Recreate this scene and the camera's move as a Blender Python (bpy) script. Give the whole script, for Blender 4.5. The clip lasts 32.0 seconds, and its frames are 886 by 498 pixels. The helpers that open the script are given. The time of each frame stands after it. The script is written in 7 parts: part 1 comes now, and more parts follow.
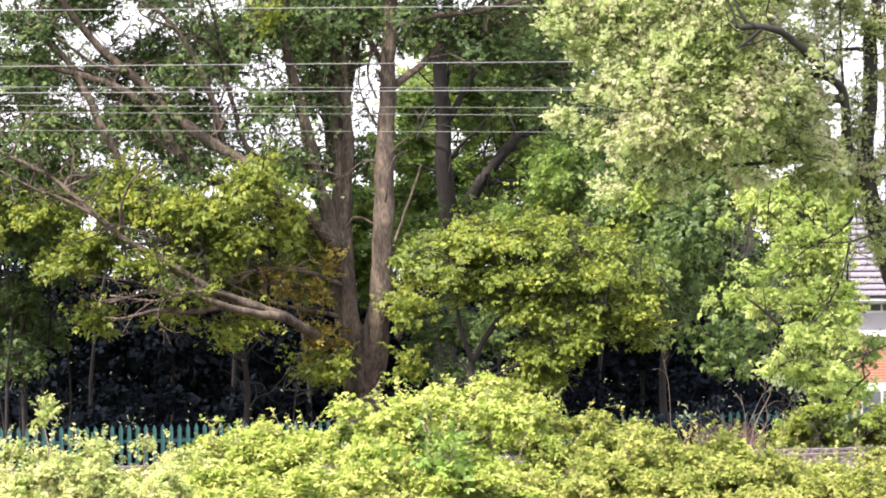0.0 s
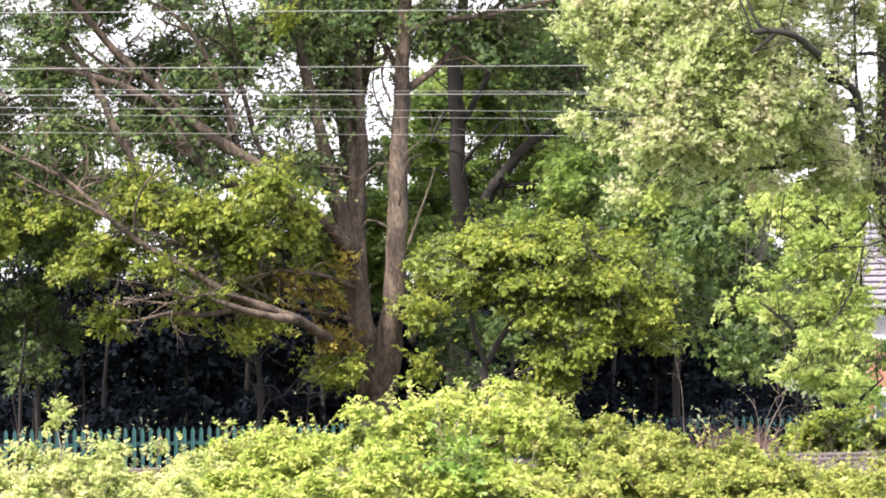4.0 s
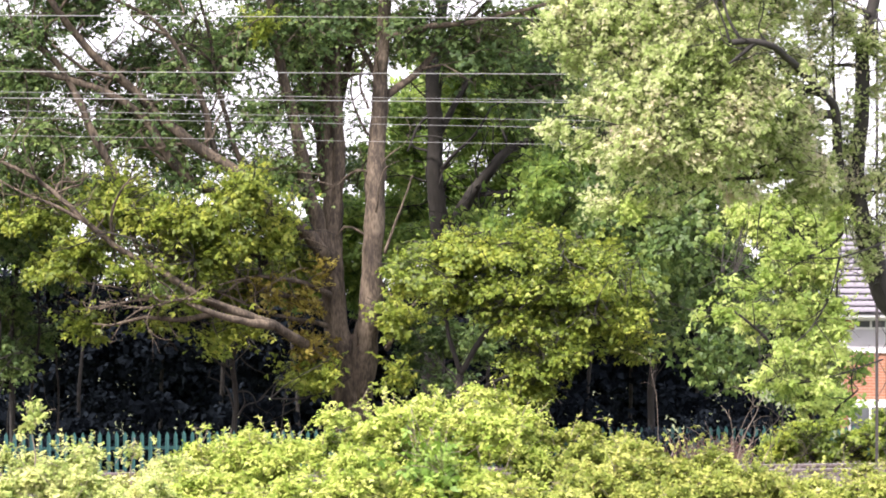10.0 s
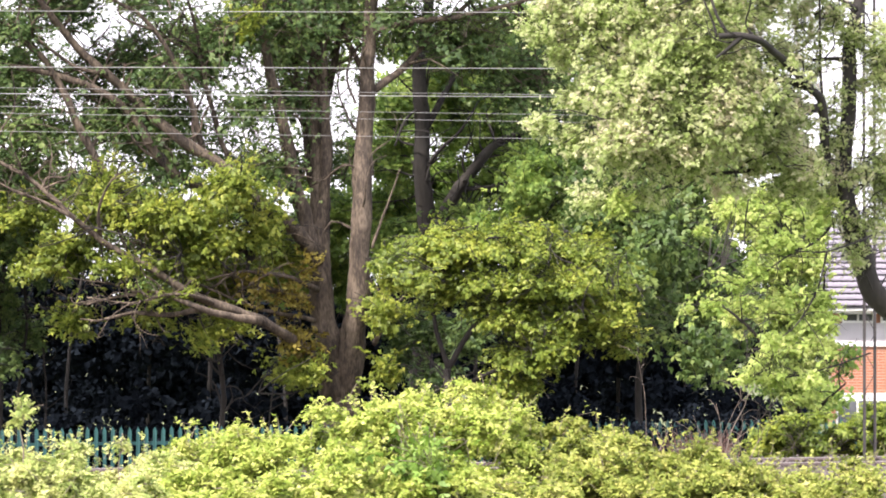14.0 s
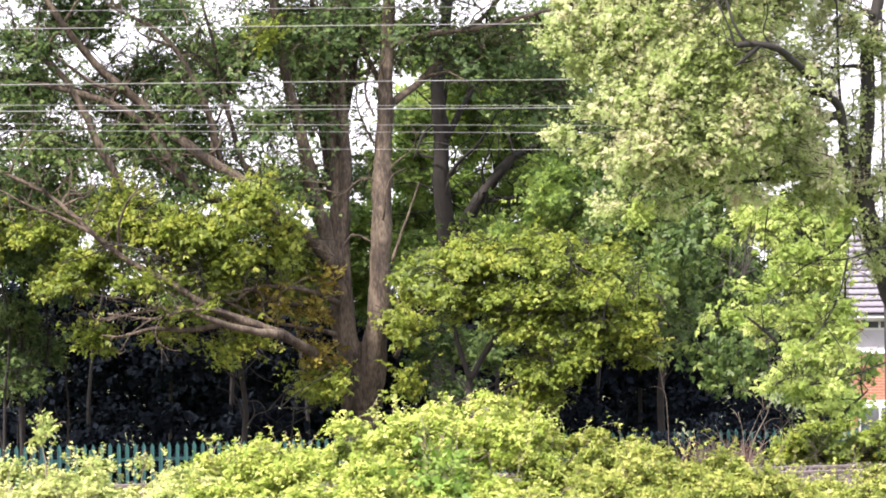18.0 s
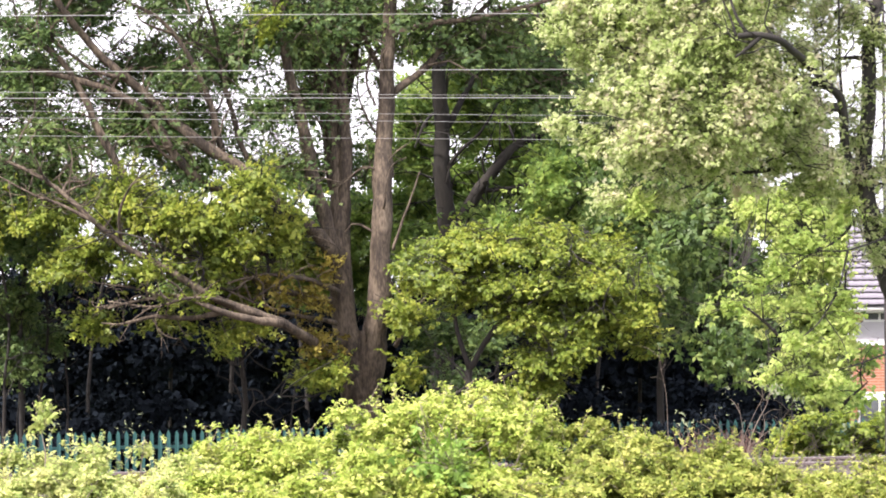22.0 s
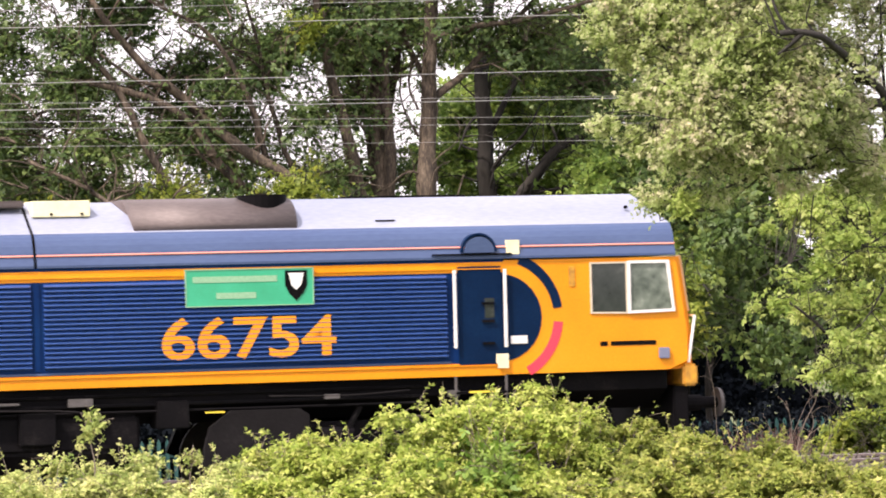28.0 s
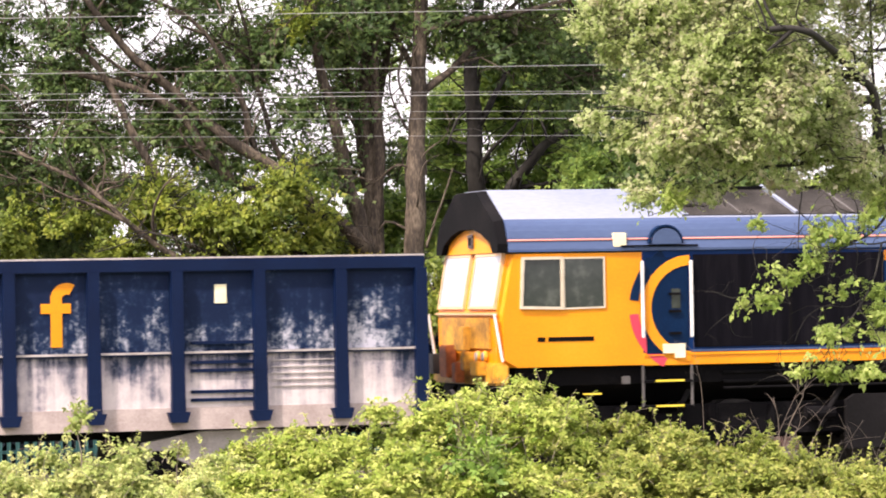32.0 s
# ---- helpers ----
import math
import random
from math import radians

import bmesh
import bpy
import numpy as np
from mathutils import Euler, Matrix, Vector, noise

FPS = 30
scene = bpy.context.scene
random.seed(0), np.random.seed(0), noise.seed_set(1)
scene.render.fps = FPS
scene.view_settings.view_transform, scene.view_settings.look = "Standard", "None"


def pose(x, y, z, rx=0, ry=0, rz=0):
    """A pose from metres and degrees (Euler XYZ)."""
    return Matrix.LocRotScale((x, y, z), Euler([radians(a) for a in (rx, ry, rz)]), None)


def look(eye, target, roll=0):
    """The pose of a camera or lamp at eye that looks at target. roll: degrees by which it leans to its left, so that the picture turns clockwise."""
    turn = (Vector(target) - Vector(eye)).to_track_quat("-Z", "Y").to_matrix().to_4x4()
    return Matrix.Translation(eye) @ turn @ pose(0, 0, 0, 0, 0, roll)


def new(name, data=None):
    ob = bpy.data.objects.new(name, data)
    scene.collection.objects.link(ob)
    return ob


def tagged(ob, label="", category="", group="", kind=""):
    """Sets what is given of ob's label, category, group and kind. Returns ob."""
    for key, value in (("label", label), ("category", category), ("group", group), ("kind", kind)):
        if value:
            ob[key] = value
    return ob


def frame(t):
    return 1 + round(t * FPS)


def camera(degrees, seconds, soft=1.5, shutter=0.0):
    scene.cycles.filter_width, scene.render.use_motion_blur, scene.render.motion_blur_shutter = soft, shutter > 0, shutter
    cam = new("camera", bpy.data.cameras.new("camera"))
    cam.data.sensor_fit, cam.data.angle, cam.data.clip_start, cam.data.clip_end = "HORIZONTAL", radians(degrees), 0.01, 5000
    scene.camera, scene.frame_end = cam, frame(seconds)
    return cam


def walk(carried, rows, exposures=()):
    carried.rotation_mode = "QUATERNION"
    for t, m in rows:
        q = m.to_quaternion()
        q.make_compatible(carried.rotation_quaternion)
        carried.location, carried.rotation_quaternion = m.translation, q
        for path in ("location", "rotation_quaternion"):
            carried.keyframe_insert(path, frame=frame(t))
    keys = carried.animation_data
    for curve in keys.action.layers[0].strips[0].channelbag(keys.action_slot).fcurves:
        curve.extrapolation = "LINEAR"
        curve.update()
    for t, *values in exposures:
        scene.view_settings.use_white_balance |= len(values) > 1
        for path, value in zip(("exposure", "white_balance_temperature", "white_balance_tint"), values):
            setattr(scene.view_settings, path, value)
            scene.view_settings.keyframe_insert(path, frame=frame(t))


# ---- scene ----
EYE = 2.3  # height of the lens over the datum; the tracks lie close to z = 0
cam = camera(13.75, 32.0, soft=1.85, shutter=0.15)
# seconds, shift across, shift up, turn to the right, tilt up, lean to the right (degrees)
PATH = [
    (0, -0.001, 0.001, 0.002, 0.607, 0.629),
    (0.5, 0.003, -0.002, -0.100, 0.656, 0.465),
    (1, 0.004, 0.001, -0.187, 0.695, 0.308),
    (1.5, 0.001, -0.000, -0.239, 0.723, 0.259),
    (2, 0.005, 0.001, -0.267, 0.703, 0.296),
    (2.5, 0.002, 0.005, -0.270, 0.673, 0.343),
    (3, 0.008, 0.003, -0.267, 0.653, 0.441),
    (3.5, 0.005, 0.004, -0.241, 0.663, 0.463),
    (5.5, 0.007, 0.001, -0.042, 0.638, 0.306),
    (6, 0.003, 0.003, 0.022, 0.681, 0.167),
    (6.5, -0.002, -0.004, 0.054, 0.781, -0.086),
    (7, 0.001, 0.002, 0.171, 0.836, -0.356),
    (7.5, 0.004, 0.002, 0.219, 0.872, -0.426),
    (8, 0.005, 0.004, 0.230, 0.856, -0.407),
    (8.5, 0.013, 0.002, 0.202, 0.819, -0.318),
    (9, 0.006, -0.002, 0.210, 0.780, -0.386),
    (9.5, 0.015, 0.012, 0.177, 0.766, -0.204),
    (10, 0.006, -0.004, 0.151, 0.780, -0.118),
    (10.5, 0.008, 0.003, 0.143, 0.791, -0.020),
    (11, 0.001, -0.005, 0.161, 0.841, 0.030),
    (11.5, 0.002, 0.002, 0.199, 0.859, 0.036),
    (12, 0.000, 0.003, 0.231, 0.874, 0.091),
    (12.5, 0.004, -0.001, 0.252, 0.847, 0.143),
    (13, 0.008, 0.006, 0.276, 0.778, 0.148),
    (13.5, 0.004, 0.004, 0.316, 0.723, 0.083),
    (14, -0.001, -0.001, 0.355, 0.693, 0.023),
    (14.5, 0.003, 0.005, 0.382, 0.684, 0.008),
    (16.5, 0.006, 0.001, 0.161, 0.824, 0.564),
    (17, 0.003, -0.007, 0.099, 0.852, 0.656),
    (17.5, 0.005, 0.001, 0.056, 0.857, 0.714),
    (18, 0.002, 0.002, 0.038, 0.882, 0.707),
    (18.5, 0.001, -0.006, 0.031, 0.934, 0.641),
    (19, 0.008, -0.001, 0.026, 0.959, 0.505),
    (19.5, 0.012, 0.006, 0.042, 0.957, 0.469),
    (20, 0.006, 0.002, 0.066, 0.921, 0.302),
    (20.5, 0.010, 0.002, 0.079, 0.855, 0.292),
    (21, 0.007, 0.005, 0.078, 0.792, 0.311),
    (21.5, -0.003, 0.002, 0.074, 0.746, 0.297),
    (22, 0.003, -0.001, 0.030, 0.720, 0.405),
    (22.5, 0.002, -0.002, -0.007, 0.701, 0.489),
    (23, 0.000, 0.001, -0.066, 0.688, 0.650),
    (23.5, 0.002, 0.003, -0.143, 0.684, 0.782),
    (24, -0.002, -0.004, -0.213, 0.698, 0.928),
    (24.5, -0.000, -0.002, -0.296, 0.703, 1.038),
    (25, 0.010, 0.002, -0.379, 0.691, 1.159),
    (25.5, 0.000, -0.002, -0.411, 0.687, 1.174),
    (27.5, 0.009, 0.000, -0.629, 0.753, 1.421),
    (28, 0.007, -0.001, -0.681, 0.783, 1.429),
    (28.5, 0.012, 0.005, -0.719, 0.797, 1.478),
    (29, 0.009, -0.001, -0.713, 0.798, 1.397),
    (29.5, 0.005, -0.000, -0.654, 0.774, 1.236),
    (30, 0.003, -0.000, -0.591, 0.742, 1.178),
    (30.5, 0.004, 0.004, -0.545, 0.701, 1.088),
    (31, 0.001, 0.000, -0.526, 0.685, 1.076),
    (31.5, 0.007, 0.000, -0.525, 0.681, 1.038),
    (32, 0.008, -0.001, -0.502, 0.682, 1.024),
]


def handheld(x, z, turn, tilt, lean):
    return Matrix.Translation((x, 0, EYE + z)) @ pose(0, 0, 0, 0, 0, -turn) @ pose(0, 0, 0, 90 + tilt) @ pose(0, 0, 0, 0, 0, -lean)


walk(cam, [(t, handheld(*row)) for t, *row in PATH], exposures=[(0, 1.25, 6500, 20), (21, 1.23, 6500, 20), (25.5, 1.12, 6500, 20), (27.5, 0.7, 6900, 22), (30, 0.72, 6900, 22), (32, 0.8, 6900, 22)])

# ---- daylight ----
SUN_ELEVATION, SUN_FROM = 53, 226  # degrees; compass bearing the light comes from, with +y as north
world = bpy.data.worlds.new("hazy_sky")
scene.world = world
world.use_nodes = True
wn = world.node_tree.nodes
wl = world.node_tree.links
sky = wn.new("ShaderNodeTexSky")
sky.sky_type = "NISHITA"
sky.sun_disc = False
sky.sun_elevation = radians(SUN_ELEVATION)
sky.sun_rotation = radians(SUN_FROM)
sky.air_density, sky.dust_density, sky.ozone_density = 1.0, 6.0, 1.0
# thin bright cloud over the whole sky
veil = wn.new("ShaderNodeMix")
veil.data_type = "RGBA"
veil.inputs[0].default_value = 0.6
veil.inputs[7].default_value = (13.0, 13.2, 13.8, 1)
wl.new(sky.outputs[0], veil.inputs[6])
wl.new(veil.outputs[2], wn["Background"].inputs[0])
wn["Background"].inputs[1].default_value = 0.115
sun = new("sun", bpy.data.lights.new("sun", "SUN"))
sun.data.energy, sun.data.angle, sun.data.color = 4.7, radians(3), (1.0, 0.95, 0.86)
a, e = radians(SUN_FROM), radians(SUN_ELEVATION)
sun.matrix_world = look((math.sin(a) * math.cos(e) * 60, math.cos(a) * math.cos(e) * 60, math.sin(e) * 60), (0, 0, 0))


# ---- materials ----
def nodes_of(name):
    m = bpy.data.materials.new(name)
    m.use_nodes = True
    return m, m.node_tree.nodes, m.node_tree.links, m.node_tree.nodes["Principled BSDF"]


def ramp(n, stops):
    r = n.new("ShaderNodeValToRGB")
    r.color_ramp.elements[0].position, r.color_ramp.elements[0].color = stops[0][0], (*stops[0][1], 1)
    r.color_ramp.elements[1].position, r.color_ramp.elements[1].color = stops[-1][0], (*stops[-1][1], 1)
    for at, c in stops[1:-1]:
        r.color_ramp.elements.new(at).color = (*c, 1)
    return r


def surface(name, stops, rough=0.6, metal=0.0, scale=4.0, fine=60.0, bump=0.15, stretch=(1, 1, 1), spec=0.5, mixfine=0.35, coat=0.0):
    """Paint, soil, bark or metal: two sizes of mottling along a ramp of colours, and fine relief."""
    m, n, l, b = nodes_of(name)
    co = n.new("ShaderNodeTexCoord")
    mp = n.new("ShaderNodeMapping")
    mp.inputs["Scale"].default_value = stretch
    l.new(co.outputs["Object"], mp.inputs[0])
    big, small = n.new("ShaderNodeTexNoise"), n.new("ShaderNodeTexNoise")
    big.inputs["Scale"].default_value, small.inputs["Scale"].default_value = scale, fine
    big.inputs["Detail"].default_value, small.inputs["Detail"].default_value = 5, 4
    l.new(mp.outputs[0], big.inputs[0]), l.new(mp.outputs[0], small.inputs[0])
    mix = n.new("ShaderNodeMix")
    mix.inputs[0].default_value = mixfine
    l.new(big.outputs[0], mix.inputs[2]), l.new(small.outputs[0], mix.inputs[3])
    r = ramp(n, stops)
    l.new(mix.outputs[0], r.inputs[0])
    l.new(r.outputs[0], b.inputs["Base Color"])
    b.inputs["Roughness"].default_value, b.inputs["Metallic"].default_value = rough, metal
    b.inputs["Specular IOR Level"].default_value = spec
    b.inputs["Coat Weight"].default_value = coat
    if bump:
        bp = n.new("ShaderNodeBump")
        bp.inputs["Strength"].default_value, bp.inputs["Distance"].default_value = bump, 0.02
        l.new(small.outputs[0], bp.inputs["Height"])
        l.new(bp.outputs[0], b.inputs["Normal"])
    return m


def leaf_material(name, stops, patch=0.5, through_light=0.35, rough=0.5, spec=0.35):
    """Leaves: each leaf takes its own tone, and whole sprays lean lighter or darker."""
    m, n, l, b = nodes_of(name)
    geo, co, tex = n.new("ShaderNodeNewGeometry"), n.new("ShaderNodeTexCoord"), n.new("ShaderNodeTexNoise")
    tex.inputs["Scale"].default_value, tex.inputs["Detail"].default_value = patch, 3
    l.new(co.outputs["Object"], tex.inputs[0])
    mix = n.new("ShaderNodeMix")
    mix.inputs[0].default_value = 0.66
    l.new(geo.outputs["Random Per Island"], mix.inputs[2]), l.new(tex.outputs[0], mix.inputs[3])
    r = ramp(n, stops)
    l.new(mix.outputs[0], r.inputs[0])
    l.new(r.outputs[0], b.inputs["Base Color"])
    b.inputs["Roughness"].default_value = rough
    b.inputs["Specular IOR Level"].default_value = spec
    tr, add = n.new("ShaderNodeBsdfTranslucent"), n.new("ShaderNodeMixShader")
    l.new(r.outputs[0], tr.inputs[0])
    add.inputs[0].default_value = through_light
    l.new(b.outputs[0], add.inputs[1]), l.new(tr.outputs[0], add.inputs[2])
    l.new(add.outputs[0], n["Material Output"].inputs[0])
    return m


BARK = surface("grey_bark", [(0.34, (0.013, 0.01, 0.008)), (0.48, (0.06, 0.045, 0.032)), (0.62, (0.148, 0.116, 0.083))], 0.9, 0, 5, 30, 0.9, (1, 1, 0.3), mixfine=0.45)
BARK_DARK = surface("dark_bark", [(0.3, (0.01, 0.009, 0.008)), (0.55, (0.023, 0.02, 0.017)), (0.75, (0.05, 0.045, 0.034))], 0.9, 0, 1.5, 22, 0.6, (1, 1, 0.25))
DRY = surface("dry_brown_stalk", [(0.3, (0.05, 0.028, 0.022)), (0.7, (0.17, 0.1, 0.08))], 0.9, 0, 3, 30, 0.1)
TWIG = surface("bare_twig", [(0.3, (0.1, 0.08, 0.065)), (0.7, (0.24, 0.19, 0.16))], 0.8, 0, 3, 30, 0.2)
SOIL = surface("leaf_litter", [(0.3, (0.02, 0.016, 0.012)), (0.5, (0.06, 0.045, 0.032)), (0.7, (0.1, 0.08, 0.05))], 0.95, 0, 0.8, 30, 0.8)
GRASSY = surface("rough_grass", [(0.3, (0.03, 0.045, 0.012)), (0.5, (0.07, 0.09, 0.03)), (0.75, (0.12, 0.11, 0.06))], 0.95, 0, 0.5, 18, 0.8)
STONE = surface("ballast_stone", [(0.25, (0.022, 0.018, 0.017)), (0.5, (0.068, 0.056, 0.052)), (0.75, (0.15, 0.125, 0.115))], 0.9, 0, 3, 40, 0.6)
RAIL_TOP = surface("worn_rail_head", [(0.3, (0.35, 0.33, 0.33)), (0.7, (0.6, 0.58, 0.57))], 0.35, 0.8, 2, 60, 0.05, (0.2, 1, 1))
RAIL_SIDE = surface("rusty_rail", [(0.3, (0.09, 0.07, 0.07)), (0.7, (0.2, 0.16, 0.155))], 0.8, 0.2, 2, 60, 0.2)
SLEEPER = surface("grey_concrete", [(0.3, (0.2, 0.19, 0.18)), (0.7, (0.36, 0.34, 0.32))], 0.9, 0, 3, 50, 0.3)
FENCE_GREEN = surface("green_powder_coat", [(0.3, (0.008, 0.05, 0.048)), (0.6, (0.018, 0.09, 0.085)), (0.8, (0.05, 0.15, 0.145))], 0.5, 0.1, 2.5, 40, 0.1)
WIRE = surface("weathered_wire", [(0.3, (0.25, 0.25, 0.25)), (0.7, (0.45, 0.45, 0.44))], 0.5, 0.4, 3, 60, 0)
MAST = surface("dark_mast_steel", [(0.3, (0.02, 0.018, 0.018)), (0.7, (0.05, 0.045, 0.043))], 0.8, 0, 3, 50, 0.1)
STEEL = surface("galvanised_steel", [(0.3, (0.06, 0.055, 0.055)), (0.7, (0.14, 0.13, 0.13))], 0.7, 0.2, 3, 50, 0.1)

# maple leaf as a shaded and a sunlit copy, the light held in the colour
LEAF_DARK = leaf_material("maple_leaf_in_shade", [(0.25, (0.044, 0.0896, 0.0322)), (0.5, (0.099, 0.168, 0.0529)), (0.75, (0.231, 0.314, 0.092))], 0.9, 0.5)
LEAF_OLIVE = leaf_material("sunlit_maple_leaf", [(0.25, (0.0672, 0.106, 0.0176)), (0.5, (0.202, 0.269, 0.0385)), (0.78, (0.448, 0.47, 0.0825))], 1.0, 0.5)
LEAF_MID = leaf_material("ash_leaf", [(0.25, (0.0756, 0.146, 0.033)), (0.5, (0.178, 0.286, 0.0605)), (0.75, (0.378, 0.475, 0.11))], 0.9, 0.5)
LEAF_PALE = leaf_material("whitebeam_leaf", [(0.26, (0.217, 0.29, 0.0816)), (0.42, (0.391, 0.49, 0.176)), (0.58, (0.556, 0.599, 0.323)), (0.76, (0.73, 0.63, 0.499))], 2.2, 0.6, 0.6, 0.2)
LEAF_ASH = leaf_material("ash_leaf_fresh", [(0.25, (0.0473, 0.0927, 0.0255)), (0.5, (0.11, 0.185, 0.0467)), (0.75, (0.263, 0.34, 0.085))], 0.9, 0.45)
LEAF_SHRUB = leaf_material("shrub_maple_leaf", [(0.25, (0.0542, 0.0899, 0.0149)), (0.5, (0.178, 0.248, 0.033)), (0.78, (0.413, 0.444, 0.0743))], 1.0, 0.45)
LEAF_VIVID = leaf_material("nettle_leaf", [(0.25, (0.0675, 0.143, 0.016)), (0.5, (0.15, 0.262, 0.036)), (0.78, (0.285, 0.375, 0.08))], 2.0, 0.3)
LEAF_RUST = leaf_material("reddish_young_leaf", [(0.25, (0.12, 0.09, 0.02)), (0.5, (0.28, 0.23, 0.04)), (0.78, (0.45, 0.4, 0.09))], 1.2, 0.5)
LEAF_FRESH = leaf_material("sycamore_leaf", [(0.25, (0.162, 0.255, 0.0532)), (0.5, (0.358, 0.467, 0.116)), (0.75, (0.584, 0.637, 0.23))], 1.2, 0.58)
LEAF_BUSH = leaf_material("bramble_leaf", [(0.24, (0.0801, 0.128, 0.0163)), (0.42, (0.206, 0.284, 0.0396)), (0.58, (0.367, 0.428, 0.0933)), (0.76, (0.549, 0.545, 0.187))], 3.0, 0.3, 0.55, 0.2)
LEAF_ELDER = leaf_material("elder_leaf", [(0.24, (0.11, 0.165, 0.04)), (0.42, (0.26, 0.33, 0.085)), (0.58, (0.42, 0.46, 0.16)), (0.76, (0.57, 0.55, 0.24))], 3.0, 0.3, 0.55, 0.2)
LEAF_DULL = leaf_material("dull_bramble_leaf", [(0.24, (0.0693, 0.0982, 0.0154)), (0.42, (0.162, 0.208, 0.033)), (0.58, (0.289, 0.323, 0.0715)), (0.76, (0.462, 0.439, 0.143))], 3.0, 0.3, 0.55, 0.2)
# near-black blue: the shade under the trees is put into this leaf colour
LEAF_IVY_SHADE = leaf_material("ivy_leaf_with_shade", [(0.3, (0.00504, 0.0072, 0.0104)), (0.7, (0.0118, 0.0162, 0.0216))], 0.6, 0.1, 0.95, 0.03)


# ---- building tools ----
def mesh_from(name, verts, faces, material, smooth=False):
    me = bpy.data.meshes.new(name)
    me.from_pydata(verts, [], faces)
    for m in material if isinstance(material, (list, tuple)) else [material]:
        me.materials.append(m)
    if smooth:
        me.polygons.foreach_set("use_smooth", [True] * len(me.polygons))
    me.update()
    return me


def part(name, bm, material, parent, label="", smooth=False):
    """Links a bmesh, or mesh data, as one mesh object under a thing or a part."""
    if isinstance(bm, bmesh.types.BMesh):
        me = bpy.data.meshes.new(name)
        bm.to_mesh(me)
        bm.free()
        me.materials.append(material)
        if smooth:
            me.polygons.foreach_set("use_smooth", [True] * len(me.polygons))
    else:
        me = bm
    ob = new(name, me)
    ob.parent = parent
    return tagged(ob, label)


def thing(name, label, category, group="", kind="", at=None):
    ob = new(name)
    if at is not None:
        ob.matrix_basis = at
    return tagged(ob, label, category, group, kind)


def box(bm, x0, x1, y0, y1, z0, z1, bevel=0.0, m=None):
    r = bmesh.ops.create_cube(bm, size=1.0)
    bmesh.ops.transform(bm, matrix=Matrix.LocRotScale(((x0 + x1) / 2, (y0 + y1) / 2, (z0 + z1) / 2), None, (abs(x1 - x0), abs(y1 - y0), abs(z1 - z0))), verts=r["verts"])
    if bevel:
        edges = list({e for v in r["verts"] for e in v.link_edges})
        out = bmesh.ops.bevel(bm, geom=edges, offset=bevel, segments=2, affect="EDGES")
        if m is not None:
            bmesh.ops.transform(bm, matrix=m, verts=out["verts"])
    elif m is not None:
        bmesh.ops.transform(bm, matrix=m, verts=r["verts"])
    return bm


def boxed(*args, **kw):
    return box(bmesh.new(), *args, **kw)


def rod(bm, a, b, r0, r1=None, segs=10):
    a, b = Vector(a), Vector(b)
    d = b - a
    m = Matrix.Translation((a + b) / 2) @ d.to_track_quat("Z", "Y").to_matrix().to_4x4()
    bmesh.ops.create_cone(bm, cap_ends=True, segments=segs, radius1=r0, radius2=r0 if r1 is None else r1, depth=d.length, matrix=m)
    return bm


def prism(bm, outline, y0, y1):
    """A closed outline of (x, z) drawn out from y0 to y1."""
    front = [bm.verts.new((x, y0, z)) for x, z in outline]
    back = [bm.verts.new((x, y1, z)) for x, z in outline]
    n = len(outline)
    bm.faces.new(front), bm.faces.new(back[::-1])
    for i in range(n):
        bm.faces.new((front[i], back[i], back[(i + 1) % n], front[(i + 1) % n]))
    bmesh.ops.recalc_face_normals(bm, faces=bm.faces)
    return bm


def smooth_path(points, steps=5):
    p = [Vector(q) for q in points]
    p = [2 * p[0] - p[1]] + p + [2 * p[-1] - p[-2]]
    out = []
    for i in range(1, len(p) - 2):
        for k in range(steps):
            t = k / steps
            a, b, c, d = p[i - 1], p[i], p[i + 1], p[i + 2]
            out.append(0.5 * (2 * b + (c - a) * t + (2 * a - 5 * b + 4 * c - d) * t * t + (3 * b - a - 3 * c + d) * t ** 3))
    return out + [p[-2]]


def tube(verts, faces, path, r0, r1, segs=8, wobble=0.12):
    """Adds a tapered, slightly knotty limb along a path."""
    path = [Vector(q) for q in path]
    base = len(verts)
    n = len(path)
    side = None
    for i, q in enumerate(path):
        d = (path[min(i + 1, n - 1)] - path[max(i - 1, 0)]).normalized()
        side = (d.orthogonal() if side is None else side - d * side.dot(d)).normalized()
        up = d.cross(side)
        r = r0 + (r1 - r0) * i / (n - 1)
        for k in range(segs):
            a = 2 * math.pi * k / segs
            w = r * (1 + wobble * noise.noise(q * 3 + Vector((math.cos(a), math.sin(a), 0))))
            verts.append(q + (side * math.cos(a) + up * math.sin(a)) * w)
    for i in range(n - 1):
        for k in range(segs):
            k2 = (k + 1) % segs
            faces.append((base + i * segs + k, base + i * segs + k2, base + (i + 1) * segs + k2, base + (i + 1) * segs + k))
    faces.append(tuple(base + k for k in range(segs))[::-1])
    faces.append(tuple(base + (n - 1) * segs + k for k in range(segs)))


def limb(name, points, r0, r1, material, parent, segs=9, label=""):
    v, f = [], []
    path = smooth_path(points)
    sway = min(0.05, r0)
    path = path[:1] + [q + sway * noise.noise_vector(q * 1.1) + 0.4 * sway * noise.noise_vector(q * 3.7) for q in path[1:]]
    tube(v, f, path, r0, r1, segs, 0.25)
    return part(name, mesh_from(name, v, f, material, True), material, parent, label)


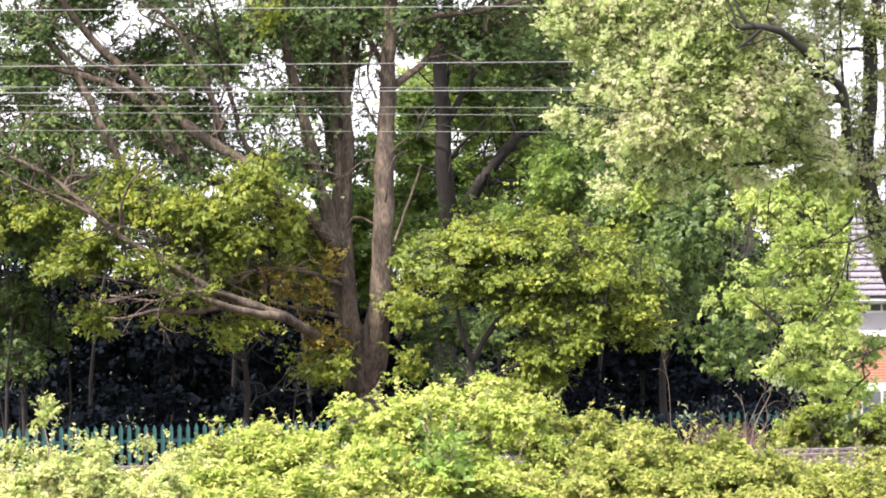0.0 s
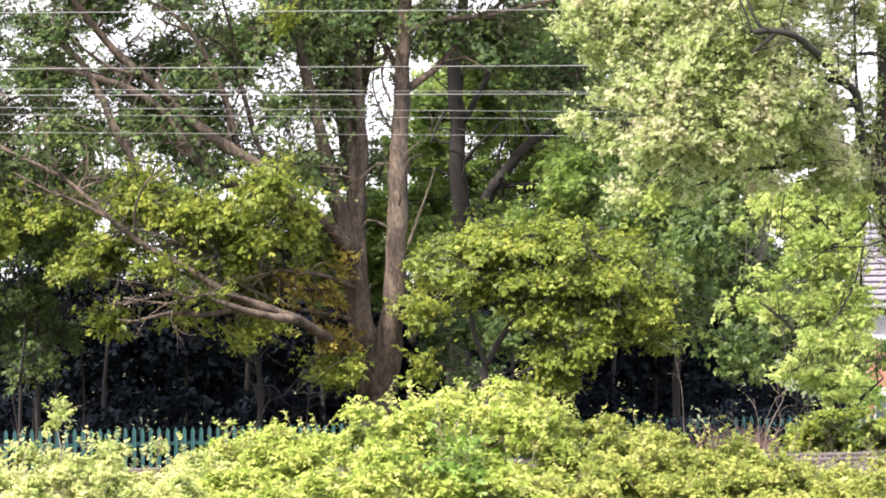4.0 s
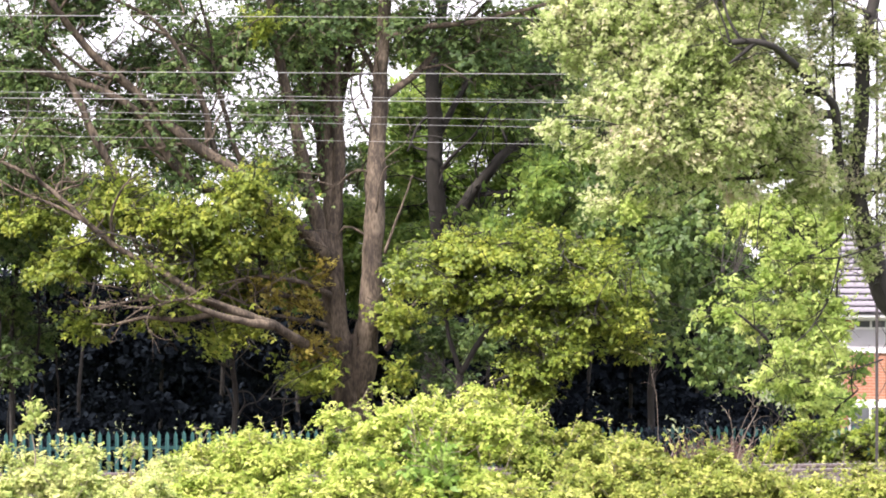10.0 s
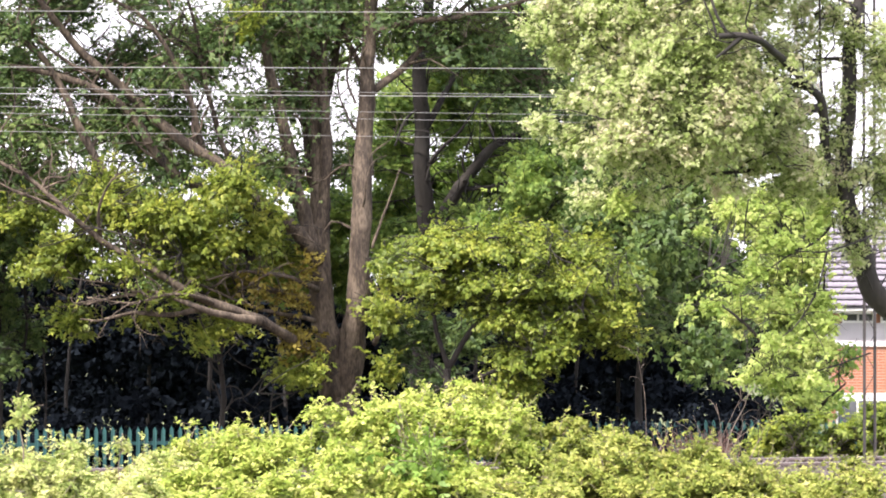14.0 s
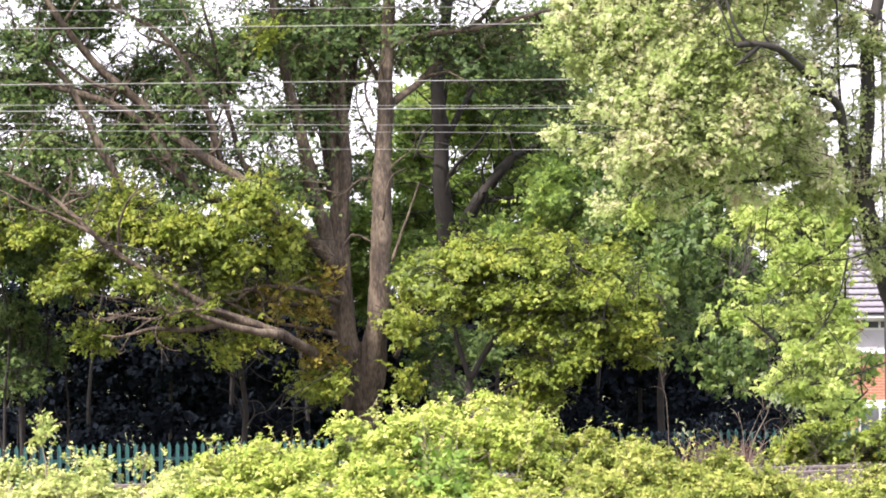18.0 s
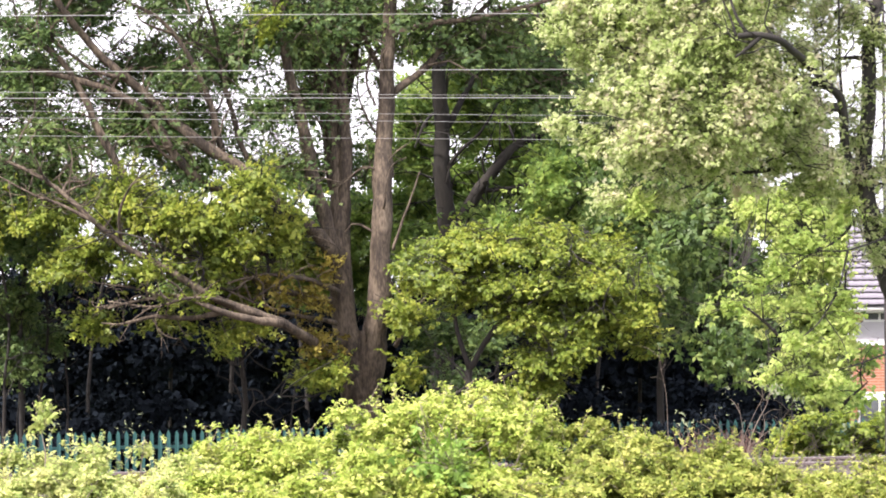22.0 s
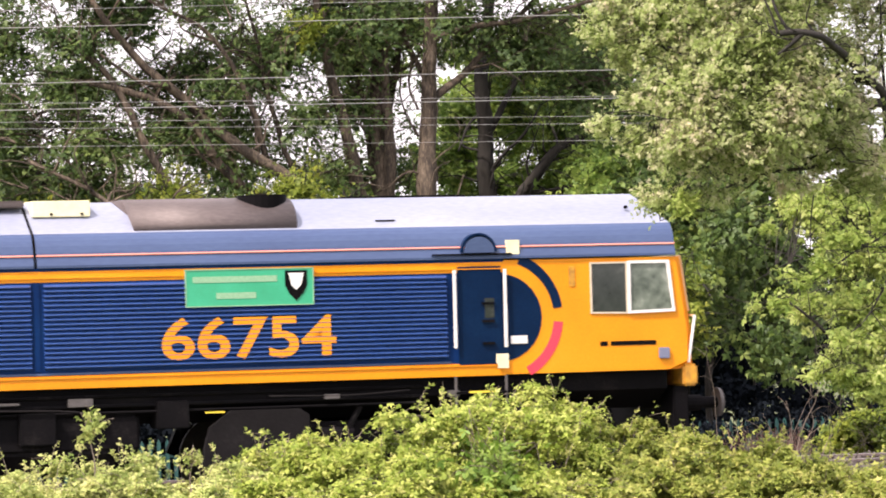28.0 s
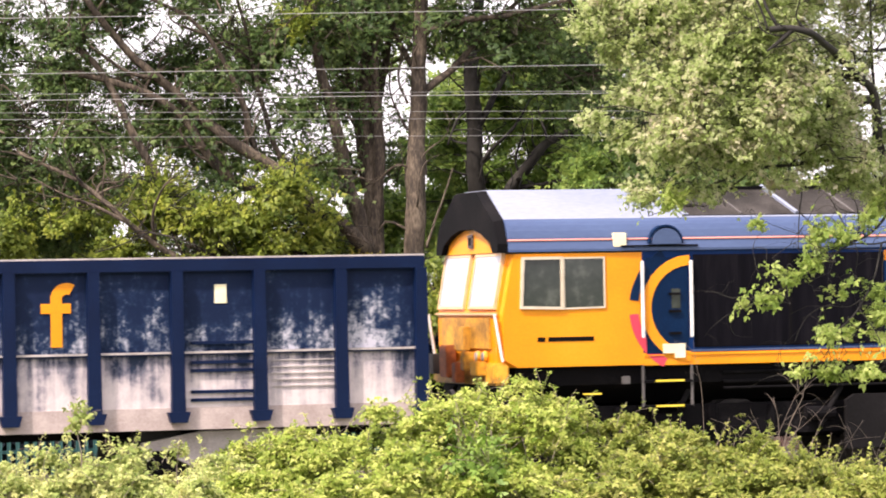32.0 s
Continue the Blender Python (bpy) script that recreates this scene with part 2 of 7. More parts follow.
def sprays(rng, blobs, per, bough, each=8, hollow=0.45, ragged=0.1):
    """Centres of leaf sprays in a set of ellipsoids (x, y, z, rx, ry, rz). The sprays sit on flattened boughs with gaps between,
    thicker towards the outside. per: sprays a cubic metre; bough: half width of a bough."""
    out = []
    for x, y, z, rx, ry, rz in blobs:
        n = max(2, int(per * 4.19 * rx * ry * rz / each))
        d = rng.normal(size=(n, 3))
        d /= np.linalg.norm(d, axis=1)[:, None]
        r = rng.random(n) ** hollow * (1 + ragged * rng.normal(size=n))
        c = d * r[:, None] * np.array([rx, ry, rz])
        k = bough * rng.uniform(0.5, 1.4, size=(n, 1, 1))
        q = rng.normal(size=(n, each, 3)) * np.array([0.6, 0.6, 0.2]) * k
        q[:, :, 2] -= 0.35 * (q[:, :, 0] ** 2 + q[:, :, 1] ** 2) / k[:, :, 0]
        out.append((np.array([x, y, z]) + c[:, None] + q).reshape(-1, 3))
    return np.concatenate(out)


def leaf_data(name, v, loops, per_leaf, corners, material):
    me = bpy.data.meshes.new(name)
    me.vertices.add(len(v) * per_leaf)
    me.vertices.foreach_set("co", v.reshape(-1))
    me.loops.add(len(loops))
    me.loops.foreach_set("vertex_index", loops.astype(np.int32))
    me.polygons.add(len(v) * 2)
    me.polygons.foreach_set("loop_start", np.arange(len(v) * 2, dtype=np.int32) * corners)
    me.materials.append(material)
    me.update(calc_edges=True)
    return me


def leaf_mesh(name, rng, centres, count, spread, size, material, droop=0.25, wide=0.62, upward=0.9, plain=False):
    """Leaves round each centre: pointed, folded along the midrib, each one free of the rest."""
    n = len(centres) * count
    axis = rng.normal(size=(len(centres), 3)) * np.array([1, 1, 0.45]) + np.array([0, 0, -droop])
    axis /= np.linalg.norm(axis, axis=1)[:, None]
    c = np.repeat(centres, count, 0)
    along = rng.uniform(-1.2, 1.2, size=(n, 1))
    c = c + np.repeat(axis, count, 0) * along * spread + rng.normal(size=(n, 3)) * spread * np.array([0.45, 0.45, 0.35])
    d = np.repeat(axis, count, 0) * 0.6 + rng.normal(size=(n, 3)) * 0.75 + np.array([0, 0, -droop])
    d /= np.linalg.norm(d, axis=1)[:, None]
    up = rng.normal(size=(n, 3)) * 0.55 + np.array([-0.1, -0.35, upward])
    side = np.cross(d, up)
    side /= np.linalg.norm(side, axis=1)[:, None] + 1e-9
    nor = np.cross(side, d)
    s = size * rng.uniform(0.45, 1.4, size=(n, 1))
    w = s * wide * 0.5
    if plain:
        v = np.empty((n, 4, 3))
        v[:, 0] = c
        v[:, 1] = c + d * s * rng.uniform(0.3, 0.55, size=(n, 1)) + side * w + nor * s * 0.1
        v[:, 2] = c + d * s - nor * s * 0.1
        v[:, 3] = c + d * s * rng.uniform(0.3, 0.55, size=(n, 1)) - side * w + nor * s * 0.1
        k = np.arange(n)[:, None] * 4
        loops, per_leaf, corners = np.stack([k + np.array([0, 1, 2]), k + np.array([0, 2, 3])], 1).reshape(-1), 4, 3
        return leaf_data(name, v, loops, per_leaf, corners, material)
    jag = rng.uniform(0.75, 1.2, size=(n, 1))
    v = np.empty((n, 8, 3))
    v[:, 0] = c
    for k, (t, e, h) in enumerate(((0.22, 0.95, 0.1), (0.42, 0.5, 0.05), (0.62, 0.85, 0.04))):
        v[:, 1 + k] = c + d * s * t * jag + side * w * e + nor * s * h
        v[:, 7 - k] = c + d * s * t / jag - side * w * e + nor * s * h
    v[:, 4] = c + d * s - nor * s * 0.14
    k = np.arange(n)[:, None] * 8
    loops = np.stack([k + np.array([0, 1, 2, 3, 4]), k + np.array([0, 4, 5, 6, 7])], 1).reshape(-1)
    return leaf_data(name, v, loops, 8, 5, material)


def leaf_cloud(name, rng, at, way, up, size, wide, material):
    """Leaves at the places at, pointing along way, faces towards up: three pointed lobes each, free of the rest."""
    n = len(at)
    d = way / (np.linalg.norm(way, axis=1)[:, None] + 1e-9)
    side = np.cross(d, up)
    side /= np.linalg.norm(side, axis=1)[:, None] + 1e-9
    nor = np.cross(side, d)
    s = size * rng.uniform(0.55, 1.4, size=(n, 1))
    v = np.empty((n, 10, 3))
    v[:, 0] = at
    for k, (turn, reach) in enumerate(((-0.95, 0.8), (0, 1.0), (0.95, 0.8))):
        turn = turn + rng.normal(size=(n, 1)) * 0.18
        e = d * np.cos(turn) + side * np.sin(turn)
        f = side * np.cos(turn) - d * np.sin(turn)
        q = s * reach * rng.uniform(0.75, 1.2, size=(n, 1))
        h = nor * q * rng.normal(size=(n, 1)) * 0.2
        v[:, 1 + k * 3] = at + e * q * 0.5 + f * q * wide * 0.5 + h
        v[:, 2 + k * 3] = at + e * q - nor * q * 0.15
        v[:, 3 + k * 3] = at + e * q * 0.5 - f * q * wide * 0.5 + h
    k = np.arange(n)[:, None] * 10
    loops = np.stack([k + np.array([0, 1, 2, 3]), k + np.array([0, 4, 5, 6]), k + np.array([0, 7, 8, 9])], 1).reshape(-1)
    me = bpy.data.meshes.new(name)
    me.vertices.add(n * 10)
    me.vertices.foreach_set("co", v.reshape(-1))
    me.loops.add(len(loops))
    me.loops.foreach_set("vertex_index", loops.astype(np.int32))
    me.polygons.add(n * 3)
    me.polygons.foreach_set("loop_start", np.arange(n * 3, dtype=np.int32) * 4)
    me.materials.append(material)
    me.update(calc_edges=True)
    return me


def canes(name, a, b, c, r0, r1, material):
    """Thin round branches, each one curved from a over b to c."""
    n = len(a)
    side = np.cross(c - a, np.array([0.31, 0.87, 0.4]))
    side /= np.linalg.norm(side, axis=1)[:, None] + 1e-9
    other = np.cross(c - a, side)
    other /= np.linalg.norm(other, axis=1)[:, None] + 1e-9
    rings = []
    for t in (0, 0.33, 0.67, 1):
        mid = a * (1 - t) ** 2 + b * 2 * t * (1 - t) + c * t * t
        r = np.reshape(r0 + (r1 - r0) * t, (-1, 1))
        rings.append(np.stack([mid + r * (side * math.cos(g) + other * math.sin(g)) for g in (0, 2.09, 4.19)], 1))
    v = np.stack(rings, 1).reshape(-1, 3)
    quads = [(i * 3 + k, i * 3 + (k + 1) % 3, i * 3 + 3 + (k + 1) % 3, i * 3 + 3 + k) for i in range(3) for k in range(3)]
    f = (np.arange(n)[:, None, None] * 12 + np.array(quads)[None]).reshape(-1, 4)
    return mesh_from(name, v.tolist(), f.tolist(), material, True)


def unit(a):
    return a / (np.linalg.norm(a, axis=-1, keepdims=True) + 1e-9)


class Tree:
    """A tree or bush built in place: stems, then masses of foliage, then leaves on branchlets that fill those masses."""

    def __init__(self, name, label, category, base, bark, seed, group=""):
        self.rng, self.bark, self.off = np.random.default_rng(seed), bark, Vector(base)
        self.ob = thing(name, label, category, group, at=Matrix.Translation(base))
        self.roots, self.blobs, self.lines = [], [], []

    def stem(self, kind, r0, r1, *points):
        pts = [Vector(q) - self.off for q in points]
        limb(kind, pts, r0, r1, self.bark, self.ob)
        line = smooth_path(pts, 4)
        self.lines.append((line, r0, r1))
        self.roots += line[1:]

    def mass(self, *blobs):
        self.blobs += blobs

    def branch_out(self, count, reach, thick, rise=0.35):
        """Crooked side branches along the stems, thinner towards their ends."""
        rng, v, f = self.rng, [], []
        size = [sum((p - q).length for p, q in zip(line, line[1:])) for line, _, _ in self.lines]
        for _ in range(count):
            line, r0, r1 = self.lines[rng.choice(len(self.lines), p=np.array(size) / sum(size))]
            i = int(rng.integers(len(line) // 3, len(line)))
            a, along = line[i], (line[min(i + 1, len(line) - 1)] - line[i - 1]).normalized()
            out = Vector((rng.normal(), rng.normal() * 0.7, rng.normal() * 0.6 + rise)).normalized()
            d = (along * 0.6 + out).normalized()
            n = int(rng.integers(3, 6))
            pts = [a]
            for _ in range(n):
                pts.append(pts[-1] + d * reach / n * rng.uniform(0.5, 1.4))
                d = (d + 0.45 * Vector(rng.normal(size=3)) + Vector((0, 0, 0.08))).normalized()
            r = min(thick * rng.uniform(0.5, 1.2), 0.75 * (r0 + (r1 - r0) * i / len(line)))
            pts = smooth_path(pts, 3)
            tube(v, f, pts, r, r * 0.25, 5, 0.1)
            self.roots += pts[2:]
            for _ in range(2):
                k = int(rng.integers(len(pts) // 3, len(pts)))
                e = pts[k] + Vector(rng.normal(size=3) * np.array([1, 0.8, 0.7])) * reach * 0.25
                m = (pts[k] + e) / 2 + Vector((0, 0, 0.06 * reach))
                tube(v, f, [pts[k], m, e], r * 0.4, r * 0.12, 4, 0)
                self.roots.append(e)
        tagged(part("branchwork", mesh_from("branchwork", v, f, self.bark, True), self.bark, self.ob), kind="stuff")

    def leaves(self, material, total, size, each=40, length=0.8, fan=0.3, sag=0.35, droop=0.25, wide=0.48, hollow=0.5, ragged=0.12, rise=0.0, face=(-0.12, -0.3, 0.9), loose=0.35, twig=0.009, reach=1.7, carve=None, name="crown", facing=0.0, clump=None):
        rng = self.rng
        blobs = np.array(self.blobs)
        share = np.prod(blobs[:, 3:], axis=1) ** 0.85
        which = rng.choice(len(blobs), size=total // each, p=share / share.sum())
        b = blobs[which]
        d = unit(rng.normal(size=(len(b), 3)) - np.array([0, facing, 0]))
        r = rng.random(len(b)) ** hollow * (1 + ragged * np.clip(rng.normal(size=len(b)), -2, 1.5))
        tip = b[:, :3] + d * r[:, None] * b[:, 3:] - np.array(self.off)
        if carve:
            keep = np.array([noise.noise(Vector(p) * carve[0] + self.off) > carve[1] for p in tip])
            tip, d = tip[keep], d[keep]
        m = len(tip)
        if clump:
            # domes of branchlets that fall outwards from a shared shoot
            wide_, tall, per = clump
            m = m // per * per
            turn = rng.uniform(0, 2 * math.pi, m)
            far = np.sqrt(rng.random(m))
            big = np.repeat(rng.uniform(0.6, 1.35, m // per), per)
            ray = np.stack([np.cos(turn), np.sin(turn), np.zeros(m)], axis=1)
            tip = np.repeat(tip[:m // per], per, axis=0) + ray * (far * big * wide_)[:, None]
            tip[:, 2] += tall * big * (0.25 - far ** 2)
            d = unit(0.35 * np.repeat(d[:m // per], per, axis=0) + ray * far[:, None] + np.array([0, 0, 0.35]))
        out = unit(d * np.array([1, 1, 0.55]) + rng.normal(size=(m, 3)) * np.array([0.45, 0.45, 0.25]) + np.array([0, 0, rise]))
        long = length * rng.uniform(0.55, 1.4, size=(m, 1))
        start = tip - out * long + np.array([0, 0, 1]) * sag * long
        top = unit(np.array(face) + 0.35 * d + rng.normal(size=(m, 3)) * loose)
        side = unit(np.cross(out, top))
        # leaves along each branchlet
        t = np.sqrt(rng.uniform(0.02, 1.0, size=(m, each, 1)))
        u = rng.normal(size=(m, each, 1)) * fan * (1.15 - 0.75 * t)
        at = start[:, None] + out[:, None] * long[:, None] * t + side[:, None] * long[:, None] * u
        at[..., 2] -= (sag * long * t[..., 0] ** 2)
        at += rng.normal(size=at.shape) * 0.35 * size
        way = out[:, None] * 0.7 + side[:, None] * np.sign(u) * 0.6 + rng.normal(size=at.shape) * 0.45 + np.array([0, 0, -droop])
        up = top[:, None] + rng.normal(size=at.shape) * 0.33
        tagged(part(name, leaf_cloud(name, rng, at.reshape(-1, 3), way.reshape(-1, 3), up.reshape(-1, 3), size, wide, material), material, self.ob), kind="stuff")
        if twig:
            end = start + out * long
            end[:, 2] -= sag * long[:, 0]
            a, bb, c = [start], [start + out * long * 0.5], [end]
            ra, rb = [np.full(m, twig)], [np.full(m, twig * 0.35)]
            if self.roots:
                roots = np.array([tuple(q) for q in self.roots])
                pick = np.arange(0, m, max(1, m // 700))
                near = np.array([np.argmin(((roots - q) ** 2).sum(1) * rng.uniform(0.8, 1.6, len(roots))) for q in start[pick]])
                gap = np.linalg.norm(roots[near] - start[pick], axis=1)
                seen = {}
                keep = np.zeros(len(pick), bool)
                for k, q in enumerate(near):
                    seen[q] = seen.get(q, 0) + 1
                    keep[k] = gap[k] < reach and seen[q] <= 3
                pick, near, gap = pick[keep], near[keep], gap[keep]
                a.append(roots[near]), c.append(start[pick])
                bb.append((roots[near] + start[pick]) / 2 + rng.normal(size=(len(pick), 3)) * 0.13 * gap[:, None] + np.array([0, 0, 0.06]))
                ra.append(twig * (1.2 + 0.7 * gap)), rb.append(np.full(len(pick), twig))
            tagged(part("twig_spray", canes("twig_spray", np.concatenate(a), np.concatenate(bb), np.concatenate(c), np.concatenate(ra), np.concatenate(rb), self.bark), self.bark, self.ob), kind="stuff")
        return self.ob


# ---- the line: tracks, ground, fence ----
YAW = 17.5  # the tracks run away to the right by this angle
ALONG = Vector((math.cos(radians(YAW)), math.sin(radians(YAW)), 0))
ACROSS = Vector((-math.sin(radians(YAW)), math.cos(radians(YAW)), 0))
SIDE = Vector((0, 46, 0))  # foot of the near side of the passing train
RAIL_Z = -0.2
LINE = Matrix.Translation(SIDE + ACROSS * 1.32 + Vector((0, 0, RAIL_Z))) @ pose(0, 0, 0, 0, 0, YAW)  # x along the near track, y away from the camera
FAR_TRACK = 5.6


def level(n):
    """Height of the land n metres beyond the near track's middle."""
    rows = [(-400, 3.0), (-60, 1.0), (-44, 0.7), (-34, 0.2), (-24, -0.4), (-8, -0.9), (-3.2, -0.75), (-1.9, -0.42), (7.6, -0.36), (8.6, -0.8), (12, -1.3), (19, -2.0), (40, -2.1), (400, -1.5), (3000, 0)]
    for (a, za), (b, zb) in zip(rows, rows[1:]):
        if n <= b:
            return za + (zb - za) * (n - a) / (b - a)
    return 0.0


def ground():
    ns = [-400, -200, -100, -60, -52, -44, -39, -34, -29, -24, -18, -13, -8, -5, -3.2, -1.9, 7.6, 8.6, 10, 12, 15, 19, 24, 30, 40, 60, 100, 200, 400, 1000, 3000]
    xs = [-3000, -1000, -400, -200, -120] + [x * 4 for x in range(-22, 23)] + [120, 200, 400, 1000, 3000]
    v, f = [], []
    for n in ns:
        for x in xs:
            p = LINE @ Vector((x, n, 0))
            bump = 0.12 * noise.noise(Vector((x * 0.3, n * 0.3, 0))) if not -5 < n < 9 else 0
            v.append((p.x, p.y, level(n) + bump))
    w = len(xs)
    for i in range(len(ns) - 1):
        for j in range(w - 1):
            f.append((i * w + j, i * w + j + 1, (i + 1) * w + j + 1, (i + 1) * w + j))
    me = mesh_from("ground", v, f, [GRASSY, SOIL], True)
    for i in range(len(ns) - 1):
        if 7.6 <= ns[i] < 30:
            for j in range(w - 1):
                me.polygons[i * (w - 1) + j].material_index = 1
    tagged(new("ground", me), "rough grassy lineside soil with leaf litter under the trees", "ground", kind="structure")


ground()


def ballast():
    ob = tagged(new("ballast_bed"), "grey and mauve crushed stone under both tracks", "ballast", kind="structure")
    ob.matrix_basis = LINE
    bm = bmesh.new()
    prism(bm, [(-3.3, -0.75), (-1.9, -0.09), (FAR_TRACK + 1.9, -0.07), (FAR_TRACK + 3.2, -0.75)], -120, 60)
    bmesh.ops.transform(bm, matrix=pose(0, 0, 0, 0, 0, -90) @ Matrix.Diagonal((-1, 1, 1, 1)), verts=bm.verts)
    bmesh.ops.recalc_face_normals(bm, faces=bm.faces)
    part("bed", bm, STONE, ob)
    rng = np.random.default_rng(3)
    n = 12000
    c = np.stack([rng.uniform(-9, 14, n), rng.uniform(-2.6, FAR_TRACK + 2.5, n), np.zeros(n)], 1)
    c[:, 2] = -0.09 + 0.02 * (c[:, 1] + 1.9) / 9.4 + rng.normal(size=n) * 0.015 - np.clip(-1.9 - c[:, 1], 0, 9) * 0.4 - np.clip(c[:, 1] - FAR_TRACK - 1.9, 0, 9) * 0.45 + 0.01
    d = np.array([[1, 0, 0], [-1, 0, 0], [0, 1, 0], [0, -1, 0], [0, 0, 1], [0, 0, -1]], float)
    v = c[:, None] + (d[None] * rng.uniform(0.02, 0.045, (n, 1, 1)) + rng.normal(size=(n, 6, 3)) * 0.007)
    t = np.array([[0, 2, 4], [2, 1, 4], [1, 3, 4], [3, 0, 4]])
    f = (np.arange(n)[:, None, None] * 6 + t).reshape(-1, 3)
    tagged(part("stones", mesh_from("stones", v.reshape(-1, 3).tolist(), f.tolist(), STONE), STONE, ob), kind="stuff")


ballast()


def track(name, n, z, label):
    ob = thing(name, label, "railway track", "tracks", "structure", LINE @ Matrix.Translation((0, n, z)))
    profile = [(-0.07, -0.159), (0.07, -0.159), (0.07, -0.148), (0.012, -0.125), (0.012, -0.045), (0.036, -0.035), (0.036, -0.004), (0.03, 0.0), (-0.03, 0.0), (-0.036, -0.004), (-0.036, -0.035), (-0.012, -0.045), (-0.012, -0.125), (-0.07, -0.148)]
    for side in (-0.7525, 0.7525):
        bm = bmesh.new()
        prism(bm, profile, -120, 60)
        bmesh.ops.transform(bm, matrix=pose(0, side, 0) @ pose(0, 0, 0, 0, 0, -90) @ Matrix.Diagonal((-1, 1, 1, 1)), verts=bm.verts)
        bmesh.ops.recalc_face_normals(bm, faces=bm.faces)
        r = part("rail", bm, RAIL_SIDE, ob)
        part("running_surface", boxed(-120, 60, side - 0.028, side + 0.028, -0.002, 0.003), RAIL_TOP, r, "polished steel rail head")
    first = None
    for i in range(60):
        x = -16 + i * 0.65
        if first is None:
            first = boxed(-0.13, 0.13, -1.25, 1.25, -0.36, -0.17, bevel=0.02)
            me = bpy.data.meshes.new("sleeper")
            first.to_mesh(me)
            first.free()
            me.materials.append(SLEEPER)
        s = new("sleeper", me)
        s.parent, s.location = ob, (x, 0, 0)


track("railway_track", 0, 0, "rusty steel rails on concrete sleepers, track nearest the bushes")
track("railway_track", FAR_TRACK, 0.0, "rusty steel rails on concrete sleepers, track nearest the fence")


def palisade_fence():
    n0, pitch, top = 19.6, 0.155, -0.1
    zb = level(n0) - 0.05
    ob = thing("palisade_fence", "dark green steel palisade fence with pointed pales, along the lineside", "fence", at=LINE @ Matrix.Translation((-22, n0, -RAIL_Z)))
    length = 40
    bm = bmesh.new()
    prism(bm, [(-0.034, zb), (0.034, zb), (0.034, top - 0.07), (0.0, top), (-0.034, top - 0.07)], -0.012, 0)
    for v in bm.verts:
        v.co.y += 0.012 * (1 - abs(v.co.x) / 0.034)
    pale = bpy.data.meshes.new("pale")
    bm.to_mesh(pale)
    bm.free()
    pale.materials.append(FENCE_GREEN)
    rng = random.Random(4)
    for i in range(int(length / pitch)):
        p = new("pale", pale)
        p.parent = ob
        p.matrix_basis = pose(i * pitch, -0.04, rng.uniform(-0.012, 0.012), 0, rng.uniform(-0.6, 0.6), 0)
    for z in (top - 0.3, zb + 0.35):
        for k in range(14):
            part("fence_rail", boxed(k * 2.75, k * 2.75 + 2.73, -0.02, 0.02, z - 0.03, z + 0.03), FENCE_GREEN, ob)
    for k in range(15):
        part("post", boxed(k * 2.75 - 0.04, k * 2.75 + 0.04, 0.0, 0.09, zb, top - 0.12, bevel=0.006), FENCE_GREEN, ob)


palisade_fence()


# ---- overhead line ----
def wire(name, a, b, sag, r, label):
    v, f = [], []
    a, b = Vector(a), Vector(b)
    d = b - a
    pts = [a + d * t - Vector((0, 0, sag * 4 * t * (1 - t))) for t in [i / 24 for i in range(25)]]
    o = pts[0].copy()
    tube(v, f, [q - o for q in pts], r, r, 6, 0)
    ob = tagged(new(name, mesh_from(name, v, f, WIRE, True)), label, "overhead wire", "overhead line wires")
    ob.location = o


for z0, z1, a, b, n, r, name, label in [
    (5.479, 6.594, -30, 20, 1.32, 0.0028, "messenger_wire", "thin pale grey metal wire of the overhead line"),
    (5.308, 6.329, -30, 20, 1.32, 0.0045, "messenger_wire", "thin pale grey metal wire of the overhead line"),
    (4.724, 5.516, -30, 20, 1.32, 0.0045, "contact_wire", "thin pale grey metal wire of the overhead line"),
    (4.533, 5.062, -30, 20, 1.5, 0.0045, "feeder_wire", "thin pale grey metal wire of the overhead line"),
    (5.077, 5.275, -30, 20, 6.92, 0.0028, "messenger_wire", "thin pale grey metal wire of the overhead line"),
    (4.908, 4.928, -30, 20, 6.92, 0.0028, "messenger_wire", "thin pale grey metal wire of the overhead line"),
    (4.868, 4.809, -30, 20, 7.2, 0.0028, "feeder_wire", "thin pale grey metal wire of the overhead line"),
    (4.587, 4.556, -30, 20, 6.92, 0.0028, "contact_wire", "thin pale grey metal wire of the overhead line"),
]:
    pa = SIDE + ACROSS * n + ALONG * a
    pb = SIDE + ACROSS * n + ALONG * b
    wire(name, (pa.x, pa.y, z0), (pb.x, pb.y, z1), 0.0, r, label)


# ---- trees behind the line ----
t = Tree("maple_tree", "broad old maple with grey-brown stems and dark green leaves", "tree", (-1.52, 70, -1.93), BARK, 11)
t.stem("trunk", 0.5, 0.12, (-1.45, 70, -1.99), (-1.45, 70, -0.9), (-1.5, 70, 0.21), (-1.52, 70, 0.7), (-1.53, 70, 1.13), (-1.53, 70.1, 1.61))
t.stem("limb", 0.11, 0.03, (-1.62, 69.9, 0.7), (-2.02, 69.2, 1.12), (-2.5, 68.5, 1.5), (-2.94, 68, 1.8), (-3.76, 67.7, 2.1), (-4.53, 67.5, 2.49), (-5.14, 67.4, 2.88), (-5.7, 67.3, 3.22), (-6.32, 67.3, 3.7), (-6.94, 67.4, 4.2), (-7.47, 67.5, 4.59), (-8.44, 67.8, 5.08))
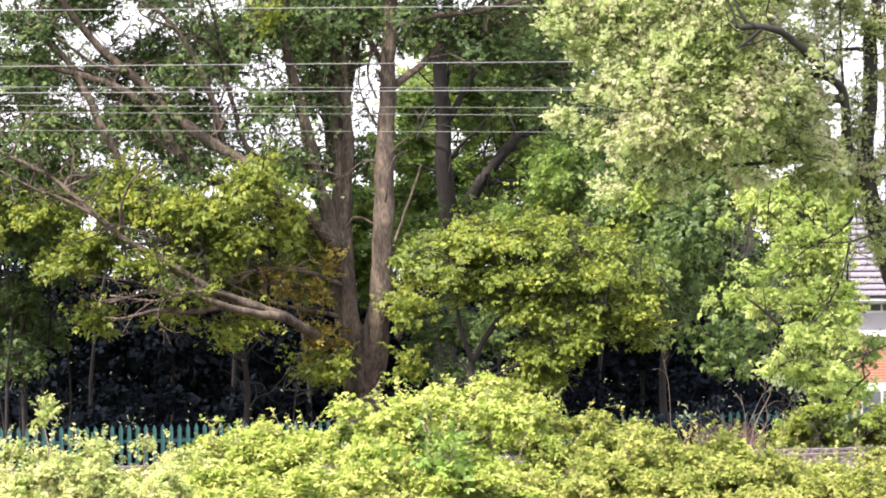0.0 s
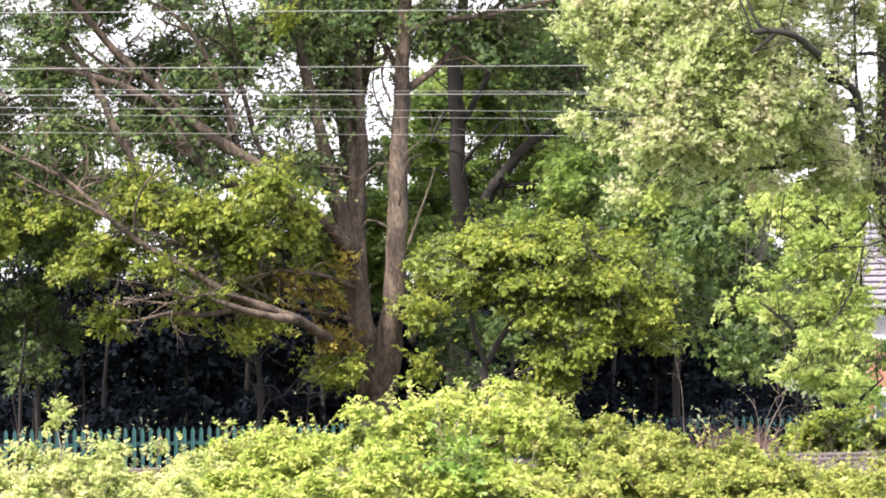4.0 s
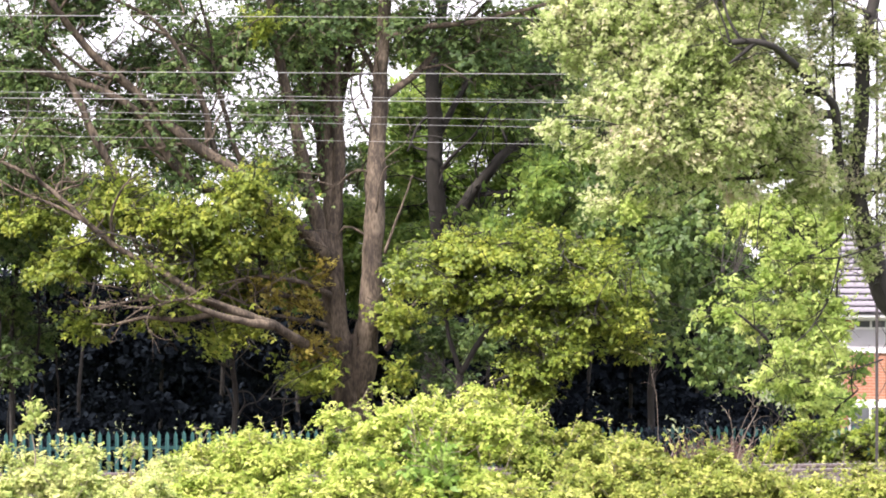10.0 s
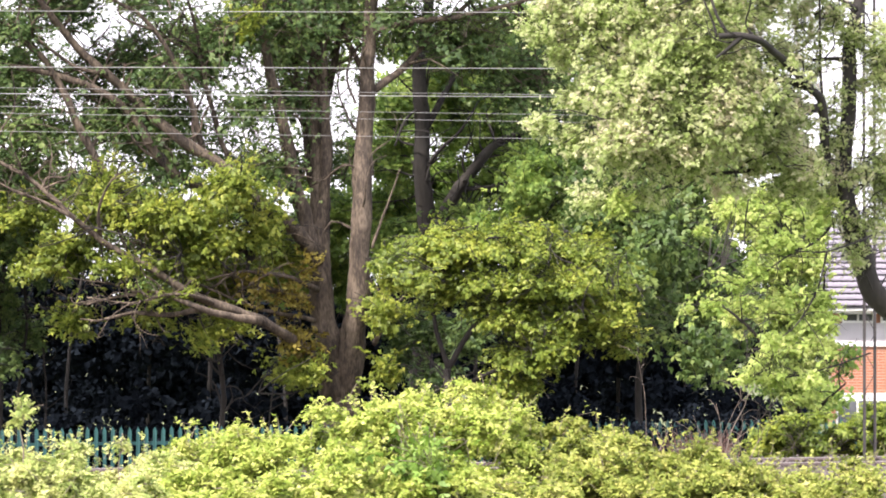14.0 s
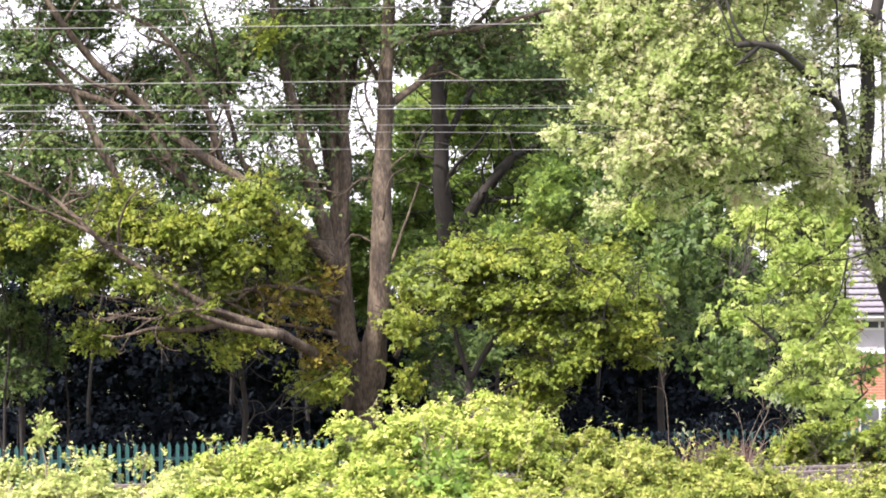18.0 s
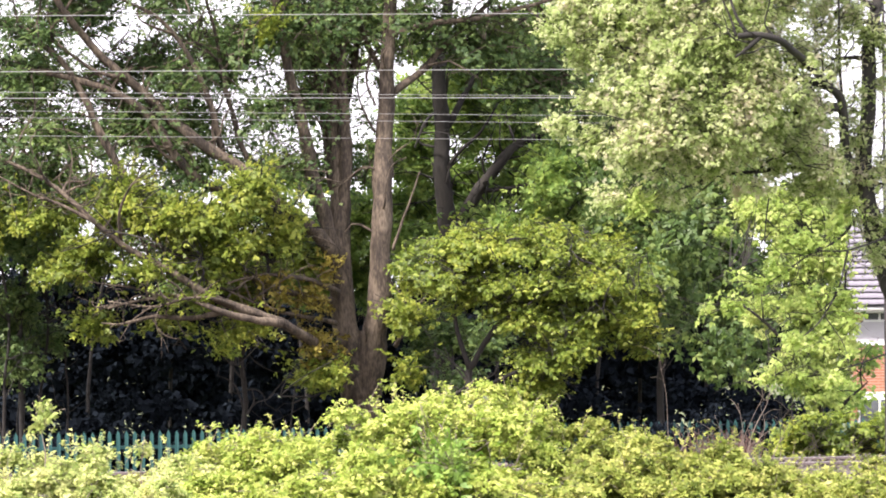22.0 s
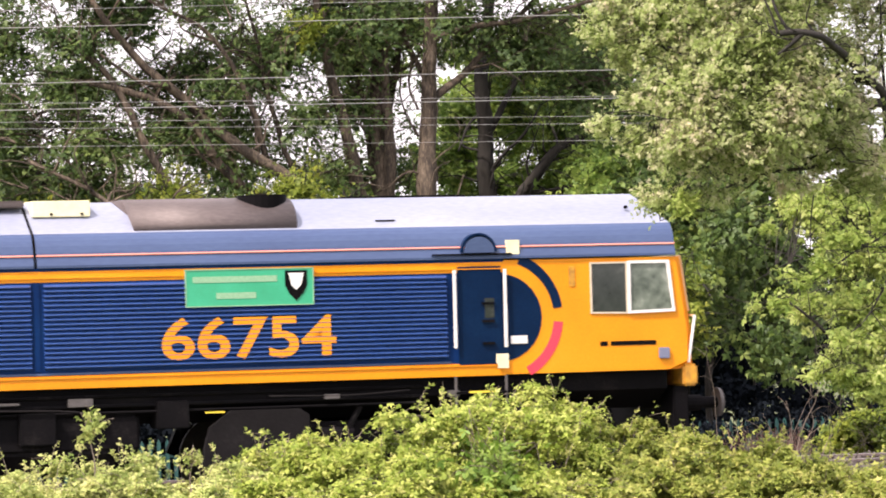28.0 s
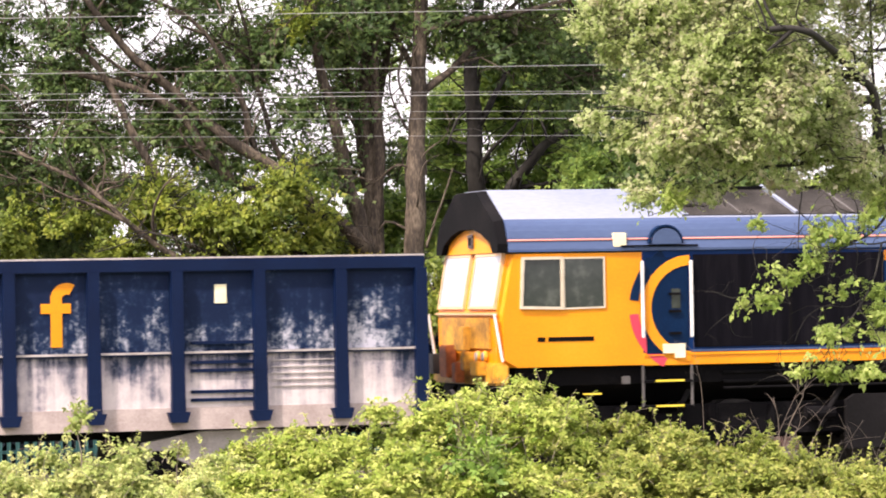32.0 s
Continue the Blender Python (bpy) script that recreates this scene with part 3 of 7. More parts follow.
t.stem("limb", 0.085, 0.012, (-2.94, 67.8, 1.8), (-3.64, 67.4, 1.92), (-4.24, 67.1, 2.13), (-4.88, 67.4, 2.32), (-5.51, 67.4, 2.24), (-6.14, 67.5, 2.09))
t.stem("limb", 0.06, 0.01, (-3.98, 67.9, 2.02), (-4.69, 67.5, 1.92), (-5.29, 67.3, 1.91), (-5.81, 67.3, 1.81), (-6.23, 67.3, 1.84))
t.stem("limb", 0.07, 0.012, (-2.1, 69.6, 2.21), (-2.77, 68.9, 2.38), (-3.48, 68.4, 2.64), (-4.19, 68, 2.81), (-4.91, 67.8, 3.07), (-5.53, 67.8, 3.34))
t.stem("limb", 0.06, 0.012, (-1.94, 69.6, 2.37), (-2.55, 68.8, 2.64), (-3.26, 68.2, 2.69), (-3.97, 67.8, 2.54))
t.stem("limb", 0.05, 0.01, (-1.99, 69.6, 1.78), (-2.56, 68.9, 1.9), (-3.17, 68.4, 2.06), (-3.88, 68, 2.38), (-4.6, 67.9, 2.65))
t.stem("limb", 0.04, 0.012, (-6.32, 67.3, 3.7), (-6.93, 67.3, 3.99), (-7.46, 67.4, 4.18), (-8.11, 67.6, 4.55))
t.stem("limb", 0.04, 0.012, (-3.76, 67.7, 2.1), (-4.15, 67.2, 2.28), (-4.65, 67, 2.28), (-5.26, 66.9, 2.14), (-6.09, 67, 2.25))
t.branch_out(75, 0.9, 0.016, 0.2)
t.stem("limb", 0.27, 0.1, (-1.41, 69.95, 0.38), (-1.31, 69.9, 1.23), (-1.22, 69.85, 1.93), (-1.17, 69.8, 2.63), (-1.13, 69.8, 3.7), (-1.1, 69.9, 4.67), (-1.06, 70, 5.54), (-1.01, 70, 6.45), (-0.97, 70, 7.37), (-0.91, 70.1, 8.35), (-0.82, 70.3, 9.67))
t.stem("limb", 0.29, 0.09, (-1.6, 69.95, 0.32), (-1.72, 69.95, 1.13), (-1.86, 70, 1.88), (-1.93, 70, 2.64), (-1.91, 70.1, 3.5), (-1.94, 70.2, 4.26), (-1.98, 70.3, 5.02), (-2.04, 70.3, 5.78), (-2.01, 70.4, 6.76), (-1.92, 70.5, 7.85), (-1.96, 70.8, 9.51))
t.stem("limb", 0.17, 0.06, (-1.97, 69.9, 2.85), (-2.13, 69.8, 3.5), (-2.29, 69.7, 4.09), (-2.43, 69.6, 4.67), (-2.55, 69.5, 5.37), (-2.76, 69.5, 6.17), (-2.95, 69.5, 7.03), (-3.09, 69.5, 8), (-3.16, 69.5, 9.18))
t.stem("limb", 0.09, 0.045, (-1.96, 70.2, 3.93), (-2.16, 70.4, 4.81), (-2.24, 70.5, 5.68), (-2.41, 70.6, 6.67), (-2.36, 70.6, 7.64), (-2.48, 70.6, 8.95))
t.stem("limb", 0.13, 0.08, (-1.9, 70.1, 3.61), (-1.81, 70.1, 4.79), (-1.86, 70.2, 5.88), (-1.86, 70.3, 6.97), (-1.78, 70.4, 8.06), (-1.84, 70.5, 9.26))
t.stem("limb", 0.1, 0.05, (-1.9, 70.3, 4.04), (-1.78, 70.5, 5.02), (-1.81, 70.7, 5.96), (-1.61, 71, 7.01), (-1.67, 71, 8.22), (-1.57, 71, 9.2))
t.stem("limb", 0.15, 0.05, (-2, 69.8, 3.07), (-2.56, 69.2, 3.65), (-3.17, 68.7, 4.17), (-3.79, 68.6, 4.71), (-4.57, 68.5, 5.27), (-5.21, 68.6, 5.77), (-5.83, 68.5, 6.41), (-6.5, 68.4, 7.04), (-7.08, 68, 7.8), (-7.5, 68, 8.54))
t.stem("limb", 0.12, 0.05, (-2.77, 69.3, 3.71), (-3.61, 69, 4.08), (-4.44, 68.8, 4.45), (-4.95, 68.6, 4.98), (-5.36, 68.5, 5.61), (-6.09, 68.4, 6.14), (-6.81, 68.3, 6.35), (-7.74, 68.2, 6.56))
t.stem("limb", 0.1, 0.05, (-4.75, 68.6, 3.18), (-5.45, 68.4, 3.92), (-5.93, 68.3, 4.61), (-6.31, 68.3, 5.35), (-6.6, 68.3, 5.98), (-7.02, 68.3, 6.67), (-7.74, 68.2, 7.35))
t.stem("limb", 0.08, 0.04, (-0.95, 70, 6.13), (-0.41, 70.2, 6.54), (0.19, 70.5, 7.18), (0.8, 71, 7.81), (1.36, 71.2, 8.42))
t.stem("limb", 0.07, 0.03, (-0.96, 70, 7.26), (-0.4, 70, 7.45), (0.57, 70, 7.55), (1.65, 70, 7.78), (2.52, 70, 8.04))
t.stem("limb", 0.06, 0.03, (-1.06, 70.2, 6.47), (-1.33, 70.4, 7.08), (-1.49, 70.5, 7.63), (-1.37, 70.6, 8.51))
t.stem("limb", 0.07, 0.03, (-4.01, 68.8, 4.66), (-4.21, 68.6, 5.61), (-4.56, 68.5, 6.55), (-5.13, 68.4, 7.4), (-6.16, 68.2, 8.02))
t.stem("limb", 0.06, 0.025, (-3.29, 69.1, 4.05), (-3.72, 69.2, 5.1), (-4.03, 69.3, 6.17), (-4.24, 69.3, 7.24), (-4.44, 69.3, 8.21))
t.stem("limb", 0.045, 0.012, (-5.82, 68.4, 6.4), (-6.49, 68.3, 6.56), (-7.22, 68.2, 7.09), (-8.04, 68.1, 7.4))
t.stem("limb", 0.05, 0.02, (-0.88, 69.9, 1.34), (-0.7, 69.7, 1.66), (-0.57, 69.6, 2.2), (-0.61, 69.6, 2.84))
t.stem("limb", 0.03, 0.012, (-0.91, 69.7, 3.16), (-0.73, 69.7, 3.7), (-0.53, 69.7, 4.23), (-0.38, 69.7, 4.66))
t.stem("limb", 0.025, 0.012, (-1.23, 70, 5.92), (-1.4, 70.1, 6.39), (-1.33, 70.2, 6.93), (-1.48, 70.3, 7.61))
t.stem("limb", 0.025, 0.012, (-1.24, 70, 5.41), (-1.47, 70.1, 5.85), (-1.58, 70.2, 6.31), (-1.49, 70.3, 6.86))
t.branch_out(130, 1.5, 0.035)
t.mass((-7.6, 68.5, 7.11, 1, 1.3, 0.63), (-7.81, 68.5, 6.3, 0.74, 1.2, 0.46), (-7.26, 68.5, 5.15, 1.21, 1.2, 0.58), (-7.62, 68.5, 4.49, 0.83, 1.2, 0.46), (-6.59, 69, 7.56, 0.64, 1.2, 0.48), (-6.64, 69.5, 6.23, 0.74, 1.2, 0.43), (-5.06, 69, 7.76, 0.96, 1.3, 0.42), (-4.79, 69, 6.18, 0.96, 1.2, 0.64))
t.mass((-5.75, 69, 5.53, 1.17, 1.2, 0.58), (-4.67, 69, 4.46, 1.17, 1.2, 0.48), (-3.61, 69.5, 7.04, 0.75, 1.4, 0.86), (-3.3, 69.5, 5.64, 0.64, 1.2, 0.59), (-3.09, 69.5, 4.57, 0.86, 1.1, 0.59), (-2.37, 70, 7.18, 0.85, 1.5, 0.97), (-2.37, 70.5, 5.9, 0.54, 1.2, 0.76), (-1.7, 70.4, 7.73, 0.54, 1.2, 0.65))
t.mass((-0.44, 70.5, 7.4, 0.87, 1.5, 0.76), (0.88, 71, 7, 1.3, 1.6, 0.86), (2.19, 71.5, 6.25, 0.99, 1.6, 1.21), (-2.43, 71, 4.5, 0.49, 1, 0.66), (-5.43, 69.5, 6.62, 0.75, 1.1, 0.59), (-1.95, 71.5, 6.94, 0.55, 0.9, 0.66), (-1.66, 72, 4.53, 0.33, 0.8, 0.61), (-1.97, 71.5, 4.95, 0.44, 0.8, 0.55))
t.mass((-6.99, 69, 8.43, 2.11, 2, 0.64), (-3.55, 70, 8.7, 2.14, 2, 0.65), (0.24, 70.5, 8.58, 2.59, 2, 0.64), (-5.57, 74, 5.31, 3.41, 1.1, 0.68), (-7.56, 74, 4.32, 1.71, 1.2, 0.67), (-4.53, 74, 7.12, 0.68, 1, 0.68), (-8.18, 74, 6.58, 1.25, 1, 0.68), (-2.71, 74, 7.22, 1.14, 1, 1.37), (-5.38, 76, 3.28, 2.57, 1, 0.64), (-2.81, 76, 3.26, 0.94, 1, 0.7))
t.mass((-8.96, 68.5, 7.14, 0.74, 1.4, 0.95), (-9.11, 68.8, 5.48, 0.73, 1.4, 0.94), (-8.94, 69, 4.2, 0.73, 1.2, 0.52), (-9.22, 69, 8.46, 1.05, 1.6, 0.64), (-7.19, 70, 7.75, 0.65, 1, 0.43), (-6.07, 70, 6.39, 0.54, 1, 0.43), (-4.67, 70, 5.57, 0.65, 1, 0.43), (-4.1, 70.5, 6.57, 0.54, 1, 0.65), (-7.74, 70, 5.81, 0.65, 1, 0.43), (-3.03, 71, 7.68, 0.66, 1, 0.55), (-4.89, 71, 7.26, 0.66, 1, 0.38), (-1.43, 72, 7.35, 0.29, 0.5, 0.44), (-1.45, 71.5, 8.03, 0.44, 0.6, 0.44), (-1.33, 71, 7.56, 0.22, 0.4, 0.33), (-1.31, 72, 6.63, 0.24, 0.4, 0.4), (-1.4, 72, 5.58, 0.18, 0.4, 0.33), (-1.13, 72.5, 7.11, 0.22, 0.4, 0.45), (-1.62, 72, 5.91, 0.11, 0.3, 0.28), (-0.69, 71.5, 6.93, 0.27, 0.4, 0.33))
t.leaves(LEAF_DARK, 92000, 0.088, each=32, length=1.15, fan=0.38, sag=0.3, hollow=0.75, ragged=0.2, twig=0.011)
t.blobs = []
t.mass((-2.19, 69.2, 2.64, 0.32, 0.4, 0.43), (-2.55, 68.8, 2.21, 0.63, 0.4, 0.37), (-2.35, 68.9, 1.37, 0.64, 0.5, 0.48), (-3.16, 68.3, 2.22, 0.53, 0.4, 0.32))
t.leaves(LEAF_RUST, 1100, 0.09, each=24, length=0.6, twig=0.008, name="young_leaf_spray")

t = Tree("maple_tree", "low maple boughs over the fence, sunlight put into their yellow-green leaf colour", "tree", (-3.91, 69, -1.79), BARK_DARK, 12)
t.stem("trunk", 0.06, 0.05, (-3.95, 69.6, -1.88), (-3.83, 69.6, -0.76), (-3.7, 69.4, 0.31), (-3.78, 69, 1.17))
t.stem("limb", 0.05, 0.03, (-3.78, 69, 1.17), (-4.07, 68.7, 2.24), (-4.78, 68.4, 3.19), (-5.47, 68, 3.72))
t.stem("limb", 0.05, 0.03, (-3.78, 69, 1.17), (-3.33, 68.7, 2.23), (-3.2, 68.5, 3.07), (-3.6, 68.2, 3.7))
t.branch_out(30, 1.2, 0.025)
t.mass((-4.71, 68, 3.59, 1.15, 1.1, 0.47), (-3.78, 68.2, 3.12, 0.94, 1, 0.42), (-5.75, 68, 3.71, 0.84, 1, 0.42), (-4.52, 68.2, 2.76, 1.05, 0.8, 0.26), (-5.79, 68, 4.04, 0.72, 0.7, 0.3), (-7.26, 68, 3.67, 0.84, 0.8, 0.31), (-6.6, 68, 2.83, 1.05, 0.9, 0.42), (-3.49, 67.8, 4.15, 0.73, 0.6, 0.36))
t.mass((-0.71, 69.2, 1.77, 0.37, 0.4, 0.37), (-3.7, 68.4, 1.59, 0.74, 0.5, 0.23), (-5.05, 68.2, 1.69, 0.73, 0.5, 0.19), (-6.34, 68, 1.67, 0.37, 0.4, 0.42), (-2.31, 69, 0.73, 0.64, 0.6, 0.37), (-3.19, 68.6, 7.29, 0.37, 0.5, 0.32), (-8.72, 68, 3.44, 0.72, 1, 0.51), (-9.22, 68.5, 2.52, 0.62, 1, 0.62))
t.mass((-2.88, 68.2, 3.5, 0.51, 0.5, 0.42), (-4.05, 68, 1.34, 0.31, 0.3, 0.26), (-0.72, 69, 0.71, 0.48, 0.4, 0.23), (-4.66, 67.2, 2.18, 0.62, 0.3, 0.19), (-5.49, 67.2, 2.66, 0.62, 0.3, 0.23), (-6.43, 67.4, 3.18, 0.62, 0.3, 0.23), (-3.33, 69.6, 2.54, 0.86, 0.5, 0.37), (-2.58, 69.8, 2.86, 0.54, 0.4, 0.32), (-4.07, 69.4, 2.23, 0.64, 0.4, 0.27))
t.leaves(LEAF_OLIVE, 33000, 0.095, each=44, length=0.85, loose=0.26, sag=0.35, droop=0.4, hollow=0.5, twig=0.009)

t = Tree("maple_tree", "dark-stemmed maple with a leaning limb, deep in the wood", "tree", (0.01, 75, -2.2), BARK_DARK, 13)
t.stem("trunk", 0.24, 0.1, (0.01, 75, -2.26), (0.03, 75, 1.26), (0.17, 75, 3.22), (0.09, 75, 4.03), (0.02, 75, 4.84), (0.03, 75, 5.76), (0, 75, 6.57), (0.1, 75.2, 7.51), (0.21, 75.4, 8.45), (0.29, 75.6, 10.1))
t.stem("limb", 0.17, 0.06, (0.18, 75, 3.45), (0.46, 75, 3.89), (0.76, 75, 4.41), (1.16, 75, 4.92), (1.57, 75.2, 5.35), (2.16, 75.5, 5.62), (3.06, 76, 6.01))
t.stem("limb", 0.08, 0.03, (0.02, 75, 5.53), (0.32, 75, 6.05), (0.72, 75.3, 6.81), (1.31, 75.5, 7.52), (1.78, 75.6, 7.98))
t.stem("limb", 0.06, 0.02, (0.76, 75, 4.41), (1.16, 75, 4.48), (1.74, 75.2, 4.54), (2.32, 75.2, 4.76))
t.stem("limb", 0.05, 0.02, (0.03, 75, 4.72), (0.36, 74.8, 5.17), (0.82, 74.6, 5.62), (1.17, 74.5, 6.19))
t.stem("limb", 0.045, 0.02, (0.01, 75, 6.11), (-0.27, 74.8, 5.87), (-0.51, 74.6, 5.29))
t.branch_out(50, 1.3, 0.03)
t.mass((0.57, 76.8, 5.96, 0.83, 1, 0.89), (2.01, 76.8, 4.52, 0.94, 1, 0.83), (-0.52, 76, 4.99, 0.64, 1.2, 0.82), (0.9, 76, 3.59, 1.17, 1.2, 0.47), (2.49, 75, 3.78, 1.04, 1.3, 0.68), (-0.54, 76, 6.04, 0.35, 0.8, 0.47), (2.1, 76, 7.54, 1.39, 1.6, 1.04), (-1.95, 77, 3.27, 0.83, 1.2, 0.7))
t.mass((-0.71, 77, 3.84, 0.83, 1, 0.71), (0.96, 73, 3.58, 0.79, 0.7, 0.34), (2.33, 73.5, 4.93, 0.51, 0.7, 0.34), (2.25, 73, 3.63, 0.55, 0.7, 0.37), (0.49, 76, 6.85, 0.7, 1, 0.7), (-0.67, 72, 3.3, 0.55, 0.7, 0.44), (-1.66, 77, 3.85, 0.59, 0.8, 0.71))
t.mass((2, 70, 4.27, 0.43, 0.5, 0.38), (1.18, 70, 3.47, 0.59, 0.5, 0.27), (2.13, 70.5, 4.66, 0.49, 0.5, 0.35), (2.63, 71, 4.68, 0.55, 0.6, 0.44), (1.97, 71, 3.92, 0.66, 0.6, 0.33), (-1.62, 77.5, 2.55, 0.72, 0.8, 0.72), (-3.11, 77.5, 2.56, 1.43, 0.9, 0.48), (-4.78, 77.5, 2.46, 1.43, 0.9, 0.48))
t.mass((0.75, 78.5, 6.52, 1.33, 0.8, 1.33), (-0.54, 78.5, 4.84, 0.54, 0.6, 1.09), (1.58, 78.5, 5.42, 1.09, 0.7, 1.09), (-0.09, 78.5, 7.37, 0.48, 0.6, 0.72), (0.61, 78.5, 4.59, 0.97, 0.7, 0.72), (-0.65, 78.5, 6.05, 0.3, 0.5, 0.6), (-1.41, 78, 7.83, 0.36, 0.8, 0.72), (-1.41, 78, 4.95, 0.3, 0.8, 0.6), (-1.66, 78, 6.87, 0.19, 0.6, 0.48))
t.leaves(LEAF_MID, 60000, 0.105, each=40, length=0.9, sag=0.35, droop=0.35, twig=0.009)
t.blobs = []
t.mass((0.2, 72, 1.3, 0.66, 0.6, 0.66), (0.96, 71, 1.31, 0.66, 0.5, 0.44), (0.3, 71, 0.44, 0.55, 0.5, 0.44), (-0.36, 73, 1.29, 0.45, 0.5, 0.79))
t.leaves(LEAF_DARK, 3500, 0.1, each=30, length=0.8, name="leaf_spray")

t = Tree("maple_shrub", "spreading shrub with yellow-green drooping leaves beside the maple", "shrub", (0.74, 67.5, -1.76), BARK_DARK, 14)
t.stem("trunk", 0.1, 0.07, (0.74, 67.5, -1.81), (0.65, 67.5, -0.51), (0.55, 67.5, 0.42), (0.51, 67.5, 0.94))
t.stem("limb", 0.06, 0.02, (0.51, 67.5, 0.94), (0.98, 67.4, 1.67), (1.81, 67.2, 2.18), (2.84, 67, 2.17), (3.66, 67, 1.74))
t.stem("limb", 0.05, 0.02, (0.51, 67.5, 0.94), (0.26, 67.4, 1.78), (0.37, 67.3, 2.61), (0.99, 67.2, 3.12))
t.stem("limb", 0.05, 0.02, (0.55, 67.5, 0.42), (1.49, 67.3, 0.94), (2.31, 67.1, 1.14))
t.branch_out(40, 1.0, 0.02)
t.mass((0.62, 67.4, 3.02, 0.93, 0.9, 0.29), (2.07, 67.6, 3.11, 1.04, 0.9, 0.35), (-0.22, 67.4, 2.56, 0.62, 0.8, 0.31), (0.81, 67, 2.34, 1.13, 0.8, 0.27), (2.36, 67, 2.33, 1.24, 0.8, 0.29), (3.38, 67, 1.86, 0.62, 0.6, 0.37), (1.53, 67, 1.77, 0.82, 0.7, 0.27))
t.mass((2.56, 67, 1.66, 0.72, 0.7, 0.31), (1.84, 67.2, 1.04, 0.47, 0.6, 0.52), (2.24, 67, 1.25, 0.41, 0.5, 0.41), (1.68, 67.2, 0.53, 0.43, 0.6, 0.36), (3.58, 67, 1.34, 0.36, 0.5, 0.26), (3.12, 67.8, 2.79, 0.63, 0.7, 0.42))
t.leaves(LEAF_SHRUB, 46000, 0.078, each=30, loose=0.24, length=0.65, sag=0.6, droop=0.8, hollow=0.45, ragged=0.3, twig=0.008, clump=(0.38, 0.2, 7))

t = Tree("ash_tree", "dense green ash with hanging sprays behind the fence", "tree", (4.39, 73, -2.13), BARK_DARK, 15)
t.stem("trunk", 0.08, 0.05, (4.39, 73, -2.18), (4.36, 73, 0.12), (4.44, 73, 2.36), (4.58, 73, 4.61), (4.72, 73, 6.85))
t.stem("limb", 0.06, 0.03, (4.44, 73, 2.14), (3.76, 72.8, 2.71), (3.08, 72.6, 2.94))
t.stem("limb", 0.06, 0.03, (4.44, 73, 2.59), (5.33, 72.8, 3.02), (6.1, 72.6, 3.13))
t.branch_out(40, 1.5, 0.02)
t.mass((3.89, 73, 3.39, 1.23, 1.3, 0.79), (5.45, 73, 2.7, 1, 1.3, 0.9), (4.55, 72.5, 1.92, 0.89, 1, 0.5), (5.84, 72.5, 1.57, 0.77, 0.9, 0.56), (7.33, 75, 3.14, 0.91, 1.2, 0.91), (7.56, 75, 1.87, 0.81, 1, 0.81), (6.09, 72.8, 1.67, 0.66, 1, 0.66), (4.48, 73.5, 4.29, 1.47, 1.5, 1.02))
t.mass((5.84, 73.5, 4.62, 1.12, 1.5, 1.23), (5.11, 74, 6.34, 1.58, 1.8, 1.71), (3.39, 74, 5.23, 1.01, 1.5, 1.37), (3.22, 70.5, 3.46, 0.76, 0.7, 0.38), (4, 70.5, 2.59, 0.64, 0.7, 0.53), (4.57, 70.8, 3.24, 0.64, 0.7, 0.53), (3.03, 71, 4.13, 0.66, 0.6, 0.33))
t.mass((5.73, 70.6, 0.84, 0.49, 0.5, 0.38), (5.22, 70.8, 0.71, 0.39, 0.5, 0.26), (4.56, 71, 1.28, 0.49, 0.6, 0.27))
t.leaves(LEAF_ASH, 42000, 0.12, each=40, length=1.0, fan=0.24, sag=0.9, droop=1.0, wide=0.5, twig=0.008, face=(-0.1, -0.6, 0.7))

t = Tree("elm_tree", "slim dark trees with mid-green leaves at the wood's edge", "tree", (-8.17, 71, -1.87), BARK_DARK, 16)
t.stem("trunk", 0.06, 0.04, (-8.18, 71, -1.92), (-8.1, 71, 0.31), (-8.16, 71, 1.84), (-8.01, 71, 3.59), (-8.1, 71, 5.78))
t.stem("limb", 0.035, 0.02, (-7.79, 71.5, -1.96), (-7.83, 71.5, 0.3), (-7.65, 71.5, 1.83), (-7.85, 71.5, 3.38))
t.stem("limb", 0.04, 0.02, (-8.4, 70.6, -1.9), (-8.41, 70.6, 0.33), (-8.31, 70.6, 1.85), (-8.51, 70.6, 3.37))
t.stem("limb", 0.03, 0.015, (-7.4, 72, -1.99), (-7.33, 72, 0.05), (-7.39, 72, 1.38))
t.branch_out(60, 1.0, 0.014)
t.mass((-7.91, 71, 3.15, 1.09, 1.2, 0.55), (-8.24, 71, 2.17, 0.55, 0.7, 0.39), (-7.26, 71, 2.6, 0.76, 0.7, 0.33), (-8.56, 71, 3.81, 0.76, 1.2, 0.66), (-8.48, 71.5, 1.07, 0.29, 0.4, 0.33), (-9.2, 71, 4.69, 0.98, 1.6, 2.18), (-9.34, 71, 1.86, 0.66, 1, 0.87), (-8.21, 71, 0.95, 0.66, 0.6, 0.76), (-7.66, 72, 1.37, 0.55, 0.6, 0.55), (-8.26, 71.5, 1.71, 0.66, 0.6, 0.55))
t.leaves(LEAF_DARK, 20000, 0.1, each=36, length=0.8, twig=0.008)


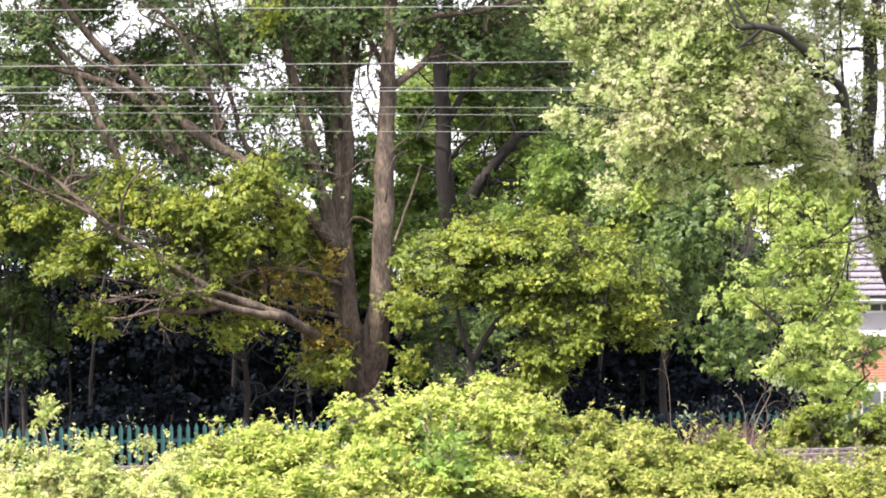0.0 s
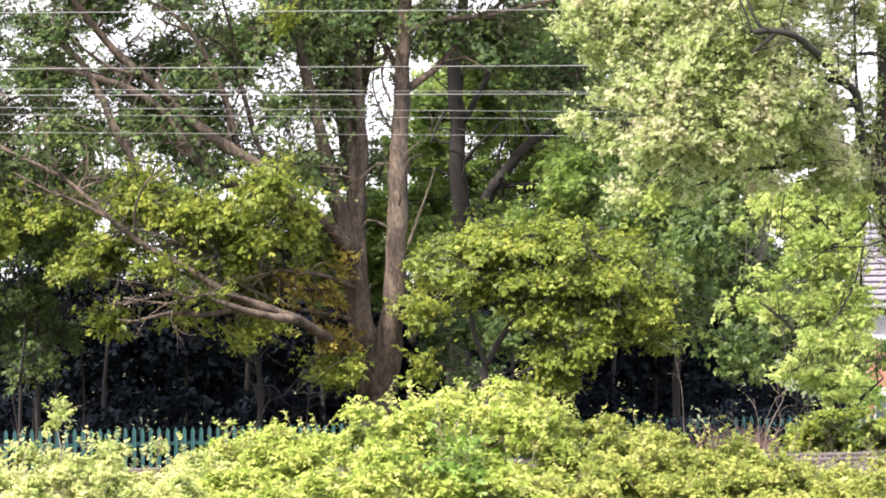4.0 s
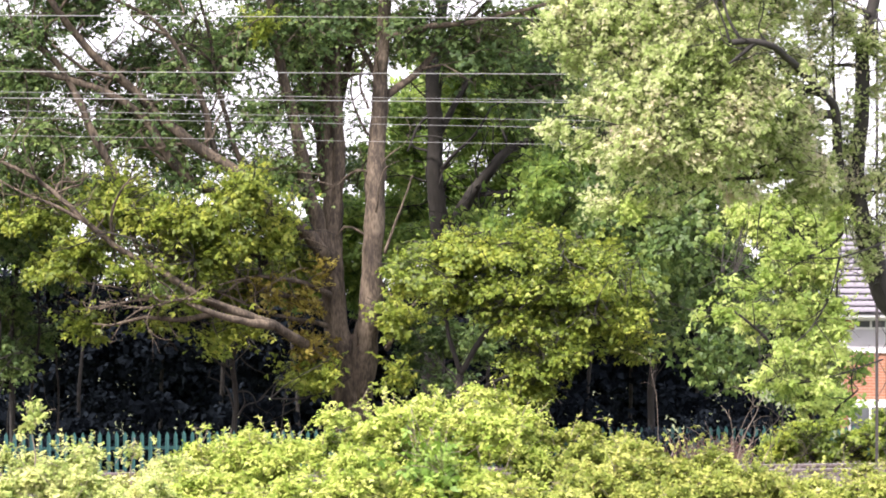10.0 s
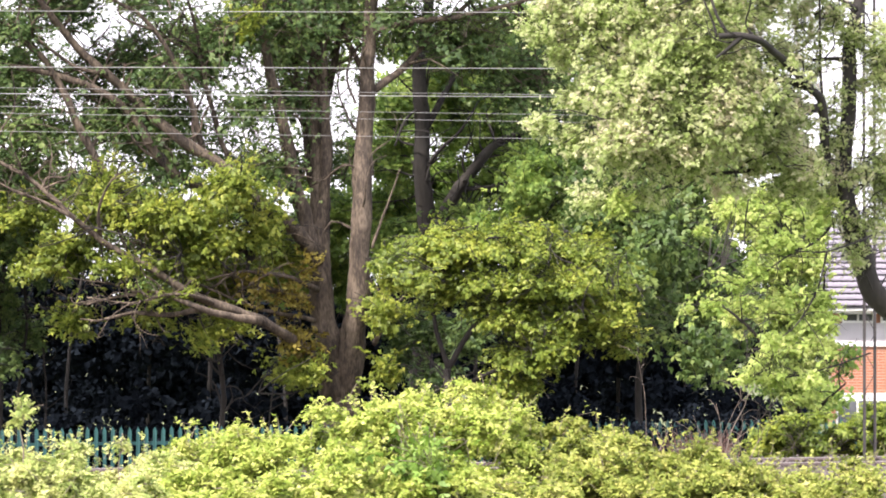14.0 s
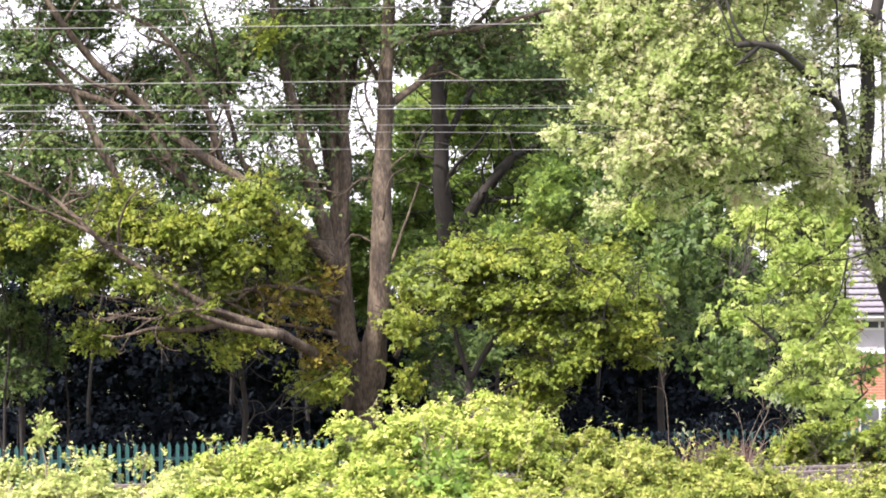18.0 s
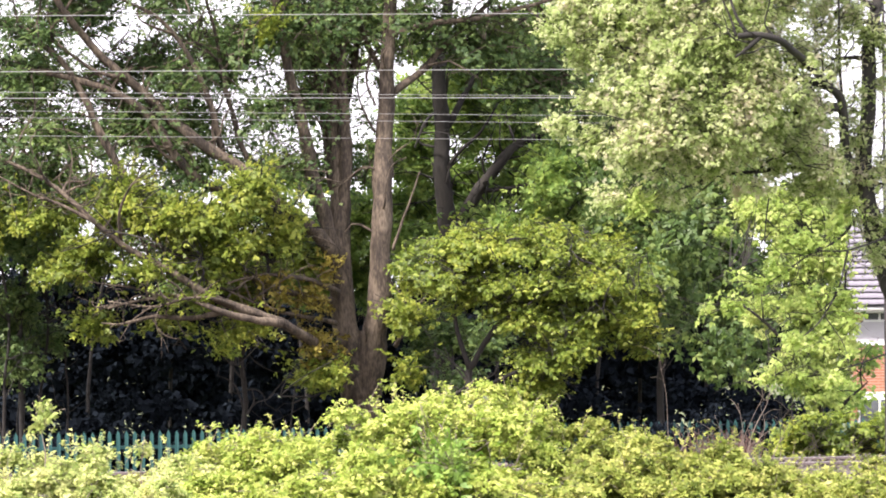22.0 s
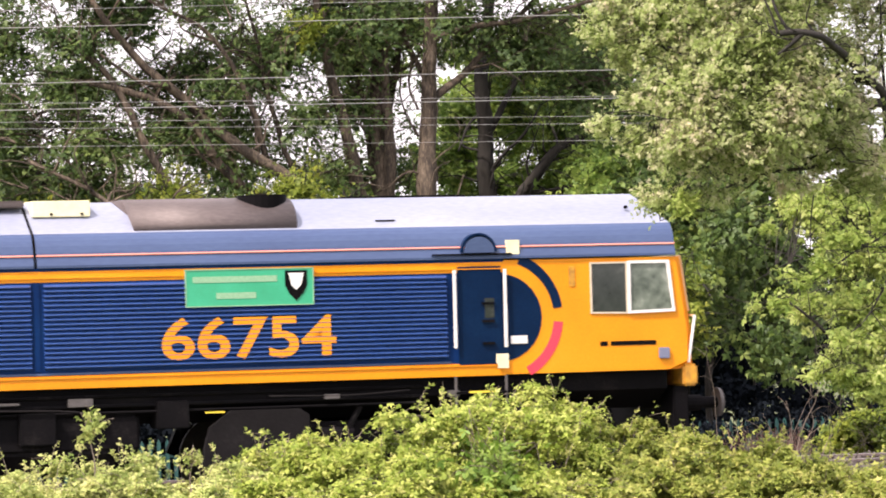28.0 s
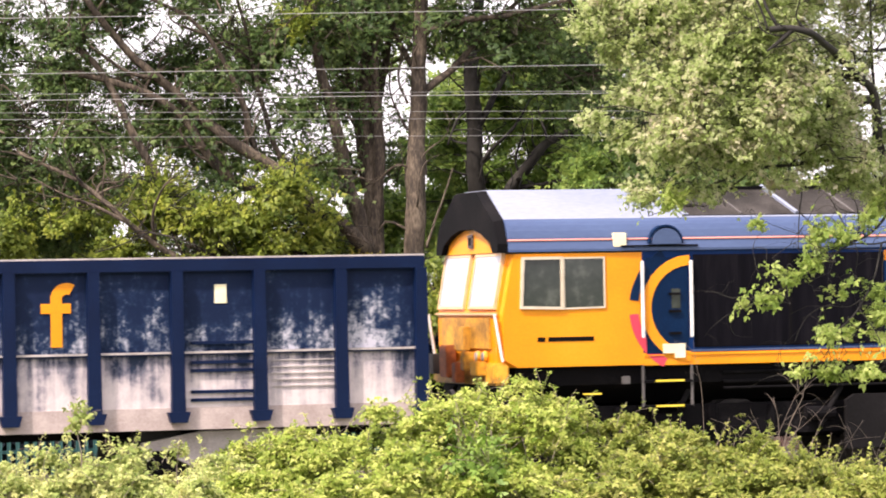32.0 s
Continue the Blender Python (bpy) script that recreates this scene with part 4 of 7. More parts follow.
def backwoods():
    """The depth of the wood: thicket low down with the shade in its leaf colour, crowns higher up, taller than the
    picture.
    """
    ob = thing("woodland_thicket", "near-black ivy thicket behind the fence, the wood's shade put into its leaf colour", "thicket", kind="stuff")
    rng = np.random.default_rng(21)
    blobs = []
    for i in range(20):
        x = -13 + i * 1.05
        blobs.append((x, 79 + rng.uniform(-1, 1), -0.9, 1.1, 0.8, 1.4))
        blobs.append((x, 84 + rng.uniform(-1.5, 1.5), 1.6, 1.3, 1.0, 1.6))
        blobs.append((x, 92 + rng.uniform(-1.5, 1.5), 0.4, 1.6, 1.0, 2.6))
    tagged(part("thicket", leaf_mesh("thicket", rng, sprays(rng, blobs, 9, 0.5), 22, 0.3, 0.2, LEAF_IVY_SHADE, 0.3, 0.7, plain=True), LEAF_IVY_SHADE, ob), kind="stuff")
    for i in range(8):
        x, y = rng.uniform(-11, 1), rng.uniform(73.5, 77)
        limb("sapling", [(x, y, -2.3), (x + rng.uniform(-0.15, 0.15), y, -0.6), (x + rng.uniform(-0.4, 0.4), y, 1.4)], 0.025, 0.01, BARK_DARK, ob, 6)
    high = []
    for i in range(17):
        x = -14 + i * 1.25
        high.append((x, 88 + rng.uniform(-2, 2), rng.uniform(3.8, 4.6), 1.5, 1.5, 1.1))
        if x > -0.5:
            high.append((x, 90 + rng.uniform(-2, 2), rng.uniform(5.5, 8.5), 1.5, 1.5, 1.6))
    tagged(part("upper_leaves", leaf_mesh("upper_leaves", rng, sprays(rng, high, 5, 0.5), 16, 0.3, 0.19, LEAF_MID, 0.3, 0.8), LEAF_MID, ob), kind="stuff")
    # unseen crowns above the view, added to keep the sun off the thicket
    tops = [(-14 + i * 2.1 + rng.uniform(-0.6, 0.6), 72 + 5 * (i % 3), rng.uniform(10.5, 13.5), 2.0, 2.6, 1.9) for i in range(11)]
    tagged(part("shade_tree_tops", leaf_mesh("shade_tree_tops", rng, sprays(rng, tops, 1.6, 0.6), 12, 0.4, 0.38, LEAF_DARK, 0.3, 0.8), LEAF_DARK, ob), kind="stuff")
    for i in range(13):
        x = -12 + i * 1.5 + rng.uniform(-0.5, 0.5)
        y = 82 + rng.uniform(-3, 3)
        limb("stem", [(x, y, -2.3), (x + rng.uniform(-0.3, 0.3), y, 1), (x + rng.uniform(-0.8, 0.8), y, 4.5)], 0.05, 0.03, BARK_DARK, ob)

    hedge = [(7.0 + i * 0.55, 86 + (i % 2) * 1.5, -1.2 + 0.9 * (i % 3), 0.8, 0.8, 1.1) for i in range(7)] + [(8.4, 88, 1.6, 0.7, 0.8, 0.7), (7.4, 88, 2.6, 0.8, 0.8, 1.0)]
    tagged(part("hedge", leaf_mesh("hedge", rng, sprays(rng, hedge, 14, 0.4), 20, 0.25, 0.14, LEAF_MID, 0.3, 0.7), LEAF_MID, ob), kind="stuff")


backwoods()

# ---- the pale tree on the near side of the line ----
t = Tree("whitebeam_tree", "pale green leafy tree with a dark forked trunk beside the tracks", "tree", (5.6, 39, -1.3), BARK_DARK, 31)
t.stem("trunk", 0.15, 0.1, (5.6, 39, -1.33), (5.59, 39, 0.5), (5.42, 39, 1.64), (4.85, 39, 2.32), (4.66, 39, 2.8), (4.54, 39, 3.16), (4.49, 39, 3.46), (4.47, 39, 3.65))
t.stem("limb", 0.09, 0.055, (4.48, 39, 3.58), (4.54, 39.1, 4.09), (4.59, 39.2, 4.58), (4.64, 39.3, 5.1), (4.71, 39.4, 5.5), (4.77, 39.5, 5.97))
t.stem("limb", 0.06, 0.03, (4.47, 39, 3.55), (4.35, 39, 3.65), (4.27, 38.9, 3.85), (4.25, 38.8, 4.11), (4.21, 38.7, 4.35), (4.06, 38.5, 4.49), (3.85, 38.1, 4.66), (3.64, 37.5, 4.78), (3.47, 37.1, 4.84), (3.24, 37, 4.88), (3, 37, 4.88))
t.stem("limb", 0.03, 0.012, (3.24, 37, 4.88), (3.12, 37, 4.78), (2.98, 37, 4.68))
t.stem("limb", 0.018, 0.008, (3.11, 37, 4.88), (2.98, 37, 5.12), (2.91, 37.1, 5.41), (2.88, 37.2, 5.71))
t.stem("limb", 0.014, 0.008, (2.99, 37, 4.88), (2.94, 37, 5.06), (2.82, 37.1, 5.36))
t.stem("limb", 0.05, 0.015, (4.24, 38.8, 4.26), (3.79, 38.4, 4.16), (3.23, 38, 4.17), (2.69, 37.8, 4.14), (2.16, 37.7, 4.05))
t.stem("limb", 0.05, 0.015, (4.11, 38.6, 4.46), (3.67, 38.3, 4.54), (3.06, 38, 4.55), (2.47, 38, 4.67), (1.95, 38, 4.85))
t.stem("limb", 0.03, 0.01, (4.32, 38.9, 3.7), (3.86, 38.5, 3.63), (3.3, 38.2, 3.56), (2.75, 38, 3.47), (2.27, 37.8, 3.27))
t.stem("limb", 0.02, 0.008, (4.25, 38.8, 4.08), (4.24, 38.8, 4.65), (4.23, 38.8, 5.19), (4.21, 38.8, 5.67))
t.stem("limb", 0.025, 0.008, (4.59, 39.2, 4.79), (4.38, 39.1, 4.8), (4.21, 39, 4.78), (4.03, 38.9, 4.84))
t.stem("limb", 0.02, 0.006, (4.65, 39.3, 5.16), (4.49, 39.2, 5.19), (4.3, 39.1, 5.26), (4.17, 39, 5.28))
t.stem("limb", 0.022, 0.008, (4.68, 39.3, 5.34), (4.46, 39.2, 5.45), (4.17, 39, 5.53), (3.68, 38.9, 5.49))
t.stem("limb", 0.012, 0.006, (3.91, 38.4, 4.33), (3.76, 38.3, 4.51), (3.58, 38.2, 4.74), (3.46, 38.2, 4.88))
t.stem("limb", 0.012, 0.006, (3.96, 38.4, 4.3), (3.84, 38.3, 4.49), (3.63, 38.2, 4.74), (3.55, 38.2, 4.91))
t.stem("limb", 0.016, 0.006, (4.52, 39, 3.22), (4.18, 38.8, 2.86), (3.9, 38.4, 2.74), (3.56, 38, 2.62))
t.stem("limb", 0.011, 0.004, (4.75, 38.6, 2.91), (4.21, 38, 2.73), (3.83, 37.7, 2.71), (3.46, 37.5, 2.48), (3.04, 37.4, 2.23), (2.68, 37.4, 2.06))
t.stem("limb", 0.009, 0.004, (4.73, 38.6, 1.67), (4.18, 38, 1.51), (3.73, 37.6, 1.44), (3.44, 37.5, 1.47), (3.21, 37.4, 1.38))
t.stem("limb", 0.012, 0.005, (4.21, 38, 2.73), (4.09, 37.8, 2.33), (3.86, 37.6, 1.98), (3.56, 37.5, 1.76))
t.stem("limb", 0.008, 0.004, (3.38, 37.8, 3.27), (3.33, 37.7, 2.98), (3.31, 37.6, 2.69))
t.branch_out(150, 0.7, 0.011)
t.mass((2.02, 38.2, 5.16, 0.82, 0.9, 0.53), (3.02, 38.2, 5.15, 0.7, 0.9, 0.65), (2.3, 38, 4.38, 0.82, 0.9, 0.53), (3.23, 38, 4.32, 0.7, 0.8, 0.64), (2.05, 37.8, 3.76, 0.44, 0.6, 0.35), (2.76, 38, 3.74, 0.64, 0.7, 0.34), (3.55, 38.4, 3.77, 0.53, 0.6, 0.34), (3.86, 38.5, 4.1, 0.33, 0.5, 0.36))
t.mass((1.22, 38, 4.98, 0.26, 0.4, 0.16), (1.37, 38, 5.24, 0.29, 0.4, 0.16), (1.48, 38, 4.74, 0.23, 0.4, 0.16), (1.24, 38, 3.99, 0.21, 0.3, 0.15), (1.56, 38, 3.83, 0.23, 0.3, 0.23), (1.31, 38, 5.45, 0.23, 0.3, 0.15), (1.59, 38, 4.3, 0.18, 0.3, 0.15), (1.75, 37.8, 3.21, 0.23, 0.3, 0.17))
t.mass((3.82, 38.6, 4.76, 0.24, 0.4, 0.21), (3.63, 38.4, 5.4, 0.3, 0.5, 0.3), (3.99, 38.6, 3.57, 0.3, 0.5, 0.36), (4.32, 39, 3.25, 0.24, 0.4, 0.18), (2.33, 37.8, 3.24, 0.41, 0.3, 0.09), (3.22, 38, 3.35, 0.23, 0.4, 0.11), (3.77, 38.2, 3.35, 0.23, 0.3, 0.12))
t.mass((2.5, 38.2, 5.86, 1.53, 1, 0.35), (3.62, 38.2, 5.85, 0.7, 0.8, 0.35), (2.67, 37.5, 4.76, 0.75, 0.3, 0.4), (2.66, 37.4, 4, 0.81, 0.3, 0.46), (4.06, 38.2, 3.56, 0.23, 0.4, 0.23))
t.leaves(LEAF_PALE, 185000, 0.043, each=20, length=0.3, fan=0.34, sag=0.35, droop=0.25, wide=0.5, hollow=0.42, ragged=0.18, twig=0.004, loose=0.45, carve=(7.0, -0.04), face=(-0.15, -0.45, 0.8), reach=1.0)
t.blobs = []
t.mass((4.45, 39, 3.85, 0.21, 0.3, 0.21), (4.6, 39, 3.52, 0.21, 0.3, 0.24), (4.67, 39.2, 4.49, 0.15, 0.2, 0.24), (4.11, 38.8, 4.95, 0.21, 0.2, 0.18), (4.38, 39, 5.2, 0.24, 0.3, 0.18), (4.17, 39, 5.44, 0.3, 0.3, 0.15), (4.65, 39, 2.92, 0.18, 0.3, 0.24), (4.96, 39.2, 4.67, 0.3, 0.5, 0.72), (4.95, 39.2, 3.46, 0.3, 0.5, 0.72), (4.61, 39.2, 4.97, 0.24, 0.3, 0.24), (4.04, 39, 5.2, 0.21, 0.3, 0.24), (4.39, 39, 4.18, 0.15, 0.2, 0.36), (4.14, 38.8, 4.59, 0.18, 0.2, 0.24), (4.45, 38.8, 3.09, 0.15, 0.15, 0.18), (4.59, 38.8, 2.62, 0.15, 0.15, 0.24), (4.33, 38.8, 3.45, 0.18, 0.2, 0.18))
t.leaves(LEAF_PALE, 10500, 0.045, each=16, length=0.35, twig=0.003, name="leaf_spray", reach=0.8)
t.blobs = []
t.mass((2.76, 37.4, 2.07, 0.15, 0.1, 0.05), (3.01, 37.4, 2.2, 0.2, 0.15, 0.12), (3.19, 37.4, 2.37, 0.24, 0.2, 0.1), (3.53, 37.6, 2.77, 0.23, 0.2, 0.15), (3.79, 37.6, 2.77, 0.22, 0.2, 0.15), (3.46, 37.5, 2.52, 0.23, 0.2, 0.08), (2.9, 37.6, 2.93, 0.13, 0.1, 0.06), (3.15, 37.6, 2.83, 0.13, 0.1, 0.05))
t.mass((3.81, 37.6, 2.38, 0.1, 0.12, 0.08), (3.69, 37.6, 2.16, 0.14, 0.12, 0.1), (3.83, 37.6, 1.81, 0.24, 0.2, 0.09), (3.59, 37.5, 1.77, 0.16, 0.15, 0.09), (3.34, 37.4, 1.42, 0.16, 0.12, 0.06), (3.64, 37.5, 1.37, 0.24, 0.2, 0.1), (3.99, 37.6, 1.36, 0.22, 0.2, 0.1), (3.78, 37.5, 1.16, 0.1, 0.1, 0.03))
t.mass((4.12, 37.8, 2.21, 0.14, 0.2, 0.13), (4.18, 37.8, 1.95, 0.14, 0.2, 0.13), (4.21, 38, 3.14, 0.14, 0.2, 0.2), (4.04, 37.8, 2.91, 0.16, 0.2, 0.13), (4.14, 37.8, 1.72, 0.14, 0.2, 0.09), (2.03, 37.6, 3.2, 0.21, 0.25, 0.14))
t.leaves(LEAF_FRESH, 2000, 0.065, each=16, length=0.3, fan=0.34, sag=0.3, droop=0.3, wide=0.5, hollow=0.6, ragged=0.05, twig=0.003, name="leaf_spray", reach=0.8)

t = Tree("sycamore_tree", "young sycamore with fresh green sunlit leaves beyond the far track", "tree", (6.81, 66, -1.73), BARK_DARK, 32)
t.stem("trunk", 0.09, 0.04, (6.81, 66, -1.78), (6.81, 66, -0.31), (6.74, 66, 0.8), (6.65, 66, 1.92), (6.56, 66, 2.94))
t.stem("limb", 0.04, 0.015, (6.78, 66, 0.5), (6.21, 65.7, 1.32), (5.59, 65.5, 1.94), (5.08, 65.4, 2.24))
t.stem("limb", 0.04, 0.015, (6.69, 66, 1.31), (7.14, 65.8, 1.92), (7.25, 65.8, 2.83))
t.stem("limb", 0.04, 0.015, (6.81, 66, -0.31), (7.22, 65.8, 0.3), (7.6, 65.6, 0.7))
t.branch_out(24, 0.8, 0.015)
t.mass((6.27, 65.8, 2.75, 0.51, 0.6, 0.4), (6.44, 65.6, 2.04, 0.61, 0.7, 0.4), (6.98, 65.8, 2.78, 0.36, 0.5, 0.56), (6.95, 65.6, 1.83, 0.5, 0.6, 0.4), (6.48, 65.5, 1.22, 0.6, 0.5, 0.22), (6.93, 65.5, 1.33, 0.55, 0.5, 0.2), (7, 65.5, 0.82, 0.46, 0.5, 0.25), (6.32, 65.5, 0.83, 0.5, 0.4, 0.18))
t.mass((6.73, 65.6, 0.42, 0.61, 0.5, 0.18), (5.86, 66, 3.57, 0.51, 0.6, 0.41), (6.66, 66, 3.56, 0.46, 0.5, 0.46), (5.67, 66, 1.84, 0.51, 0.5, 0.36), (5.83, 66.5, 3.78, 0.72, 0.6, 0.41), (6.65, 66.5, 3.82, 0.61, 0.6, 0.51), (7.16, 66.5, 3.46, 0.31, 0.4, 0.41))
t.leaves(LEAF_FRESH, 21000, 0.09, each=24, length=0.5, sag=0.4, droop=0.5, wide=0.46, loose=0.26, hollow=0.45, ragged=0.18, twig=0.006, carve=(1.6, -0.12))

t = Tree("lineside_shrub", "low olive-green shrub beside the far track", "shrub", (6.37, 60, -1.37), BARK_DARK, 33)
t.stem("trunk", 0.05, 0.03, (6.37, 60, -1.41), (6.36, 60, -0.72), (6.39, 60, -0.35))
t.stem("limb", 0.03, 0.01, (6.39, 60, -0.45), (5.84, 60, 0.02), (5.56, 60, 0.21))
t.branch_out(16, 0.7, 0.012)
t.mass((6.02, 60, -0.03, 0.65, 0.7, 0.37), (6.85, 60, 0.01, 0.65, 0.7, 0.42), (7.5, 60, 0.1, 0.55, 0.7, 0.55), (5.65, 60, -0.3, 0.28, 0.4, 0.18), (6.57, 60, -0.26, 0.74, 0.6, 0.28))
t.leaves(LEAF_SHRUB, 9000, 0.08, each=20, length=0.35, rise=0.2, sag=0.5, droop=0.5, loose=0.2, twig=0.006, clump=(0.26, 0.16, 9))

# ---- bushes in front of the line ----
def bramble(base, seed, leaf, total, label, *blobs):
    """A bush of arching shoots: domes of leaves over a twiggy middle, with single shoots above it."""
    b = Tree("bramble_bush", label, "bush", base, TWIG, seed, "bushes before the line")
    p = Vector(base)
    b.stem("stem", 0.02, 0.008, p, p + Vector((0.05, 0, 0.5)), p + Vector((0.12, 0, 0.9)))
    b.mass(*blobs)
    b.leaves(leaf, int(total * 1.2), 0.041, each=20, length=0.2, fan=0.3, sag=0.5, droop=0.3, wide=0.48, hollow=0.22, ragged=0.16, rise=0.2, loose=0.16, twig=0.0022, reach=0.6, face=(-0.1, -0.25, 0.95), facing=0.25, clump=(0.16, 0.13, 16))
    # single fresh shoots that stand above the leaves
    rng = b.rng
    for x, y, z, rx, ry, rz in blobs * 6:
        a = Vector((x + rng.uniform(-0.9, 0.9) * rx, y + rng.uniform(-0.6, 0.6) * ry, z + rng.uniform(0.55, 0.95) * rz)) - p
        h = rng.uniform(0.07, 0.22)
        tip = a + Vector((rng.normal() * 0.07, rng.normal() * 0.05, h))
        q = np.array([tuple(a)]), np.array([tuple(a.lerp(tip, 0.5) + Vector((rng.normal() * 0.02, 0, 0.02)))]), np.array([tuple(tip)])
        shoot = part("shoot", canes("shoot", *q, 0.004, 0.0015, TWIG), TWIG, b.ob)
        n = int(rng.integers(9, 16))
        t = rng.random((n, 1))
        at = q[0] * (1 - t) + q[2] * t + rng.normal(size=(n, 3)) * 0.008
        turn = rng.normal(size=(n, 3)) * np.array([1, 1, 0.2]) + np.array([0, 0, 0.35])
        up = rng.normal(size=(n, 3)) * 0.3 + np.array([0, -0.4, 0.9])
        tagged(part("leaf_spray", leaf_cloud("leaf_spray", rng, at, turn, up, 0.032, 0.42, leaf), leaf, shoot), kind="stuff")


bramble((-2.99, 29, -0.3), 41, LEAF_ELDER, 38000, "pale sunlit bramble and elder bush in front of the tracks",
        (-3.78, 29, 0.83, 0.31, 1.2, 0.22), (-3.81, 28.5, 0.63, 0.35, 1.2, 0.26), (-3.29, 29, 0.87, 0.36, 1.2, 0.19), (-2.99, 29.5, 0.96, 0.32, 1, 0.17), (-2.67, 29.3, 0.87, 0.2, 0.9, 0.14), (-3.37, 28.5, 0.67, 0.53, 1.2, 0.26), (-2.45, 29, 0.73, 0.36, 1.2, 0.2), (-2.75, 28, 0.57, 0.78, 1.5, 0.3), (-2.08, 29.5, 0.79, 0.27, 1, 0.18), (-2.14, 28.5, 0.61, 0.53, 1.2, 0.26))
bramble((-1.41, 29.5, -0.36), 42, LEAF_BUSH, 26000, "sunlit bramble bush with yellow-green leaves in front of the tracks",
        (-1.77, 29.7, 0.93, 0.18, 0.8, 0.16), (-1.59, 29.8, 1.03, 0.32, 0.9, 0.18), (-1.22, 29.6, 0.99, 0.36, 1, 0.2), (-1.55, 29, 0.71, 0.54, 1.3, 0.27), (-1.02, 29, 0.75, 0.54, 1.4, 0.31))
bramble((-0.05, 30, -0.42), 43, LEAF_BUSH, 50000, "tall mounded sunlit bramble bush with yellow-green leaves",
        (-0.59, 30, 1.18, 0.32, 1.1, 0.23), (-0.13, 30, 1.24, 0.37, 1.1, 0.23), (0.34, 30.2, 1.3, 0.37, 1.1, 0.22), (0.7, 30, 1.12, 0.32, 1, 0.23), (-0.4, 29.4, 0.86, 0.54, 1.5, 0.32), (0.32, 29.4, 0.85, 0.59, 1.6, 0.36), (-0.04, 28.8, 0.57, 0.89, 1.6, 0.31))
bramble((1.52, 30, -0.44), 44, LEAF_DULL, 28000, "sunlit leafy bush with fresh shoots in front of the tracks",
        (1.16, 30, 1, 0.32, 1, 0.21), (1.58, 30, 0.97, 0.37, 1, 0.19), (0.99, 29.2, 0.72, 0.49, 1.3, 0.27), (1.67, 29.2, 0.67, 0.58, 1.3, 0.27))
bramble((2.81, 30, -0.45), 45, LEAF_DULL, 32000, "olive-green leafy bush with dry stems in front of the tracks",
        (1.9, 30, 0.87, 0.28, 1, 0.18), (2.27, 30, 0.87, 0.32, 1, 0.17), (2.57, 30, 0.79, 0.28, 1, 0.17), (2.96, 30, 0.65, 0.37, 1, 0.18), (2.28, 29, 0.49, 0.62, 1.3, 0.25), (3.56, 30, 0.69, 0.23, 0.8, 0.21), (3.3, 29.4, 0.5, 0.54, 1.2, 0.25), (2.95, 29.8, 0.68, 0.3, 0.8, 0.14), (3.5, 29.6, 0.77, 0.34, 0.8, 0.16), (3.15, 29.5, 0.7, 0.28, 0.8, 0.15))

t = Tree("nettle_clump", "vivid green nettles growing through the bramble bush", "plants", (0.34, 28.7, 0.13), TWIG, 46, "bushes before the line")
t.stem("stem", 0.01, 0.006, (0.34, 28.7, 0.13), (0.34, 28.6, 0.41), (0.35, 28.5, 0.68))
t.mass((0.03, 28.3, 0.98, 0.11, 0.2, 0.08), (-0.1, 28.2, 0.94, 0.12, 0.2, 0.08), (0.09, 28.1, 0.87, 0.11, 0.2, 0.09))
t.leaves(LEAF_VIVID, 650, 0.06, each=14, length=0.28, sag=0.5, droop=0.6, hollow=0.3, ragged=0.3, loose=0.2, twig=0.003)

t = Tree("elder_sprig", "tall leafy elder sprig standing above the bushes", "shoot", (-3.14, 29, 0.95), TWIG, 47, "bushes before the line")
t.stem("stalk", 0.007, 0.003, (-3.14, 29, 0.86), (-3.13, 29, 1.08), (-3.16, 29, 1.26), (-3.13, 29, 1.43))
t.mass((-3.15, 29, 1.43, 0.06, 0.05, 0.04), (-3.21, 29, 1.36, 0.06, 0.05, 0.04), (-3.08, 29, 1.36, 0.06, 0.05, 0.04), (-3.17, 29, 1.28, 0.07, 0.05, 0.04), (-3.24, 29, 1.24, 0.04, 0.04, 0.03))
t.leaves(LEAF_ELDER, 120, 0.05, each=8, length=0.12, sag=0.5, droop=0.9, hollow=0.7, ragged=0.03, wide=0.42, twig=0.002, reach=0.5)
t = Tree("elder_sprig", "short leafy elder sprig standing above the bushes", "shoot", (-2.38, 29, 0.85), TWIG, 48, "bushes before the line")
t.stem("stalk", 0.006, 0.003, (-2.37, 29, 0.78), (-2.38, 29, 0.94), (-2.36, 29, 1.07), (-2.35, 29, 1.2))
t.mass((-2.36, 29, 1.18, 0.07, 0.05, 0.04), (-2.42, 29, 1.09, 0.05, 0.05, 0.04), (-2.34, 29, 1.07, 0.05, 0.05, 0.06), (-2.4, 29, 1.01, 0.06, 0.05, 0.04))
t.leaves(LEAF_ELDER, 70, 0.05, each=8, length=0.12, sag=0.4, droop=0.7, hollow=0.7, ragged=0.03, wide=0.45, twig=0.002, reach=0.5)


def undergrowth():
    """Near-black leaves added along the fence in place of the trees' shade on it."""
    ob = thing("undergrowth", "near-black leaves along the fence, standing in for the trees' shade", "undergrowth", kind="stuff")
    rng = np.random.default_rng(61)
    blobs = [(3.7 + i * 0.3, 66.6 + i * 0.1, -0.28 + 0.15 * math.sin(i * 2.1), 0.35, 0.3, 0.4) for i in range(9)]
    tagged(part("ivy", leaf_mesh("ivy", rng, sprays(rng, blobs, 60, 0.25), 16, 0.12, 0.09, LEAF_IVY_SHADE, 0.3, 0.7), LEAF_IVY_SHADE, ob), kind="stuff")


undergrowth()


